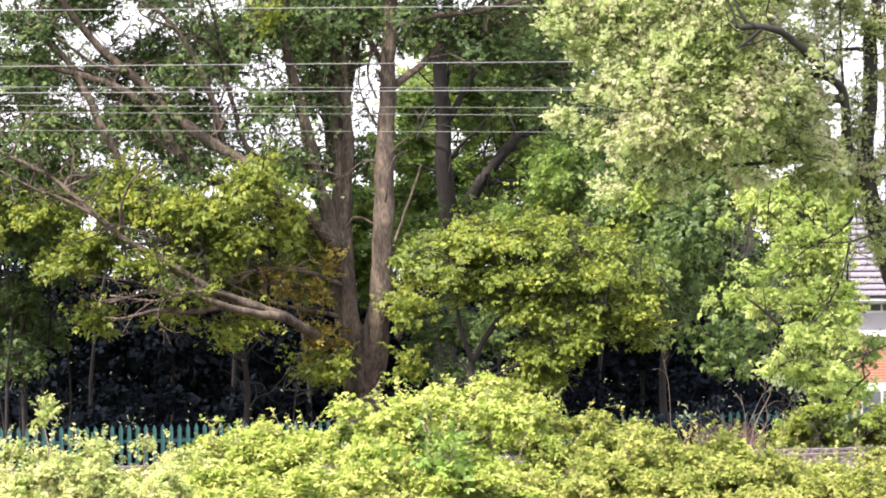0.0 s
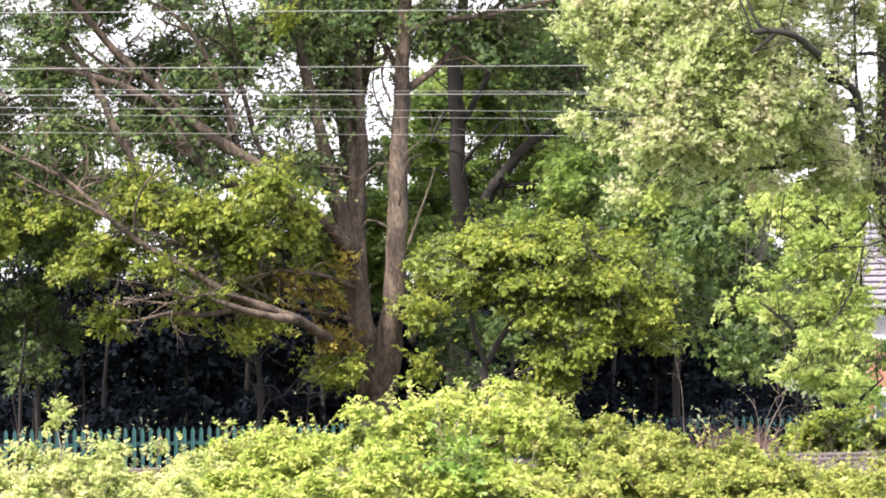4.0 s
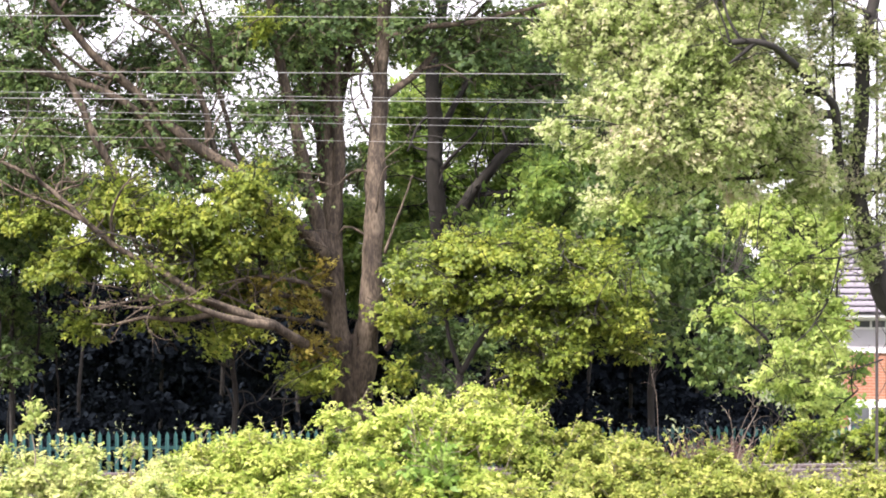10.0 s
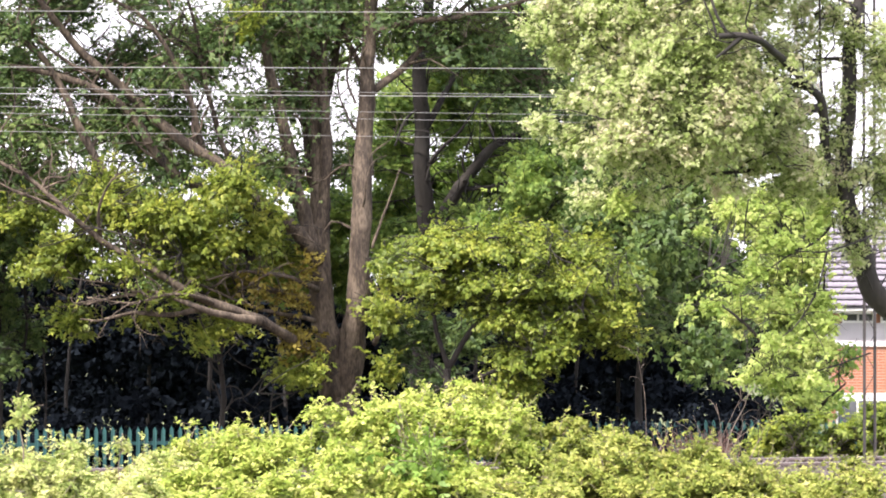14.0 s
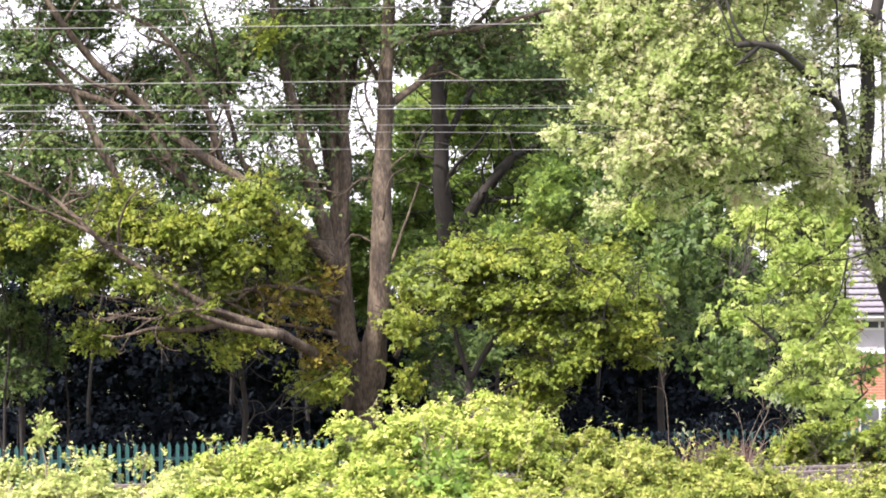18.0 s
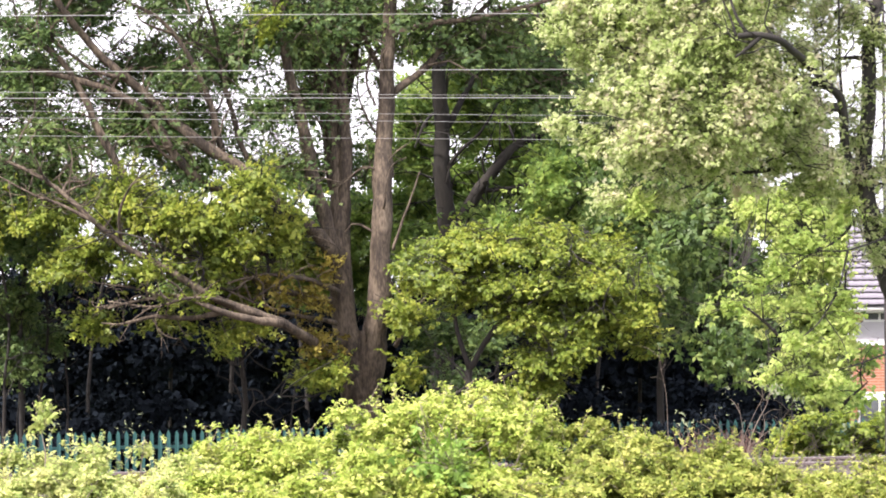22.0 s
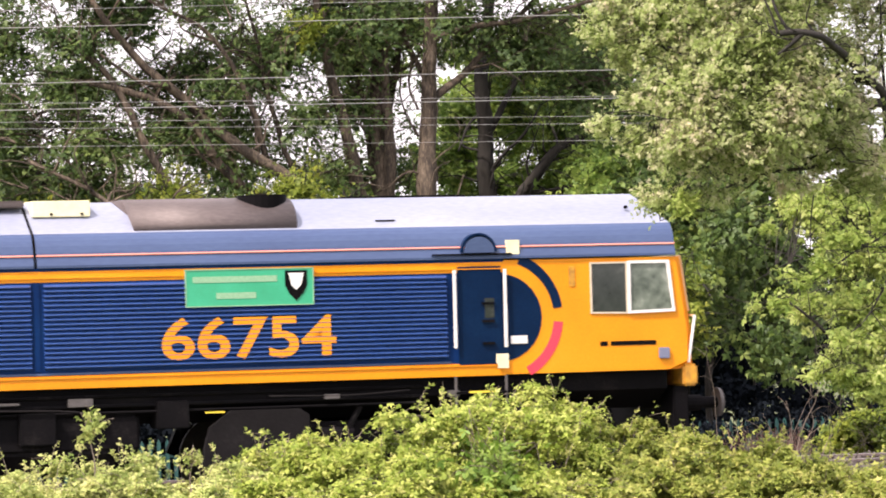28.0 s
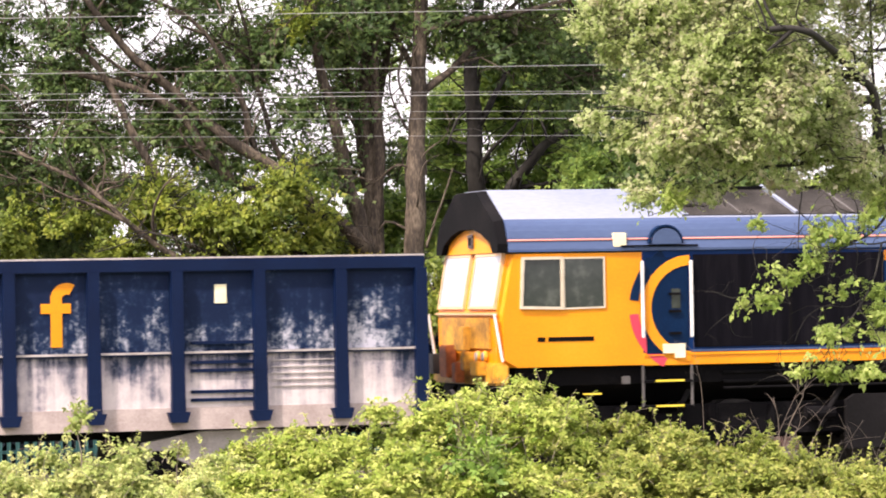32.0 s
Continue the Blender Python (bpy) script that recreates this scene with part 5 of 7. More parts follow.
# ---- the house beyond the wood, the mast, loose growth ----
BRICK = surface("orange_brick", [(0.3, (0.29, 0.125, 0.08)), (0.5, (0.4, 0.19, 0.12)), (0.7, (0.48, 0.26, 0.18))], 0.9, 0, 2, 40, 0.2)
MORTAR = surface("pale_mortar", [(0.3, (0.4, 0.36, 0.32)), (0.7, (0.55, 0.5, 0.45))], 0.95, 0, 3, 40, 0.2)
TILE = surface("grey_roof_tile", [(0.3, (0.13, 0.12, 0.145)), (0.5, (0.18, 0.17, 0.2)), (0.7, (0.25, 0.235, 0.265))], 0.85, 0, 2, 40, 0.3)
UPVC = surface("white_window_frame", [(0.3, (0.7, 0.7, 0.7)), (0.7, (0.85, 0.85, 0.85))], 0.4, 0, 3, 40, 0)
RENDER = surface("pale_grey_boarding", [(0.3, (0.46, 0.44, 0.48)), (0.7, (0.62, 0.6, 0.64))], 0.7, 0, 2, 40, 0.1)
PANE = surface("house_glass", [(0.3, (0.07, 0.075, 0.085)), (0.7, (0.14, 0.15, 0.165))], 0.1, 0, 1, 10, 0)


def house():
    ob = thing("house", "orange brick house with grey pantiled roof and white trim", "house", at=Matrix.Translation((11.3, 95, 0)) @ pose(0, 0, 0, 0, 0, -8))
    # x: across, y: away; wall face at y = 0.1
    x0, x1 = -0.9, 8.0
    eave, base, pitch = 1.84, -2.4, 33
    part("wall", boxed(x0 + 0.1, x1, 0.12, 6, base, eave - 0.02), BRICK, ob)
    me = bpy.data.meshes.new("brick")
    bm = boxed(0.004, 0.221, 0, 0.02, 0.004, 0.067)
    bm.to_mesh(me)
    bm.free()
    me.materials.append(BRICK)
    part("mortar", boxed(x0 + 0.1, x1, 0.108, 0.121, -0.28, 0.92), MORTAR, ob)
    for r in range(16):
        for i in range(13):
            x = x0 + 0.1 + i * 0.225 - (0.11 if r % 2 else 0)
            if x >= x0 + 0.09:
                b = new("brick", me)
                b.parent, b.location = ob, (x, 0.098, -0.28 + r * 0.075)
    part("white_band", boxed(x0 + 0.08, x1, 0.05, 0.12, 0.925, 1.02), UPVC, ob, "white painted band")
    part("boarded_band", boxed(x0 + 0.08, x1, 0.07, 0.12, 1.02, 1.53), RENDER, ob, "pale mauve-grey boarded band")
    for z in (1.14, 1.27, 1.4):
        part("board_edge", boxed(x0 + 0.08, x1, 0.058, 0.072, z, z + 0.016), RENDER, ob)
    part("lintel", boxed(x0 + 0.05, x1, 0.05, 0.12, -0.42, -0.285), UPVC, ob, "white painted band")
    for k, (xa, xb, za, zb, n) in enumerate(((x0 + 0.5, x0 + 1.35, 1.53, 1.8, 2), (x0 + 1.5, x0 + 2.35, 1.53, 1.8, 2), (x0 + 0.35, x0 + 2.0, -1.5, -0.43, 3))):
        w = part("window", boxed(xa, xb, 0.05, 0.13, za, zb), UPVC, ob, "white-framed window under the eaves" if k < 2 else "white-framed ground-floor window")
        step = (xb - xa - 0.06) / n
        for i in range(n):
            part("glass_pane", boxed(xa + 0.06 + i * step, xa + i * step + step, 0.036, 0.054, za + 0.06, zb - 0.05), PANE, w)
    part("fascia", boxed(x0, x1, -0.3, -0.27, eave - 0.06, eave + 0.08), UPVC, ob, "white fascia board")
    part("gutter", rod(bmesh.new(), (x0, -0.35, eave + 0.03), (x1, -0.35, eave + 0.03), 0.05, 0.05, 10), UPVC, ob, "white gutter")
    part("soffit", boxed(x0, x1, -0.27, 0.12, eave - 0.06, eave - 0.035), UPVC, ob)
    roof = part("roof", boxed(x0 - 0.05, x1, 0, 3.85, 0, 0.05), TILE, ob)
    roof.matrix_basis = Matrix.Translation((0, -0.38, eave + 0.07)) @ pose(0, 0, 0, pitch, 0, 0)
    # pantiles: one roll and one trough each, tail lifted over the course below
    cols, v = [(i * 0.035, 0.006 * math.sin(i * math.pi / 3)) for i in range(7)], []
    for y, lift in ((0, 0.08), (0.34, 0.01)):
        v += [(x, y, z + lift) for x, z in cols] + [(x, y, z + lift - 0.022) for x, z in cols]
    f = [(i, i + 1, i + 15, i + 14) for i in range(6)] + [(i + 1, i, i + 7, i + 8) for i in range(6)]
    tm = mesh_from("roof_tile", v, f, TILE, True)
    for r in range(13):
        for i in range(15):
            t = new("roof_tile", tm)
            t.parent, t.location = roof, (x0 - 0.05 + i * 0.21, -0.03 + r * 0.295, 0.05)
    part("ridge", rod(bmesh.new(), (x0 - 0.05, 2.86, 3.98), (x1, 2.86, 3.98), 0.11, 0.11, 10), TILE, ob)
    part("rear_roof", prism(bmesh.new(), [(x0 - 0.05, 3.9), (x1, 3.9), (x1, 3.96), (x0 - 0.05, 3.96)], 2.85, 6.0), TILE, ob)


house()


def lattice_mast():
    """Slim lattice mast of the overhead line beside the far track."""
    base = Vector((6.85, 56, -0.27))
    ob = thing("lattice_mast", "slim dark steel lattice mast beside the tracks", "mast", at=Matrix.Translation((base.x, 56, -0.9)))
    w, h = 0.16, 8.0
    for x in (-w / 2, w / 2):
        for y in (-w / 2, w / 2):
            part("leg", boxed(x - 0.012, x + 0.012, y - 0.012, y + 0.012, 0, h), MAST, ob)
    for i in range(26):
        z = 0.2 + i * 0.3
        a, b = (-w / 2, w / 2) if i % 2 else (w / 2, -w / 2)
        part("lacing", rod(bmesh.new(), (a, -w / 2, z), (b, -w / 2, z + 0.3), 0.006, 0.006, 5), MAST, ob)
    part("footing", boxed(-0.25, 0.25, -0.25, 0.25, -0.3, 0.12, bevel=0.02), SLEEPER, ob)


lattice_mast()


def dead_twigs():
    random.seed(5)
    ob = thing("bare_branches", "dry bare branches sticking up before the tracks", "dead branches", at=Matrix.Translation((3.35, 41, -0.07)))
    o = Vector((3.35, 41, -0.07))
    for pts, r in (
        ([(3.29, 41, -0.07), (3.45, 41, 0.69), (3.63, 41, 1.06), (3.58, 41, 1.13), (3.57, 41, 1.44)], 0.02),
        ([(3.25, 41, -0.07), (3.35, 41, 0.5), (3.35, 41, 0.81), (3.3, 41, 1.07)], 0.016),
        ([(3.35, 41, 0.43), (3.51, 41, 0.62), (3.6, 41, 0.81), (3.55, 41, 1.06)], 0.014),
        ([(3.23, 41, 0.37), (3.42, 41, 0.81), (3.65, 41, 1.28)], 0.012),
        ([(3.67, 41, 0.43), (3.83, 41, 0.78), (3.93, 41, 0.93)], 0.012),
        ([(3.42, 41, 0.59), (3.74, 41, 0.84), (3.99, 41, 1.12)], 0.009),
        ([(3.85, 41, -0.07), (4.05, 41, 0.43), (4.3, 41, 0.8)], 0.012),
        ([(4.1, 41, -0.08), (4.17, 41, 0.49), (4.02, 41, 0.87)], 0.01),
        ([(4.36, 41, -0.08), (4.49, 41, 0.42), (4.78, 41, 0.67)], 0.012),
        ([(4.48, 41, -0.08), (4.43, 41, 0.36), (4.62, 41, 0.77)], 0.01),
        ([(3.54, 41, -0.07), (3.86, 41, 0.43), (4.18, 41, 0.58), (4.49, 41, 0.61)], 0.01),
        ([(3.1, 41, -0.07), (3.17, 41, 0.56), (3.04, 41, 0.94)], 0.01),
        ([(2.78, 41, -0.06), (2.92, 41, 0.63), (2.6, 41, 0.85)], 0.01),
        ([(2.53, 41, -0.06), (2.51, 41, 1.07), (2.45, 41, 1.45), (2.42, 41, 1.71)], 0.009),
    ):
        pts = [Vector(q) - o for q in pts]
        limb("branch", pts, r * 0.36, r * 0.12, TWIG, ob, 6)
        line = smooth_path(pts, 6)
        for i in range(len(line) // 2, len(line) - 1, 3):
            a = line[i]
            b = a + Vector((random.uniform(-0.25, 0.25), random.uniform(-0.1, 0.1), random.uniform(0.02, 0.22)))
            limb("twig", [a, (a + b) / 2 + Vector((0, 0, 0.03)), b], r * 0.22, r * 0.08, TWIG, ob, 5)


dead_twigs()


def dry_stalks():
    """Last year's brown stalks between the far track and the fence."""
    ob = thing("dry_stalks", "thin reddish-brown dry stalks standing before the green fence", "dry plants", kind="stuff")
    rng = np.random.default_rng(63)
    n = 320
    a = np.stack([rng.uniform(4.2, 5.6, n), rng.uniform(62.4, 64, n), np.full(n, -1.5)], axis=1)
    h = rng.uniform(0.8, 1.5, n)
    c = a + np.stack([rng.normal(size=n) * 0.3, rng.normal(size=n) * 0.15, h], axis=1)
    b = (a + c) / 2 + np.stack([rng.normal(size=n) * 0.06, np.zeros(n), 0.12 * h], axis=1)
    tagged(part("stalks", canes("stalks", a, b, c, 0.012, 0.004, DRY), DRY, ob), kind="stuff")


dry_stalks()


# ---- the train ----
BLUE = surface("dark_blue_paint", [(0.3, (0.001, 0.014, 0.07)), (0.55, (0.0015, 0.022, 0.1)), (0.75, (0.003, 0.034, 0.12))], 0.4, 0, 1.2, 30, 0.02, spec=0.1)
NAVY = surface("navy_door_paint", [(0.3, (0.0006, 0.009, 0.034)), (0.55, (0.001, 0.014, 0.05)), (0.75, (0.003, 0.022, 0.065))], 0.4, 0, 1.6, 30, 0.02, spec=0.1)
TEAL_BLUE = surface("faded_teal_blue_paint", [(0.3, (0.001, 0.018, 0.066)), (0.5, (0.003, 0.032, 0.095)), (0.7, (0.014, 0.05, 0.115))], 0.45, 0, 4, 14, 0.02, (1, 1, 0.5), spec=0.15)
# lighter copy of the side's blue: sky light on the roof edge as colour
BLUE_SKY_LIT = surface("blue_paint_with_sky_light", [(0.3, (0.032, 0.056, 0.135)), (0.6, (0.05, 0.084, 0.18)), (0.8, (0.092, 0.138, 0.24))], 0.4, 0, 1.2, 30, 0.02, (0.3, 1, 1))
ORANGE = surface("orange_paint", [(0.25, (0.66, 0.22, 0.004)), (0.55, (0.82, 0.295, 0.006)), (0.8, (0.85, 0.35, 0.02))], 0.4, 0, 1.0, 30, 0.02, spec=0.35)
ORANGE_DIRTY = surface("grimy_orange_paint", [(0.32, (0.12, 0.055, 0.02)), (0.45, (0.42, 0.2, 0.03)), (0.6, (0.75, 0.38, 0.03)), (0.75, (0.85, 0.45, 0.05))], 0.5, 0, 2.2, 14, 0.05)
ROOF_GREY = surface("pale_roof_paint", [(0.3, (0.165, 0.19, 0.26)), (0.55, (0.23, 0.255, 0.335)), (0.75, (0.305, 0.33, 0.405))], 0.45, 0.1, 0.8, 25, 0.03, (0.4, 1, 1))
WHITE = surface("white_paint", [(0.3, (0.66, 0.65, 0.65)), (0.7, (0.84, 0.83, 0.82))], 0.4, 0, 3, 40, 0)
CREAM = surface("cream_label", [(0.3, (0.72, 0.66, 0.4)), (0.7, (0.86, 0.82, 0.6))], 0.5, 0, 6, 40, 0)
PEACH = surface("faded_peach_paint", [(0.3, (0.62, 0.34, 0.16)), (0.7, (0.78, 0.5, 0.3))], 0.45, 0, 3, 40, 0)
PALE_BLUE = surface("pale_blue_paint", [(0.3, (0.13, 0.15, 0.25)), (0.7, (0.19, 0.21, 0.31))], 0.5, 0, 3, 40, 0)
# body blue made paler so the slats carry the sky's highlights in their colour
LOUVRE = surface("glossy_louvre_blue_with_highlight", [(0.3, (0.012, 0.045, 0.17)), (0.6, (0.03, 0.075, 0.24)), (0.8, (0.08, 0.13, 0.31))], 0.22, 0, 2, 30, 0.02, (0.3, 1, 1), spec=0.9)
DUSTY = surface("dusty_mauve_steel", [(0.3, (0.006, 0.0055, 0.006)), (0.6, (0.012, 0.011, 0.012)), (0.8, (0.03, 0.027, 0.029))], 0.8, 0.1, 2, 30, 0.2, spec=0.12)
CREAM_DIM = surface("faded_cream_frame", [(0.3, (0.5, 0.42, 0.32)), (0.7, (0.66, 0.58, 0.46))], 0.5, 0, 6, 40, 0)
RED = surface("coral_red_paint", [(0.3, (0.55, 0.03, 0.07)), (0.7, (0.7, 0.06, 0.1))], 0.4, 0, 2, 40, 0)
CORAL = surface("pale_coral_paint", [(0.3, (0.5, 0.17, 0.13)), (0.7, (0.62, 0.25, 0.2))], 0.5, 0, 2, 40, 0)
YELLOW = surface("yellow_step_edge", [(0.3, (0.7, 0.5, 0.03)), (0.7, (0.85, 0.68, 0.08))], 0.5, 0, 6, 40, 0)
RUST_RED = surface("rusty_red_paint", [(0.3, (0.2, 0.05, 0.02)), (0.6, (0.45, 0.12, 0.03)), (0.8, (0.6, 0.22, 0.06))], 0.6, 0, 5, 20, 0.1)
GREEN = surface("green_nameplate_paint", [(0.3, (0.02, 0.32, 0.17)), (0.7, (0.03, 0.42, 0.24))], 0.35, 0, 3, 40, 0)
PLATE_TEXT = surface("pale_green_lettering", [(0.3, (0.16, 0.36, 0.22)), (0.7, (0.3, 0.5, 0.33))], 0.5, 0, 40, 90, 0)
BLACK = surface("grimy_black_steel", [(0.3, (0.0012, 0.0012, 0.002)), (0.55, (0.003, 0.0026, 0.0035)), (0.8, (0.018, 0.015, 0.015))], 0.75, 0, 1.6, 30, 0.2, spec=0.1)
GREY_DIRT = surface("dusty_running_gear", [(0.3, (0.002, 0.002, 0.003)), (0.55, (0.005, 0.0045, 0.0055)), (0.8, (0.028, 0.025, 0.025))], 0.8, 0, 2, 30, 0.2, spec=0.1)
MESH_BLACK = surface("black_mesh_grille", [(0.35, (0.002, 0.002, 0.0035)), (0.5, (0.0038, 0.0036, 0.006)), (0.7, (0.011, 0.01, 0.013))], 0.85, 0, 7, 50, 0.4, (1, 1, 0.06), spec=0.06)
ROOF_MESH = surface("dusty_roof_grille", [(0.35, (0.012, 0.011, 0.01)), (0.5, (0.03, 0.027, 0.025)), (0.68, (0.07, 0.062, 0.058))], 0.8, 0, 2, 60, 0.5, spec=0.15)
BROWN_STEEL = surface("sooty_exhaust_casing", [(0.3, (0.05, 0.04, 0.04)), (0.6, (0.11, 0.088, 0.088)), (0.8, (0.18, 0.15, 0.145))], 0.6, 0.2, 1.5, 30, 0.1, (0.4, 1, 1))
WHEEL = surface("worn_wheel_steel", [(0.3, (0.012, 0.011, 0.01)), (0.7, (0.05, 0.044, 0.042))], 0.7, 0.3, 5, 40, 0.1)


def glazing(name, tint, rough):
    m, n, l, b = nodes_of(name)
    b.inputs["Base Color"].default_value = (*tint, 1)
    b.inputs["Roughness"].default_value = rough
    b.inputs["Specular IOR Level"].default_value = 0.8
    b.inputs["Coat Weight"].default_value = 0.6
    b.inputs["Coat Roughness"].default_value = 0.03
    return m


# mottling paints mirrored trees into the glass; the second is a lit copy
GLASS = surface("cab_glass_painted_reflections", [(0.35, (0.012, 0.018, 0.016)), (0.55, (0.03, 0.038, 0.034)), (0.7, (0.09, 0.1, 0.09))], 0.08, 0, 2.2, 9, 0, spec=0.6)
GLASS_LIT = surface("cab_glass_light_in_colour", [(0.35, (0.03, 0.045, 0.035)), (0.55, (0.14, 0.17, 0.14)), (0.7, (0.3, 0.33, 0.29))], 0.08, 0, 3.0, 9, 0, spec=0.6)
# pale tint stands in for bright sky mirrored in the windscreens
SCREEN = glazing("windscreen_sky_in_colour", (0.3, 0.3, 0.32), 0.1)

NEAR, FARS, GUT, TOP = 0.0, 2.64, 2.99, 3.8  # sides, gutter and roof of the engine
CANT = [(-0.03, GUT), (-0.03, GUT + 0.03), (0.0, 3.1), (0.018, 3.18), (0.045, 3.255), (0.085, 3.325), (0.125, 3.372), (0.165, 3.405)]  # rounded roof edge


def roof_at(x, u, proud=0.0):
    """A point u of the way up the near roof slope."""
    return Vector((x, 0.17 + 0.7 * u - 0.5 * proud, 3.41 + 0.39 * u + 0.87 * proud))


def loft(outline, x0, x1, bm=None):
    """A closed outline of (y, z) drawn along the engine."""
    bm = bm or bmesh.new()
    a = [bm.verts.new((x0, y, z)) for y, z in outline]
    b = [bm.verts.new((x1, y, z)) for y, z in outline]
    n = len(outline)
    bm.faces.new(a), bm.faces.new(b[::-1])
    for i in range(n):
        bm.faces.new((a[i], b[i], b[(i + 1) % n], a[(i + 1) % n]))
    bmesh.ops.recalc_face_normals(bm, faces=bm.faces)
    return bm


def flat(outline, y, thick=0.006, bm=None):
    """A thin plate on the near side with the outline (x, z)."""
    return prism(bm or bmesh.new(), outline, y - thick, y)


def arc_plate(cx, cz, r0, r1, a0, a1, y, steps=14, thick=0.006):
    """A flat curved band, or with r0 = 0 a sector, standing proud of the near side."""
    bm = bmesh.new()
    ang = [radians(a0 + (a1 - a0) * i / steps) for i in range(steps + 1)]
    if r0 <= 0:
        return prism(bm, [(cx + r1 * math.cos(t), cz + r1 * math.sin(t)) for t in ang], y - thick, y)
    whole = abs(a1 - a0) >= 359.9
    if whole:
        ang = ang[:-1]
    rows = [[bm.verts.new((cx + r * math.cos(t), yy, cz + r * math.sin(t))) for r, yy in ((r0, y - thick), (r1, y - thick), (r1, y), (r0, y))] for t in ang]
    n = len(rows)
    for i in range(n if whole else n - 1):
        p, q = rows[i], rows[(i + 1) % n]
        for k in range(4):
            bm.faces.new((p[k], p[(k + 1) % 4], q[(k + 1) % 4], q[k]))
    if not whole:
        bm.faces.new(rows[0]), bm.faces.new(rows[-1][::-1])
    bmesh.ops.recalc_face_normals(bm, faces=bm.faces)
    return bm


def ring(x0, x1, z0, z1, w, y, thick=0.03):
    """A rectangular frame in the plane of the near side."""
    bm = bmesh.new()
    for r in ((x0, x1, z1 - w, z1), (x0, x1, z0, z0 + w), (x0, x0 + w, z0 + w, z1 - w), (x1 - w, x1, z0 + w, z1 - w)):
        box(bm, r[0], r[1], y - thick, y + 0.02, r[2], r[3])
    return bm


def lettering(text, height, width, material, parent, at, label):
    cu = bpy.data.curves.new("lettering", "FONT")
    cu.body, cu.size, cu.extrude, cu.offset, cu.align_x = text, 1.0, 0.004, 0.018, "LEFT"
    tmp = new("lettering", cu)
    bpy.context.view_layer.update()
    me = bpy.data.meshes.new_from_object(tmp.evaluated_get(bpy.context.evaluated_depsgraph_get()))
    bpy.data.objects.remove(tmp)
    co = np.empty(len(me.vertices) * 3)
    me.vertices.foreach_get("co", co)
    co = co.reshape(-1, 3)
    lo, hi = co.min(0), co.max(0)
    out = np.stack([(co[:, 0] - lo[0]) / (hi[0] - lo[0]) * width, -co[:, 2], (co[:, 1] - lo[1]) / (hi[1] - lo[1]) * height], 1)
    me.vertices.foreach_set("co", out.reshape(-1))
    me.materials.clear()
    me.materials.append(material)
    ob = new("running_number", me)
    ob.parent, ob.location = parent, at
    return tagged(ob, label)


def wheelset(parent, x, y, r, gauge_half=0.75):
    ob = part("wheelset", rod(bmesh.new(), (0, -1.0, 0), (0, 1.0, 0), 0.08), BLACK, parent)
    ob.location = (x, y, r)
    for s in (-1, 1):
        bm = bmesh.new()
        rod(bm, (0, s * (gauge_half - 0.06), 0), (0, s * (gauge_half + 0.07), 0), r, r, 28)
        rod(bm, (0, s * (gauge_half - 0.09), 0), (0, s * (gauge_half - 0.06), 0), r + 0.028, r + 0.028, 28)
        rod(bm, (0, s * (gauge_half + 0.07), 0), (0, s * (gauge_half + 0.1), 0), 0.13, 0.1, 14)
        for k in range(4):
            a = k * math.pi / 2
            rod(bm, (r * 0.55 * math.cos(a), s * (gauge_half + 0.06), r * 0.55 * math.sin(a)), (r * 0.55 * math.cos(a), s * (gauge_half + 0.085), r * 0.55 * math.sin(a)), 0.06, 0.06, 8)
        part("wheel", bm, WHEEL, ob)
    return ob


def buffer(parent, x, y, z, d, mat=None):
    bm = bmesh.new()
    rod(bm, (x, y, z), (x + 0.3 * d, y, z), 0.11, 0.1, 14)
    rod(bm, (x + 0.3 * d, y, z), (x + 0.52 * d, y, z), 0.075, 0.075, 14)
    b = part("buffer", bm, mat or GREY_DIRT, parent)
    part("buffer_head", rod(bmesh.new(), (x + 0.52 * d, y, z), (x + 0.57 * d, y, z), 0.19, 0.18, 20), mat or STEEL, b, "greasy grey steel buffer head")


TURNING = []  # wheelsets with their radius


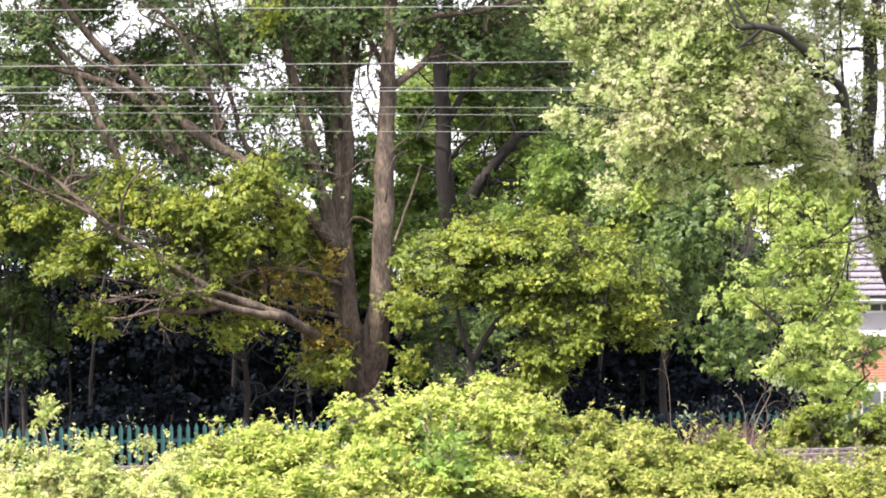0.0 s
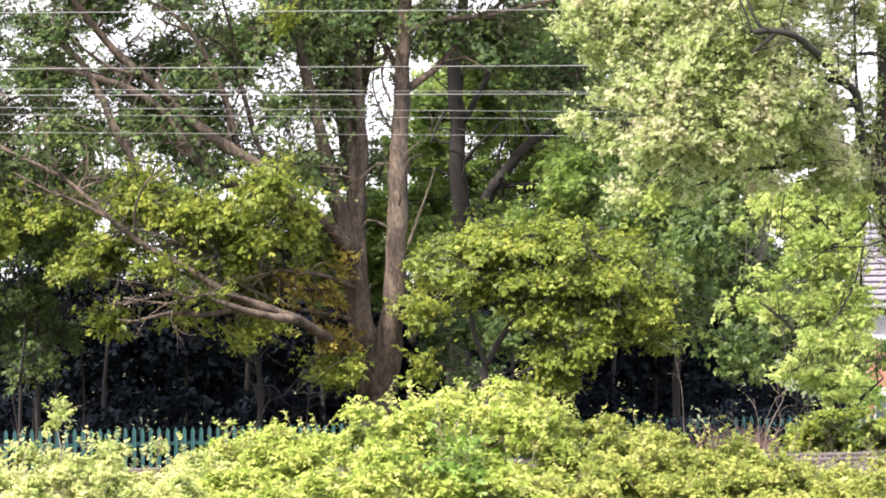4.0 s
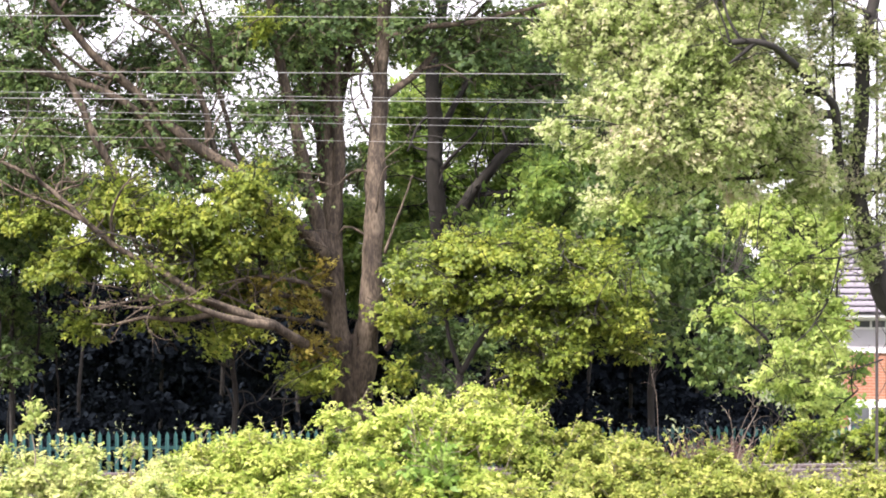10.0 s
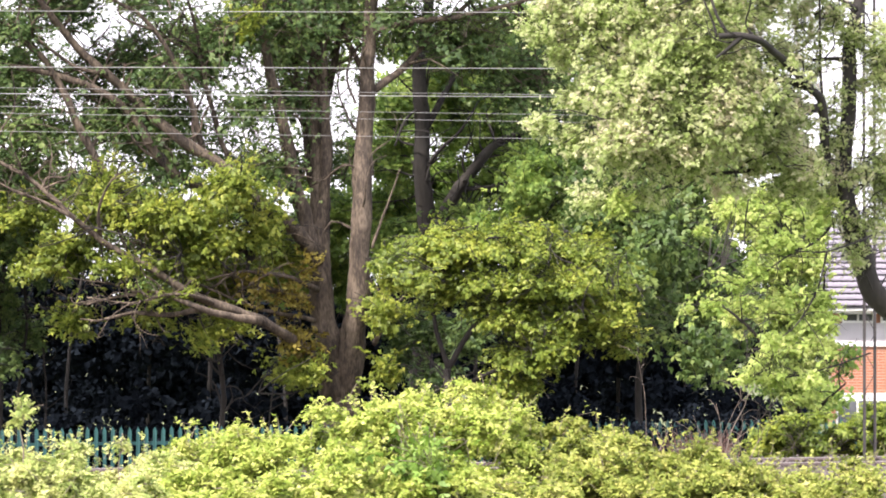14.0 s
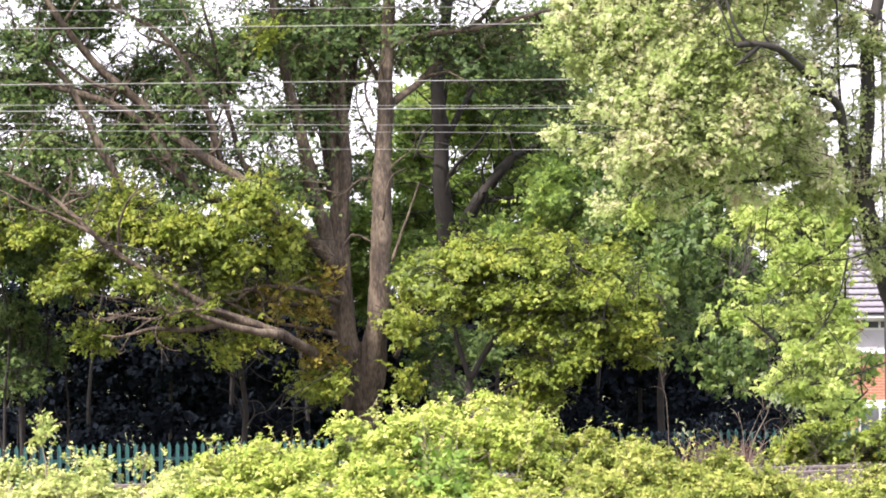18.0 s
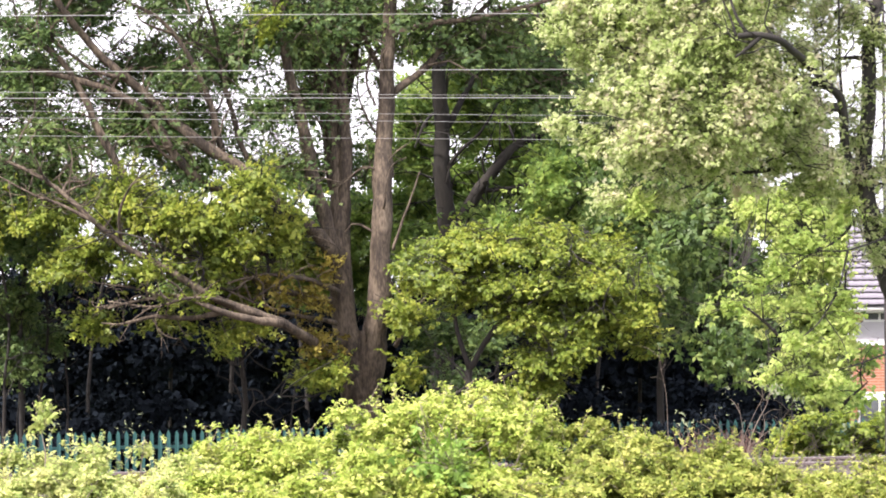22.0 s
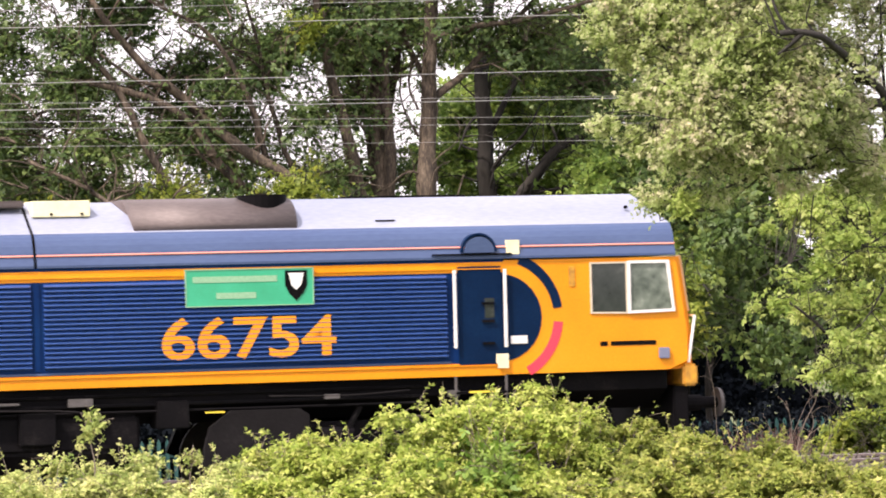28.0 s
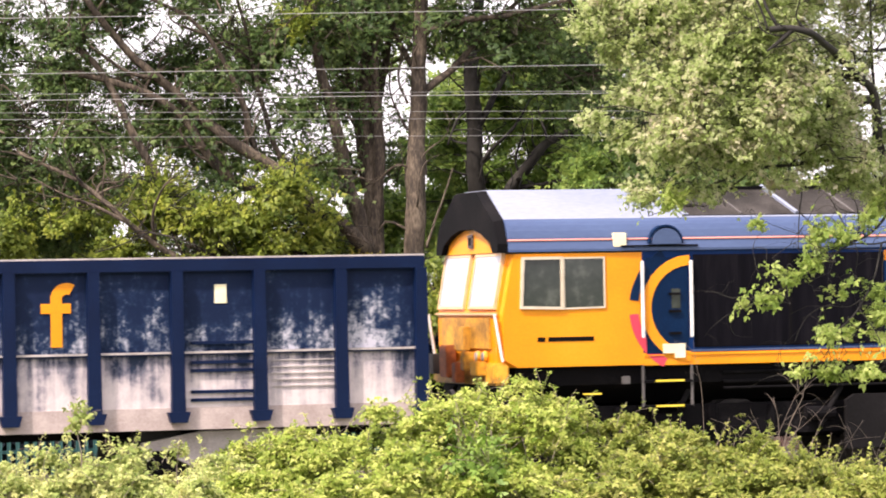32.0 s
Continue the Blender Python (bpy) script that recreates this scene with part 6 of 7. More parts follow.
def locomotive():
    ob = thing("locomotive", "dark blue and orange six-axle diesel freight locomotive on the near track", "locomotive")
    # main body between the cabs
    part("body", loft([(NEAR, 1.53), (NEAR, GUT), (FARS, GUT), (FARS, 1.53)], -7.62, 7.66), BLUE, ob)
    frame_ = part("underframe", loft([(0.12, 1.3), (0.12, 1.528), (2.52, 1.528), (2.52, 1.3), (2.0, 1.05), (0.64, 1.05)], -9.3, 9.85), BLACK, ob, "sooty black underframe")
    part("ledge", boxed(-6.95, 6.95, -0.012, 0.0, 1.694, 1.72), BLUE_SKY_LIT, ob)
    part("stripe_bead", boxed(-7.62, 7.66, -0.02, -0.006, 1.652, 1.664), ORANGE, ob)
    part("stripe_bead", boxed(-4.28, 7.66, -0.02, -0.006, 2.862, 2.874), ORANGE, ob)
    part("lower_stripe", boxed(-7.62, 7.66, -0.006, 0.0, 1.53, 1.688), ORANGE, ob, "orange painted stripe")
    part("upper_stripe", boxed(-4.28, 7.66, -0.006, 0.0, 2.82, 2.95), ORANGE, ob, "orange painted stripe")
    # roof: blue cantrail, then pale slopes and top, in three lengths
    for x0, x1 in ((-9.4, -3.1), (-3.06, 1.71), (1.75, 9.95)):
        part("cantrail", loft(CANT + [(FARS - y, z) for y, z in CANT[::-1]], x0, x1), BLUE_SKY_LIT, ob, "blue roof edge with the sky's light put into its colour")
        part("pink_line", loft([(-0.006, 3.135), (0.02, 3.16), (0.03, 3.15), (0.006, 3.125)], x0, x1), CORAL, ob, "thin coral painted line")
        top = loft([(0.165, 3.407), (0.87, TOP), (FARS - 0.87, TOP), (FARS - 0.165, 3.407)], x0, x1)
        for v in top.verts:
            if v.co.x > 9.9 and v.co.z > 3.6:
                v.co.x -= 0.27
        part("roof", top, ROOF_GREY, ob, "pale grey roof panels")
    for x in (-3.08, 1.73):
        part("roof_joint", loft([(0.0, GUT), (0.0, 3.1), (0.15, 3.39), (0.85, TOP - 0.03), (FARS - 0.85, TOP - 0.03), (FARS, 3.1), (FARS, GUT)], x - 0.03, x + 0.03), BLACK, ob)
        part("body_seam", boxed(x - 0.035, x + 0.035, -0.014, 0.0, 1.74, 2.81), BLUE, ob)
    # louvred side panels
    slat = bmesh.new()
    prism(slat, [(0, 0), (1, 0), (1, 0.053), (0, 0.053)], -0.04, 0)
    for v in slat.verts:
        if v.co.y < -0.01:
            v.co.z = 0.02 if v.co.z < 0.02 else 0.026
    slat_me = bpy.data.meshes.new("louvre_slat")
    slat.to_mesh(slat_me)
    slat.free()
    slat_me.materials.append(LOUVRE)
    for x0, x1 in ((-3.0, 1.68), (1.8, 6.92)):
        panel = part("louvre_panel", boxed(x0, x1, -0.004, 0.0, 1.745, 2.815), BLUE, ob)
        for i in range(18):
            s = new("louvre_slat", slat_me)
            s.parent = panel
            s.matrix_basis = Matrix.Translation((x0 + 0.02, -0.004, 1.765 + i * 0.0575)) @ Matrix.Diagonal((x1 - x0 - 0.04, 1, 1, 1))
    part("radiator_grille", boxed(-6.93, -4.29, -0.02, 0.0, 1.75, 2.93, bevel=0.006), MESH_BLACK, ob, "large black mesh radiator intake")
    part("grille_divider", boxed(-5.63, -5.585, -0.028, -0.02, 1.76, 2.92), BLACK, ob)
    part("side_door", boxed(-4.26, -3.13, -0.008, 0.0, 1.75, 2.8, bevel=0.003), TEAL_BLUE, ob)
    # cabs
    for name, prof, x_in in (("front_cab", [(7.66, 1.54), (10.02, 1.54), (10.17, 1.6), (10.16, 2.05), (10.12, 2.35), (10.03, 2.97), (7.66, 2.97)], 7.66), ("rear_cab", [(-7.62, 1.54), (-9.44, 1.54), (-9.54, 1.6), (-9.55, 2.2), (-9.4, 2.97), (-7.62, 2.97)], -7.62)):
        bm = prism(bmesh.new(), prof, NEAR - 0.002, FARS + 0.002)
        end = [e for e in bm.edges if abs(e.verts[0].co.y - e.verts[1].co.y) < 0.01 and all(abs(v.co.x) > 9.2 for v in e.verts)]
        bmesh.ops.bevel(bm, geom=end, offset=0.07, segments=3, affect="EDGES")
        part("cab", bm, ORANGE, ob, "bright orange driving cab")
    # cab side windows: an upright inner pane and a slanted outer pane, each in its own frame
    for a, mid, b, s in ((8.8, 9.3, 9.93, 1), (-8.12, -8.68, -9.26, -1)):
        for k, o in ((0, [(a, 2.27), (mid, 2.26), (mid, 2.92), (a, 2.92)]), (1, [(mid, 2.26), (b, 2.275), (b - (0.07 if s > 0 else -0.03), 2.93), (mid, 2.93)])):
            t = 0.022 if k == 0 else 0.036
            cx, cz = sum(p[0] for p in o) / 4, sum(p[1] for p in o) / 4
            inner = [(x - math.copysign(t, x - cx), z - math.copysign(t, z - cz)) for x, z in o]
            bm = bmesh.new()
            yo = -0.018 - 0.014 * k
            rings = [[bm.verts.new((x, y, z)) for x, z in q] for q, y in ((o, -0.002), (o, yo), (inner, yo), (inner, -0.002))]
            for ra, rb in zip(rings, rings[1:]):
                for e in range(4):
                    bm.faces.new((ra[e], ra[(e + 1) % 4], rb[(e + 1) % 4], rb[e]))
            bmesh.ops.recalc_face_normals(bm, faces=bm.faces)
            w = part("cab_window", bm, WHITE if k and s > 0 else CREAM_DIM, ob, "cab side window in a pale frame")
            part("glass_pane", flat(inner, -0.004, 0.006), GLASS_LIT if k and s > 0 else GLASS, w)
    # roof ends over the windscreens
    part("roof_end", loft([(0.0, GUT), (0.0, 3.1), (0.165, 3.4), (0.86, TOP - 0.01), (FARS - 0.86, TOP - 0.01), (FARS - 0.165, 3.4), (FARS, 3.1), (FARS, GUT)], -9.43, -9.402), BLACK, ob, "black painted roof end")
    brow = [(0.22, 2.99), (0.34, 3.12), (0.7, 3.24), (1.05, 3.3), (1.59, 3.3), (1.94, 3.24), (2.3, 3.12), (2.42, 2.99)]
    part("brow_panel", loft(brow, -9.46, -9.432), ORANGE, ob, "orange panel over the windscreens")
    # the visor stands out round the orange panel
    outer = [(0.0, GUT), (0.0, 3.1), (0.165, 3.4), (0.86, TOP - 0.01), (FARS - 0.86, TOP - 0.01), (FARS - 0.165, 3.4), (FARS, 3.1), (FARS, GUT)]
    bm = bmesh.new()
    rings = [[bm.verts.new((x, y, z)) for y, z in o] for x, o in ((-9.43, outer), (-9.54, [(y, z - 0.02 * (z > 3.2)) for y, z in outer]), (-9.54, brow), (-9.43, brow))]
    for ra, rb in zip(rings, rings[1:] + rings[:1]):
        for i in range(7):
            bm.faces.new((ra[i], ra[i + 1], rb[i + 1], rb[i]))
    bm.faces.new([r[0] for r in rings]), bm.faces.new([r[-1] for r in rings][::-1])
    bmesh.ops.recalc_face_normals(bm, faces=bm.faces)
    part("visor", bm, BLACK, ob, "black visor over the windscreens")
    part("socket_box", boxed(-9.66, -9.56, 1.1, 1.54, 1.74, 2.06, bevel=0.02), ORANGE_DIRTY, ob)
    for y0, y1, z0, z1, mat in ((0.34, 0.62, 1.44, 1.62, ORANGE_DIRTY), (0.86, 1.02, 1.5, 1.74, ORANGE_DIRTY), (1.62, 1.94, 1.4, 1.82, RUST_RED), (1.24, 1.4, 1.34, 1.6, RUST_RED), (2.2, 2.44, 1.44, 1.7, STEEL)):
        part("jumper_box", boxed(-9.74, -9.6, y0, y1, z0, z1, bevel=0.015), mat, ob)
    mk = part("marker_lamp", boxed(-9.49, -9.46, 1.22, 1.42, 3.06, 3.24, bevel=0.012), BROWN_STEEL, ob)
    part("lens", boxed(-9.494, -9.49, 1.26, 1.38, 3.1, 3.2), BLACK, mk)
    # end faces
    for sgn, xf, xw in ((-1, -9.56, -9.47), (1, 10.18, 10.08)):
        for y0, y1 in ((0.1, 1.22), (1.42, 2.54)):
            m = Matrix.Translation((xw + 0.005 * sgn, 0, 2.65)) @ pose(0, 0, 0, 0, -10 * sgn if sgn < 0 else -8, 0)
            fr = bmesh.new()
            for r in ((y0, y1, 0.3, 0.335), (y0, y1, -0.38, -0.345), (y0, y0 + 0.035, -0.345, 0.3), (y1 - 0.035, y1, -0.345, 0.3)):
                box(fr, -0.03, 0.03, r[0], r[1], r[2], r[3])
            bmesh.ops.transform(fr, matrix=m, verts=fr.verts)
            ws = part("windscreen", fr, PEACH, ob)
            gl = boxed(-0.02, 0.02, y0 + 0.035, y1 - 0.035, -0.345, 0.3)
            bmesh.ops.transform(gl, matrix=m, verts=gl.verts)
            part("glass_pane", gl, SCREEN, ws, "windscreen glass with the sky's reflection put into its pale colour")
            if sgn < 0:
                continue
            wp = rod(bmesh.new(), (xw + 0.06 * sgn, (y0 + y1) / 2, 2.28), (xw + 0.045 * sgn, y0 + 0.3, 2.55), 0.006, 0.006, 6)
            part("wiper", wp, BLACK, ws)
        part("waist_rail", boxed(xf - 0.02, xf + 0.02, 0.05, 2.59, 2.205, 2.23), PEACH, ob)
        part("nose_panel", boxed(xf - 0.012, xf + 0.012, 0.3, 2.34, 1.78, 2.17, bevel=0.004), ORANGE_DIRTY, ob, "grimy yellow-orange nose panel")
        for y in (0.5, 0.78, 1.86, 2.14):
            hl = part("headlight", rod(bmesh.new(), (xf, y, 1.68), (xf + 0.04 * sgn, y, 1.68), 0.075, 0.07, 16), ORANGE_DIRTY, ob)
            part("lens", rod(bmesh.new(), (xf + 0.04 * sgn, y, 1.68), (xf + 0.05 * sgn, y, 1.68), 0.058, 0.055, 16), SCREEN, hl)
        part("skirt", boxed(xf - 0.15 * sgn, xf + 0.05 * sgn, 0.0, 2.64, 1.32, 1.6, bevel=0.03), ORANGE_DIRTY, ob, "grimy orange buffer beam cover")
        part("buffer_beam", boxed(xf - 0.25 * sgn, xf - 0.05 * sgn, 0.1, 2.54, 0.75, 1.32, bevel=0.02), BLACK, ob)
        part("plough", boxed(xf - 0.2 * sgn, xf - 0.08 * sgn, 0.2, 2.44, 0.25, 0.75, bevel=0.02), BLACK, ob)
        for y in (0.46, 2.18):
            buffer(ob, xf - 0.06 * sgn, y, 1.09, sgn)
        part("coupling_hook", boxed(xf - 0.05 * sgn, xf + 0.3 * sgn, 1.26, 1.38, 0.98, 1.14, bevel=0.02), BLACK, ob)
        for y, zz in ((0.8, 1.3), (1.0, 1.28), (1.7, 1.3), (1.9, 1.26)):
            v, f = [], []
            tube(v, f, smooth_path([(xf + 0.02 * sgn, y, zz), (xf + 0.14 * sgn, y, zz - 0.25), (xf + 0.1 * sgn, y + 0.1, zz - 0.5)], 4), 0.025, 0.025, 6, 0)
            part("brake_hose", mesh_from("brake_hose", v, f, BLACK, True), BLACK, ob)
        for y in (0.02, 2.62):
            part("corner_handrail", rod(bmesh.new(), (xf - (0.07 if y < 1 else -0.02) * sgn, y, 1.62), (xf + (0.03 if y < 1 else 0.11) * sgn, y, 2.22), 0.018), WHITE, ob, "pale corner handrail")
    # doors, steps, handrails
    for x0, x1, c, sgn in ((7.0, 7.66, 7.6, 1), (-7.63, -6.97, -6.96, -1)):
        d = part("cab_door", boxed(x0 + 0.05, x1 - 0.04, -0.012, 0.0, 1.67, 2.9, bevel=0.004), NAVY, ob, "dark blue cab door")
        part("door_window", boxed(x0 + 0.4, x0 + 0.52, -0.018, -0.01, 2.25, 2.5, bevel=0.003), GLASS, d)
        for zz in (2.42, 2.2, 1.92):
            part("door_handle", boxed(x0 + 0.36, x0 + 0.52, -0.04, -0.012, zz, zz + 0.03), BLACK, d)
        for x in (x0, x1):
            part("handrail", boxed(x - 0.022, x + 0.022, -0.06, -0.035, 1.88, 2.86, bevel=0.008), WHITE, ob, "white door handrail")
            part("step_post", boxed(x - 0.013, x + 0.013, -0.02, 0.01, 1.0, 1.53), STEEL, ob)
        for zz in (1.34, 1.02):
            st = part("step", boxed(x0, x1, -0.04, 0.22, zz - 0.03, zz), BLACK, ob)
            part("step_edge", boxed(x0 + 0.16, x1 - 0.12, -0.05, -0.038, zz - 0.02, zz + 0.005), YELLOW, st, "yellow step edging")
        hood = arc_plate((x0 + x1) / 2, 3.08, 0.212, 0.236, 0, 180, 0.2, 14, 0.25)
        part("door_hood", hood, NAVY, ob, "arched rain hood over the door")
        part("hood_panel", flat([((x0 + x1) / 2 + 0.2 * math.cos(math.pi * i / 12), 3.07 + 0.2 * math.sin(math.pi * i / 12)) for i in range(13)], -0.052, 0.02), BLUE_SKY_LIT, ob)
        part("rain_strip", boxed(x0 - 0.28, x1 + 0.1, -0.05, -0.03, 3.04, 3.06), BLACK, ob)
        lx = 7.7 if sgn > 0 else -8.0
        part("lamp_bracket_plate", boxed(lx, lx + 0.17, -0.03, 0.04, 3.04, 3.22, bevel=0.006), CREAM, ob, "cream roof-edge plate")
        lx = (x0 + x1) / 2 + (0.06 if sgn > 0 else -0.06)
        label = boxed(lx + (0.14 if sgn > 0 else 0.0), lx + 0.3, -0.034, -0.021, 1.68, 1.8)
        box(label, lx + 0.16, lx + 0.3, -0.034, -0.021, 1.62, 1.68)
        part("warning_label", label, CREAM, ob, "cream patch at the foot of the door")
    # curved livery bands round the doors
    part("livery_disc", arc_plate(7.6, 2.25, 0, 0.55, -90, 90, -0.002), NAVY, ob)
    part("livery_arc", arc_plate(7.6, 2.25, 0.71, 0.83, 8, 70, -0.002), NAVY, ob)
    part("livery_arc", arc_plate(7.6, 2.25, 0.71, 0.83, -62, -5, -0.002), RED, ob, "coral red painted band")
    part("livery_arc", arc_plate(-6.96, 2.25, 0.55, 0.68, 92, 268, -0.014), ORANGE, ob, "orange painted band across the door")
    part("livery_arc", arc_plate(-6.96, 2.25, 0.72, 0.84, 118, 172, -0.004), NAVY, ob)
    part("livery_arc", arc_plate(-6.96, 2.25, 0.72, 0.84, 185, 242, -0.004), RED, ob, "coral red painted band")
    part("data_plate", boxed(7.73, 7.95, -0.02, -0.008, 1.92, 2.02), WHITE, ob)
    part("vent", boxed(8.52, 8.6, -0.012, -0.002, 2.62, 2.88, bevel=0.003), ORANGE_DIRTY, ob)
    part("socket_box", boxed(9.7, 9.84, -0.04, -0.002, 1.68, 1.82, bevel=0.01), PALE_BLUE, ob)
    # operator's lettering stands as plain bars
    for x, w in ((8.92, 0.1), (9.06, 0.61)):
        part("lettering_bar", boxed(x, x + w, -0.008, -0.002, 1.86, 1.915), BLACK, ob, "dark bar of small lettering")
    for x, w in ((-9.03, 0.1), (-8.89, 0.61)):
        part("lettering_bar", boxed(x, x + w, -0.008, -0.002, 1.86, 1.915), BLACK, ob, "dark bar of small lettering")
    lettering("66754", 0.52, 2.2, ORANGE, ob, (3.26, -0.0385, 1.83), "large orange painted running number")
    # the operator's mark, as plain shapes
    ym = -0.0375
    part("livery_shape", arc_plate(-1.72, 2.275, 0.29, 0.46, 0, 360, ym, 28), ORANGE, ob, "orange painted ring")
    for x0, w in ((-1.22, 0.68), (-0.45, 0.68)):
        bm = bmesh.new()
        for r in ((x0, x0 + 0.17, 1.83, 2.72), (x0 + 0.17, x0 + w, 2.58, 2.72), (x0 + 0.17, x0 + w, 2.24, 2.37), (x0 + w - 0.15, x0 + w, 2.37, 2.58)):
            box(bm, r[0], r[1], ym - 0.006, ym, r[2], r[3])
        box(bm, x0 + w - 0.15, x0 + w, ym - 0.006, ym, 1.83, 2.24)
        if x0 < -1:
            box(bm, x0 + 0.17, x0 + w - 0.15, ym - 0.006, ym, 1.83, 1.97)
        part("livery_shape", bm, ORANGE, ob, "orange painted block")
    bm = bmesh.new()
    box(bm, 0.4, 0.57, ym - 0.006, ym, 1.83, 2.72)
    box(bm, 0.28, 0.7, ym - 0.007, ym - 0.001, 2.36, 2.5)
    box(bm, 0.57, 0.73, ym - 0.006, ym, 2.6, 2.72)
    part("livery_shape", bm, ORANGE, ob, "orange painted bar")
    # nameplate
    np_ = part("nameplate", boxed(3.57, 5.18, -0.05, -0.036, 2.48, 2.93, bevel=0.004), GREEN, ob, "green nameplate with pale lettering bars and a shield")
    part("plate_border", ring(3.565, 5.185, 2.475, 2.935, 0.012, -0.036, 0.02), PLATE_TEXT, np_)
    for x0, x1, z in ((3.66, 4.72, 2.77), (3.95, 4.45, 2.57)):
        part("lettering_bar", boxed(x0, x1, -0.054, -0.05, z, z + 0.075), PLATE_TEXT, np_)
    sh = [(4.82, 2.9), (5.1, 2.9), (5.1, 2.72), (5.05, 2.62), (4.96, 2.53), (4.87, 2.62), (4.82, 2.72)]
    part("shield", flat(sh, -0.05, 0.008), BLACK, np_)
    part("shield_charge", flat([(4.86, 2.87), (5.06, 2.87), (5.02, 2.72), (4.96, 2.66), (4.9, 2.72)], -0.058, 0.005), WHITE, np_)
    # roof fittings
    ex = part("exhaust_casing", loft([(0.2, 3.42), (0.2, 3.5), (0.23, 3.58), (0.29, 3.66), (0.38, 3.73), (0.5, 3.78), (0.66, 3.815), (0.85, 3.83), (1.7, 3.83), (2.3, 3.7), (2.4, 3.44)], 3.0, 5.06), BROWN_STEEL, ob, "sooty brown exhaust silencer casing in the roof", True)
    part("exhaust_port", rod(bmesh.new(), (4.72, 0.62, 3.6), (4.72, 0.62, 3.85), 0.3, 0.31, 24), BLACK, ex, "open black exhaust port")
    bm = bmesh.new()
    prism(bm, [(2.86, 3.8), (3.16, 3.43), (5.06, 3.43), (5.1, 3.8)], 0.15, 0.2)
    for v in bm.verts:
        u = (v.co.z - 3.41) / 0.39
        v.co = roof_at(v.co.x, u, 0.006 if v.co.y < 0.17 else -0.02)
    bmesh.ops.recalc_face_normals(bm, faces=bm.faces)
    part("exhaust_recess", bm, BROWN_STEEL, ob)
    cb = part("roof_box", boxed(1.8, 2.52, 0.5, 1.4, 3.62, 3.82, bevel=0.01), CREAM, ob, "cream box on the roof")
    for x in (2.02, 2.4):
        part("catch", boxed(x, x + 0.03, 0.48, 0.5, 3.64, 3.67), BLACK, cb)
    part("roof_duct", boxed(0.75, 1.72, 0.6, 1.8, 3.74, 3.83, bevel=0.02), BROWN_STEEL, ob)
    for x0, x1 in ((-2.28, -1.02), (-0.98, 0.4)):
        bm = bmesh.new()
        prism(bm, [(x0, 3.46), (x1, 3.46), (x1 - 0.14, 3.8), (x0 - 0.14, 3.8)], 0.1, 0.2)
        for v in bm.verts:
            v.co = roof_at(v.co.x, (v.co.z - 3.41) / 0.39, 0.03 if v.co.y < 0.15 else -0.01)
        bmesh.ops.recalc_face_normals(bm, faces=bm.faces)
        h = part("roof_hatch", bm, ROOF_GREY, ob)
        part("hatch_gap", boxed(x0, x1, 0.2, 0.24, 3.425, 3.455), BLACK, h)
        for x in (x0 + 0.35, x0 + 0.95):
            part("hinge", boxed(x, x + 0.1, 0.78, 0.86, 3.8, 3.83), BLACK, h)
    bm = bmesh.new()
    prism(bm, [(-6.97, 3.43), (-3.8, 3.43), (-4.02, 3.8), (-7.16, 3.8)], 0.1, 0.2)
    for v in bm.verts:
        v.co = roof_at(v.co.x, (v.co.z - 3.41) / 0.39, 0.012 if v.co.y < 0.15 else -0.02)
    bmesh.ops.recalc_face_normals(bm, faces=bm.faces)
    rg = part("roof_grille", bm, ROOF_MESH, ob, "dark radiator grille in the roof slope")
    part("grille_top", boxed(-7.16, -4.02, 0.86, 1.78, 3.802, 3.815), ROOF_MESH, rg)
    part("grille_lip", boxed(-7.14, -4.04, 0.79, 0.858, 3.785, 3.818), BLACK, rg)
    bm = prism(bmesh.new(), [(-6.97, 3.43), (-6.9, 3.43), (-7.08, 3.8), (-7.16, 3.8)], 0.1, 0.2)
    for v in bm.verts:
        v.co = roof_at(v.co.x, (v.co.z - 3.41) / 0.39, 0.026 if v.co.y < 0.15 else -0.01)
    bmesh.ops.recalc_face_normals(bm, faces=bm.faces)
    part("grille_edge", bm, ROOF_GREY, rg)
    part("roof_eye", boxed(-7.5, -7.36, 0.72, 0.78, 3.76, 3.82, bevel=0.006), BLACK, ob)
    for x in (-6.27, -5.5, -4.7):
        part("grille_bar", rod(bmesh.new(), roof_at(x + 0.1, 0.06, 0.02), roof_at(x - 0.13, 1.0, 0.02), 0.016 if x != -5.5 else 0.034, None, 6), ROOF_GREY if x == -5.5 else STEEL, rg)
    part("roof_aerial", boxed(9.45, 9.48, 0.42, 0.48, 3.6, 3.64), BLACK, ob)
    part("roof_latch", boxed(6.1, 6.35, 0.3, 0.36, 3.49, 3.51), BLACK, ob)
    part("roof_walkway", boxed(5.9, 7.5, 1.0, 1.5, 3.8, 3.83), BLACK, ob)
    # underframe: tank, boxes, pipes
    tk = bmesh.new()
    loft([(0.12, 0.75), (0.12, 1.2), (2.52, 1.2), (2.52, 0.75), (2.2, 0.45), (0.44, 0.45)], -2.1, 3.0, tk)
    bmesh.ops.bevel(tk, geom=list(tk.edges), offset=0.04, segments=2, affect="EDGES")
    part("fuel_tank", tk, GREY_DIRT, ob, "dusty dark fuel tank")
    for x0, x1, z0, z1 in ((1.5, 1.95, 0.85, 1.24), (-2.8, -2.3, 0.9, 1.3), (-4.1, -3.5, 1.0, 1.3), (3.2, 3.6, 1.0, 1.34), (-1.8, -1.45, 1.22, 1.4)):
        part("equipment_box", boxed(x0, x1, 0.02, 0.5, z0, z1, bevel=0.015), GREY_DIRT, ob)
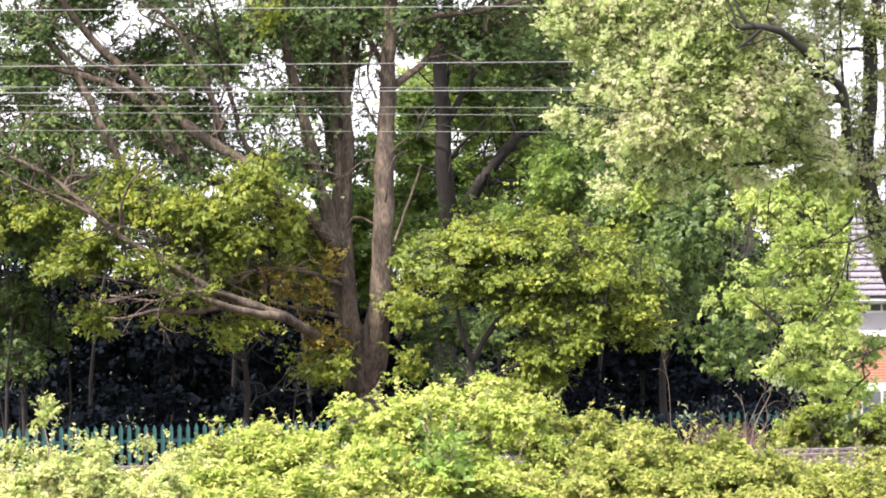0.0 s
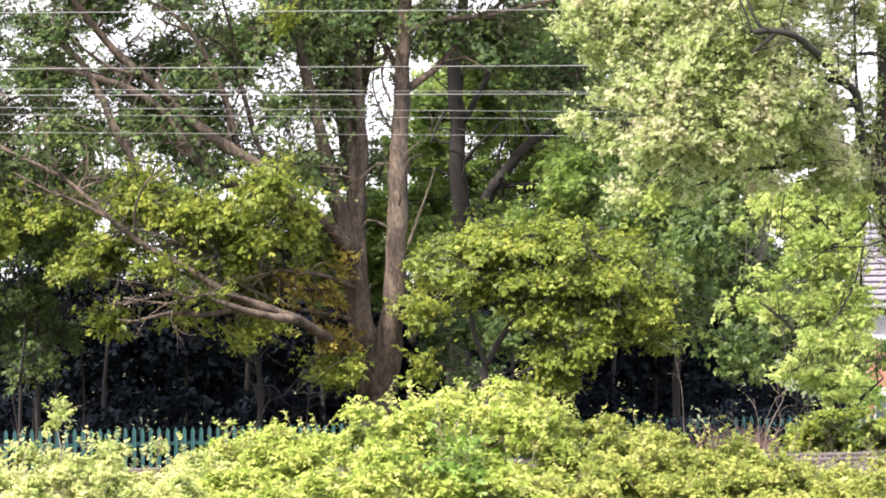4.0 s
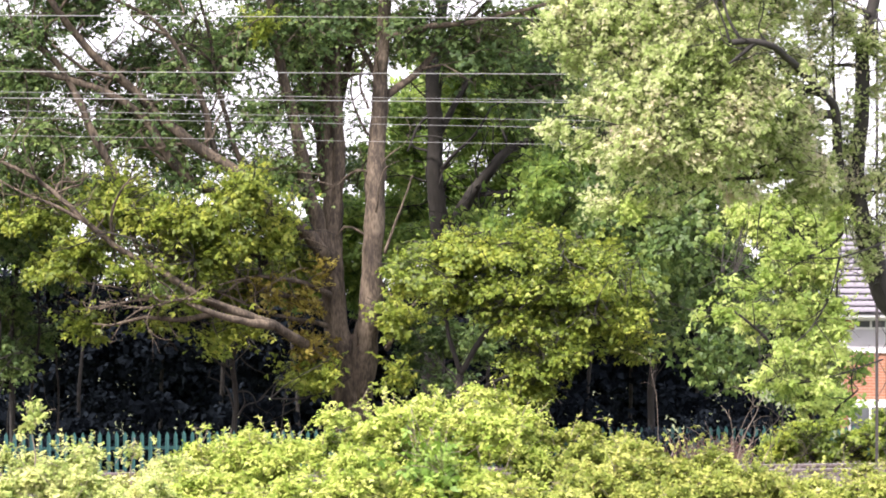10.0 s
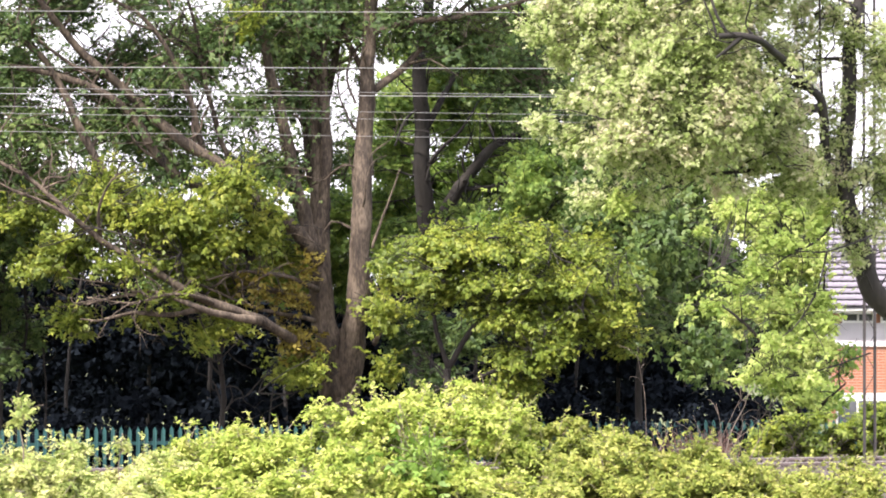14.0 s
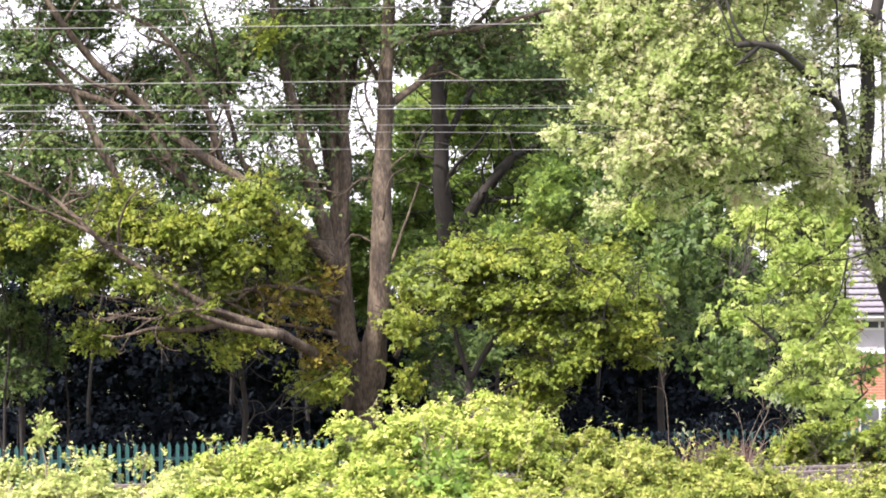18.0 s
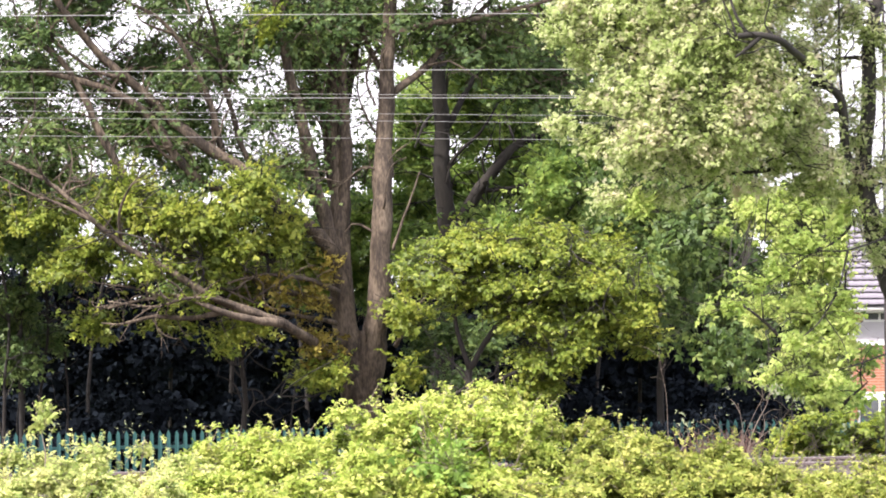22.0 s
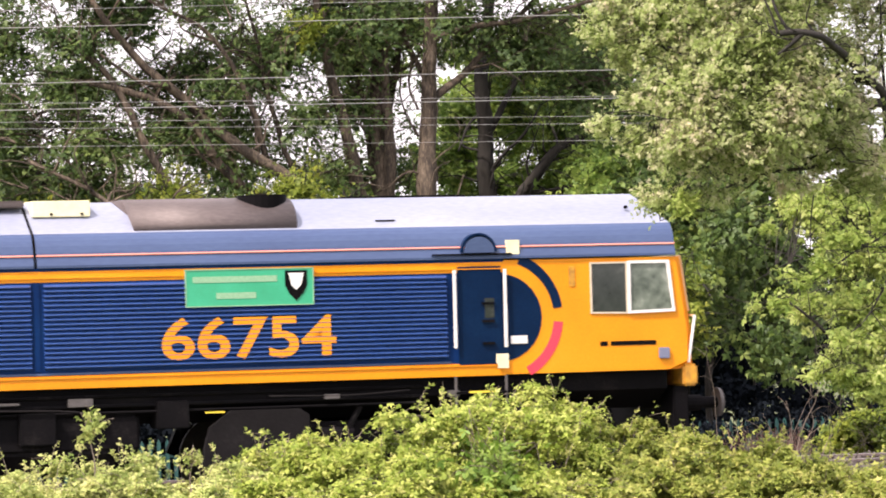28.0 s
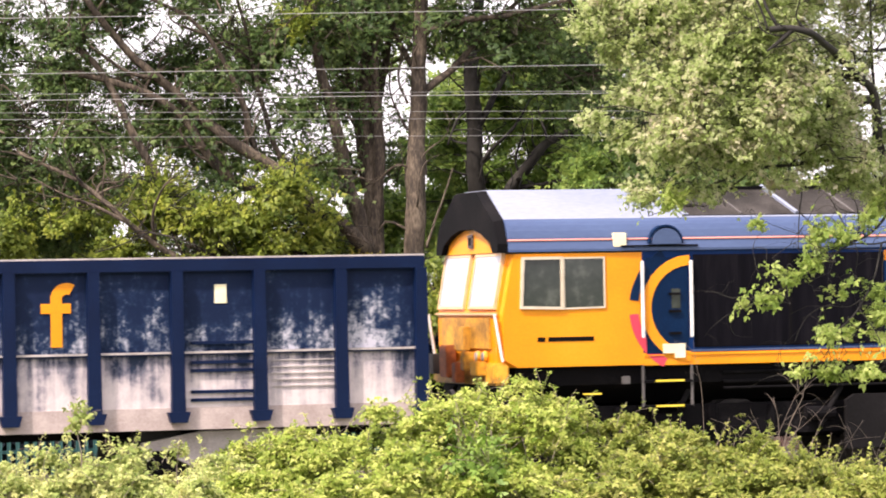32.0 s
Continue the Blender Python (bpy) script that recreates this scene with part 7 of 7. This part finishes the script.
    for z, r in ((1.3, 0.025), (1.22, 0.018), (1.42, 0.02)):
        part("pipe", rod(bmesh.new(), (-6.5, 0.1, z), (6.6, 0.1, z), r, r, 8), GREY_DIRT, ob)
    for x in (3.8, -3.5, -8.42):
        part("tread_edge", boxed(x, x + 0.24, 0.02, 0.05, 1.175, 1.195), YELLOW, ob)
    for x0, x1, z0, z1, mat in ((-2.36, -2.2, 1.38, 1.44, SLEEPER), (-2.33, -2.2, 1.05, 1.07, STEEL), (-2.8, -2.72, 1.38, 1.46, STEEL), (-2.98, -2.9, 1.12, 1.19, STEEL), (-2.5, -2.44, 1.14, 1.22, STEEL), (-4.16, -4.06, 1.37, 1.39, CORAL),
                                (5.3, 5.5, 1.3, 1.36, STEEL), (0.9, 1.5, 1.34, 1.37, STEEL), (-1.5, -0.4, 1.36, 1.44, GREY_DIRT), (2.1, 2.4, 1.3, 1.4, STEEL), (-7.9, -7.8, 1.3, 1.4, STEEL), (6.9, 7.05, 1.28, 1.36, STEEL)):
        part("fitting", boxed(x0, x1, -0.01, 0.06, z0, z1, bevel=0.008), mat, ob)
    for pts, r in (([(-4.3, 0.0, 1.38), (-3.6, 0.0, 1.43), (-2.9, 0.0, 1.45), (-2.75, 0.0, 1.4)], 0.012), ([(-2.5, 0.0, 0.95), (-1.9, 0.0, 1.0), (-1.3, 0.0, 1.12), (-1.0, 0.0, 1.2)], 0.016),
                   ([(-3.6, 0.0, 1.28), (-3.0, 0.0, 1.27), (-2.6, 0.0, 1.27)], 0.01), ([(0.2, 0.0, 1.3), (1.2, 0.0, 1.28), (2.2, 0.0, 1.24), (2.6, 0.0, 1.1)], 0.014), ([(4.6, 0.0, 1.36), (5.6, 0.0, 1.34), (6.4, 0.0, 1.38)], 0.012)):
        v, f = [], []
        tube(v, f, smooth_path(pts, 4), r, r, 6, 0)
        part("hose", mesh_from("hose", v, f, DUSTY, True), DUSTY, ob)
    for a, b, dz in ((5.1, 3.76, 0.0), (-4.85, -3.45, -0.1)):
        s = 1 if b > a else -1
        cover = [(a, 0.5 + dz), (a, 1.12 + dz), (a + 0.12 * s, 1.2 + dz), (b - 0.35 * s, 1.2 + dz), (b - 0.08 * s, 1.0 + dz), (b, 0.72 + dz), (b, 0.5 + dz)]
        part("bogie_guard", prism(bmesh.new(), cover, -0.02, 0.06), DUSTY, ob, "dusty grey guard plate beside the wheels")
    sb = part("sand_box", boxed(-9.35, -8.88, 0.02, 0.3, 0.6, 1.18, bevel=0.02), DUSTY, ob, "dark grey sand box below the cab")
    part("filler_cap", rod(bmesh.new(), (-9.12, 0.0, 1.08), (-9.12, 0.022, 1.08), 0.05, 0.05, 12), BLACK, sb)
    # bogies
    for c in (6.55, -6.2):
        bg = part("bogie", boxed(c - 1.9, c + 1.9, 0.6, 2.04, 0.55, 0.95, bevel=0.03), BLACK, ob, "black three-axle bogie")
        for y in (0.22, 2.3):
            out = [(c - 2.75, 0.62), (c - 2.6, 0.95), (c - 2.0, 1.02), (c + 2.0, 1.02), (c + 2.6, 0.95), (c + 2.75, 0.62), (c + 2.3, 0.42), (c + 1.6, 0.62), (c + 0.6, 0.62), (c, 0.42), (c - 0.6, 0.62), (c - 1.6, 0.62), (c - 2.3, 0.42)]
            part("side_frame", prism(bmesh.new(), out, y, y + 0.12), GREY_DIRT, bg)
            for dx in (-2.1, 0, 2.1):
                part("axle_box", boxed(c + dx - 0.2, c + dx + 0.2, y - 0.08, y + 0.14, 0.36, 0.72, bevel=0.03), BLACK, bg)
                for sx in (-0.42, 0.42):
                    part("coil_spring", rod(bmesh.new(), (c + dx + sx, y + 0.02, 0.66), (c + dx + sx, y + 0.02, 1.0), 0.08, 0.08, 10), BLACK, bg)
            for dx in (-1.05, 1.05):
                part("damper", rod(bmesh.new(), (c + dx, y - 0.06, 0.7), (c + dx + 0.3, y - 0.06, 1.2), 0.04, 0.04, 8), DUSTY, bg)
                part("brake_cylinder", rod(bmesh.new(), (c + dx - 0.2, y - 0.04, 0.86), (c + dx + 0.2, y - 0.04, 0.86), 0.09, 0.09, 12), GREY_DIRT, bg)
        for dx in (-2.1, 0, 2.1):
            TURNING.append((wheelset(bg, c + dx, 1.32, 0.533), 0.533))
    return ob


def worn_panel(name, stops, streak, scale, worn=(1.85, 2.6)):
    """Blue wagon paint scraped and chalked: pale scuffs over dark paint, with runs of dirt."""
    m, n, l, b = nodes_of(name)
    co, mp = n.new("ShaderNodeTexCoord"), n.new("ShaderNodeMapping")
    mp.inputs["Scale"].default_value = (1, 1, 0.1)
    t1, t2, t3 = n.new("ShaderNodeTexNoise"), n.new("ShaderNodeTexNoise"), n.new("ShaderNodeTexNoise")
    t1.inputs["Scale"].default_value, t1.inputs["Detail"].default_value, t1.inputs["Roughness"].default_value = scale, 10, 0.75
    t2.inputs["Scale"].default_value, t2.inputs["Detail"].default_value = 11, 5
    t3.inputs["Scale"].default_value, t3.inputs["Detail"].default_value = 0.9, 2
    l.new(co.outputs["Object"], mp.inputs[0]), l.new(mp.outputs[0], t2.inputs[0])
    l.new(co.outputs["Object"], t1.inputs[0]), l.new(co.outputs["Object"], t3.inputs[0])
    mix, mix2 = n.new("ShaderNodeMix"), n.new("ShaderNodeMix")
    mix.inputs[0].default_value, mix2.inputs[0].default_value = streak, 0.35
    l.new(t1.outputs[0], mix.inputs[2]), l.new(t2.outputs[0], mix.inputs[3])
    l.new(mix.outputs[0], mix2.inputs[2]), l.new(t3.outputs[0], mix2.inputs[3])
    sep, slope, add = n.new("ShaderNodeSeparateXYZ"), n.new("ShaderNodeMapRange"), n.new("ShaderNodeMath")
    slope.inputs[1].default_value, slope.inputs[2].default_value = worn
    slope.inputs[3].default_value, slope.inputs[4].default_value = 0.05, -0.075
    l.new(co.outputs["Object"], sep.inputs[0]), l.new(sep.outputs[2], slope.inputs[0])
    l.new(mix2.outputs[0], add.inputs[0]), l.new(slope.outputs[0], add.inputs[1])
    r = ramp(n, stops)
    l.new(add.outputs[0], r.inputs[0])
    l.new(r.outputs[0], b.inputs["Base Color"])
    b.inputs["Roughness"].default_value, b.inputs["Specular IOR Level"].default_value = 0.6, 0.15
    bp = n.new("ShaderNodeBump")
    bp.inputs["Strength"].default_value, bp.inputs["Distance"].default_value = 0.4, 0.03
    l.new(t1.outputs[0], bp.inputs["Height"]), l.new(bp.outputs[0], b.inputs["Normal"])
    return m


WAGON_BLUE = surface("wagon_blue_paint", [(0.3, (0.001, 0.006, 0.028)), (0.6, (0.002, 0.01, 0.042)), (0.8, (0.006, 0.017, 0.058))], 0.5, 0, 2, 30, 0.05, spec=0.15)
PANEL_UP = worn_panel("scuffed_blue_panel", [(0.45, (0.004, 0.012, 0.042)), (0.505, (0.011, 0.026, 0.07)), (0.545, (0.13, 0.15, 0.2)), (0.6, (0.5, 0.49, 0.56))], 0.3, 8.5)
PANEL_LOW = worn_panel("chalky_scraped_panel", [(0.39, (0.016, 0.026, 0.055)), (0.44, (0.19, 0.18, 0.22)), (0.485, (0.43, 0.38, 0.4)), (0.57, (0.64, 0.56, 0.56))], 0.45, 3.0, (1.2, 1.9))
PALE_PINK = surface("pale_pink_dust", [(0.3, (0.3, 0.235, 0.22)), (0.6, (0.47, 0.39, 0.37)), (0.8, (0.58, 0.5, 0.47))], 0.85, 0, 3, 30, 0.2)
PALE_DIRT_HIGHLIGHT = surface("pale_dust_and_highlight", [(0.3, (0.25, 0.22, 0.21)), (0.6, (0.5, 0.45, 0.44)), (0.8, (0.68, 0.62, 0.61))], 0.85, 0, 3, 30, 0.2)


def box_wagon():
    """An open box wagon, 13.6 m long; x = 0 at its leading end."""
    ob = thing("box_wagon", "dark blue ribbed open box wagon with chalky scraped lower panels", "wagon")
    L = 13.6
    w0, w1 = 0.05, 2.6
    for y0, y1 in ((w0, w0 + 0.05), (w1 - 0.05, w1)):
        near = y0 < 1
        part("upper_side", boxed(-L, 0, y0, y1, 1.83, 2.9), PANEL_UP, ob, "dark blue panel scuffed pale")
        part("lower_side", boxed(-L, 0, y0 - 0.01, y1 - 0.01, 1.15, 1.8), PANEL_LOW, ob, "chalky pink-grey scraped panel")
        part("ledge", boxed(-L, 0, y0 - 0.05, y1, 1.79, 1.835), WAGON_BLUE, ob)
        part("top_rail", boxed(-L, 0, y0 - 0.08, y1 + 0.02, 2.81, 2.97, bevel=0.012), WAGON_BLUE, ob)
        # pale strips: dust, and the edge highlight painted in as colour
        part("rim", boxed(-L, 0, y0 - 0.06, y1, 2.97, 2.992), PALE_DIRT_HIGHLIGHT, ob, "pale rim with dust and a painted edge highlight")
        part("dust_highlight_strip", boxed(-L, 0, y0 - 0.056, y0 - 0.05, 1.81, 1.837), PALE_DIRT_HIGHLIGHT, ob)
        part("bottom_rail", boxed(-L, 0, y0 - 0.02, y1, 0.88, 1.15), PALE_PINK, ob)
        for i in range(14):
            x = -0.06 - i * 1.037
            rib = bmesh.new()
            yo = y0 - 0.12 if near else y1 + 0.12
            prism(rib, [(x - 0.085, 1.1), (x + 0.085, 1.1), (x + 0.07, 2.82), (x - 0.07, 2.82)], min(yo, y0), max(yo, y1))
            r = part("rib", rib, WAGON_BLUE, ob)
            part("rib_foot", prism(bmesh.new(), [(x - 0.14, 1.1), (x + 0.14, 1.1), (x + 0.1, 0.97), (x - 0.1, 0.97)], min(yo, y0) - 0.02, max(yo, y1)), WAGON_BLUE, r)
    for x0, x1 in ((-0.05, 0.0), (-L, -L + 0.05)):
        part("end_wall", boxed(x0, x1, w0 + 0.05, w1 - 0.05, 1.0, 2.93), WAGON_BLUE, ob)
    part("floor", boxed(-L + 0.05, -0.05, w0 + 0.05, w1 - 0.05, 1.1, 1.18), GREY_DIRT, ob)
    # bays with pressed ribs
    for x0, zs in ((-3.0, (1.68, 1.58, 1.92, 1.32, 1.22)),):
        for z in zs:
            part("pressed_rib", boxed(x0 - 0.0, x0 + 0.86, w0 - 0.045, w0, z, z + 0.04), WAGON_BLUE, ob)
    for z in (1.7, 1.62, 1.54, 1.46, 1.38):
        part("pressed_rib", boxed(-1.98, -1.13, w0 - 0.025, w0, z, z + 0.015), PALE_DIRT_HIGHLIGHT, ob)
    part("warning_label", boxed(-2.68, -2.53, w0 - 0.008, w0, 2.42, 2.65), CREAM, ob)
    bm = bmesh.new()
    box(bm, -4.72, -4.58, w0 - 0.012, w0 - 0.002, 1.92, 2.5)
    box(bm, -4.84, -4.47, w0 - 0.013, w0 - 0.003, 2.33, 2.45)
    part("livery_shape", bm, ORANGE, ob, "orange painted bar")
    part("livery_shape", arc_plate(-4.52, 2.5, 0.06, 0.2, 60, 180, w0 - 0.003, 10, 0.008), ORANGE, ob, "orange painted hook")
    part("centre_sill", boxed(-L + 0.2, -0.2, 1.0, 1.64, 0.75, 1.02), GREY_DIRT, ob)
    for x, d in ((0.0, 1), (-L, -1)):
        part("headstock", boxed(x - 0.2 * d, x - 0.02 * d, 0.1, 2.54, 0.85, 1.15, bevel=0.01), BLACK, ob)
        for y in (0.46, 2.18):
            buffer(ob, x - 0.04 * d, y, 1.0, d, PALE_DIRT_HIGHLIGHT)
    for c in (-2.3, -11.3):
        bg = part("bogie", boxed(c - 0.25, c + 0.25, 0.4, 2.24, 0.5, 0.8, bevel=0.03), PALE_DIRT_HIGHLIGHT, ob, "pale dusty two-axle bogie")
        for y in (0.3, 2.22):
            out = [(c - 1.35, 0.5), (c - 1.25, 0.72), (c - 0.5, 0.85), (c + 0.5, 0.85), (c + 1.25, 0.72), (c + 1.35, 0.5), (c + 0.8, 0.5), (c + 0.4, 0.3), (c - 0.4, 0.3), (c - 0.8, 0.5)]
            part("side_frame", prism(bmesh.new(), out, y, y + 0.12), PALE_DIRT_HIGHLIGHT, bg)
            for dx in (-1.0, 1.0):
                part("axle_box", boxed(c + dx - 0.16, c + dx + 0.16, y - 0.07, y + 0.14, 0.33, 0.62, bevel=0.03), BLACK, bg)
            for dx in (-0.2, 0, 0.2):
                part("coil_spring", rod(bmesh.new(), (c + dx, y - 0.03, 0.34), (c + dx, y - 0.03, 0.62), 0.07, 0.07, 10), BLACK, bg)
        for dx in (-1.0, 1.0):
            TURNING.append((wheelset(bg, c + dx, 1.32, 0.46), 0.46))
    return ob


engine = locomotive()
wagon = box_wagon()


# ---- what moves ----
SPEED, MIDDLE = 4.32, -0.96  # metres a second; where the engine's middle is along the line at 29.5 s


def motions():
    def along(x):
        return [(t, LINE @ Matrix.Translation((x + SPEED * (t - 29.5), -1.32, 0))) for t in (0.0, 8.0, 16.0, 24.0, 32.0)]

    walk(engine, along(MIDDLE))
    walk(wagon, along(MIDDLE - 10.5))
    for w, r in TURNING:
        home = w.location.copy()
        step = radians(80) * r / SPEED
        times = [i * step for i in range(int(32.0 / step) + 1)] + [32.0]
        times = sorted({round(t * FPS) / FPS for t in times})
        walk(w, [(t, Matrix.Translation(home) @ Matrix.Rotation(SPEED * t / r, 4, "Y")) for t in times])


motions()
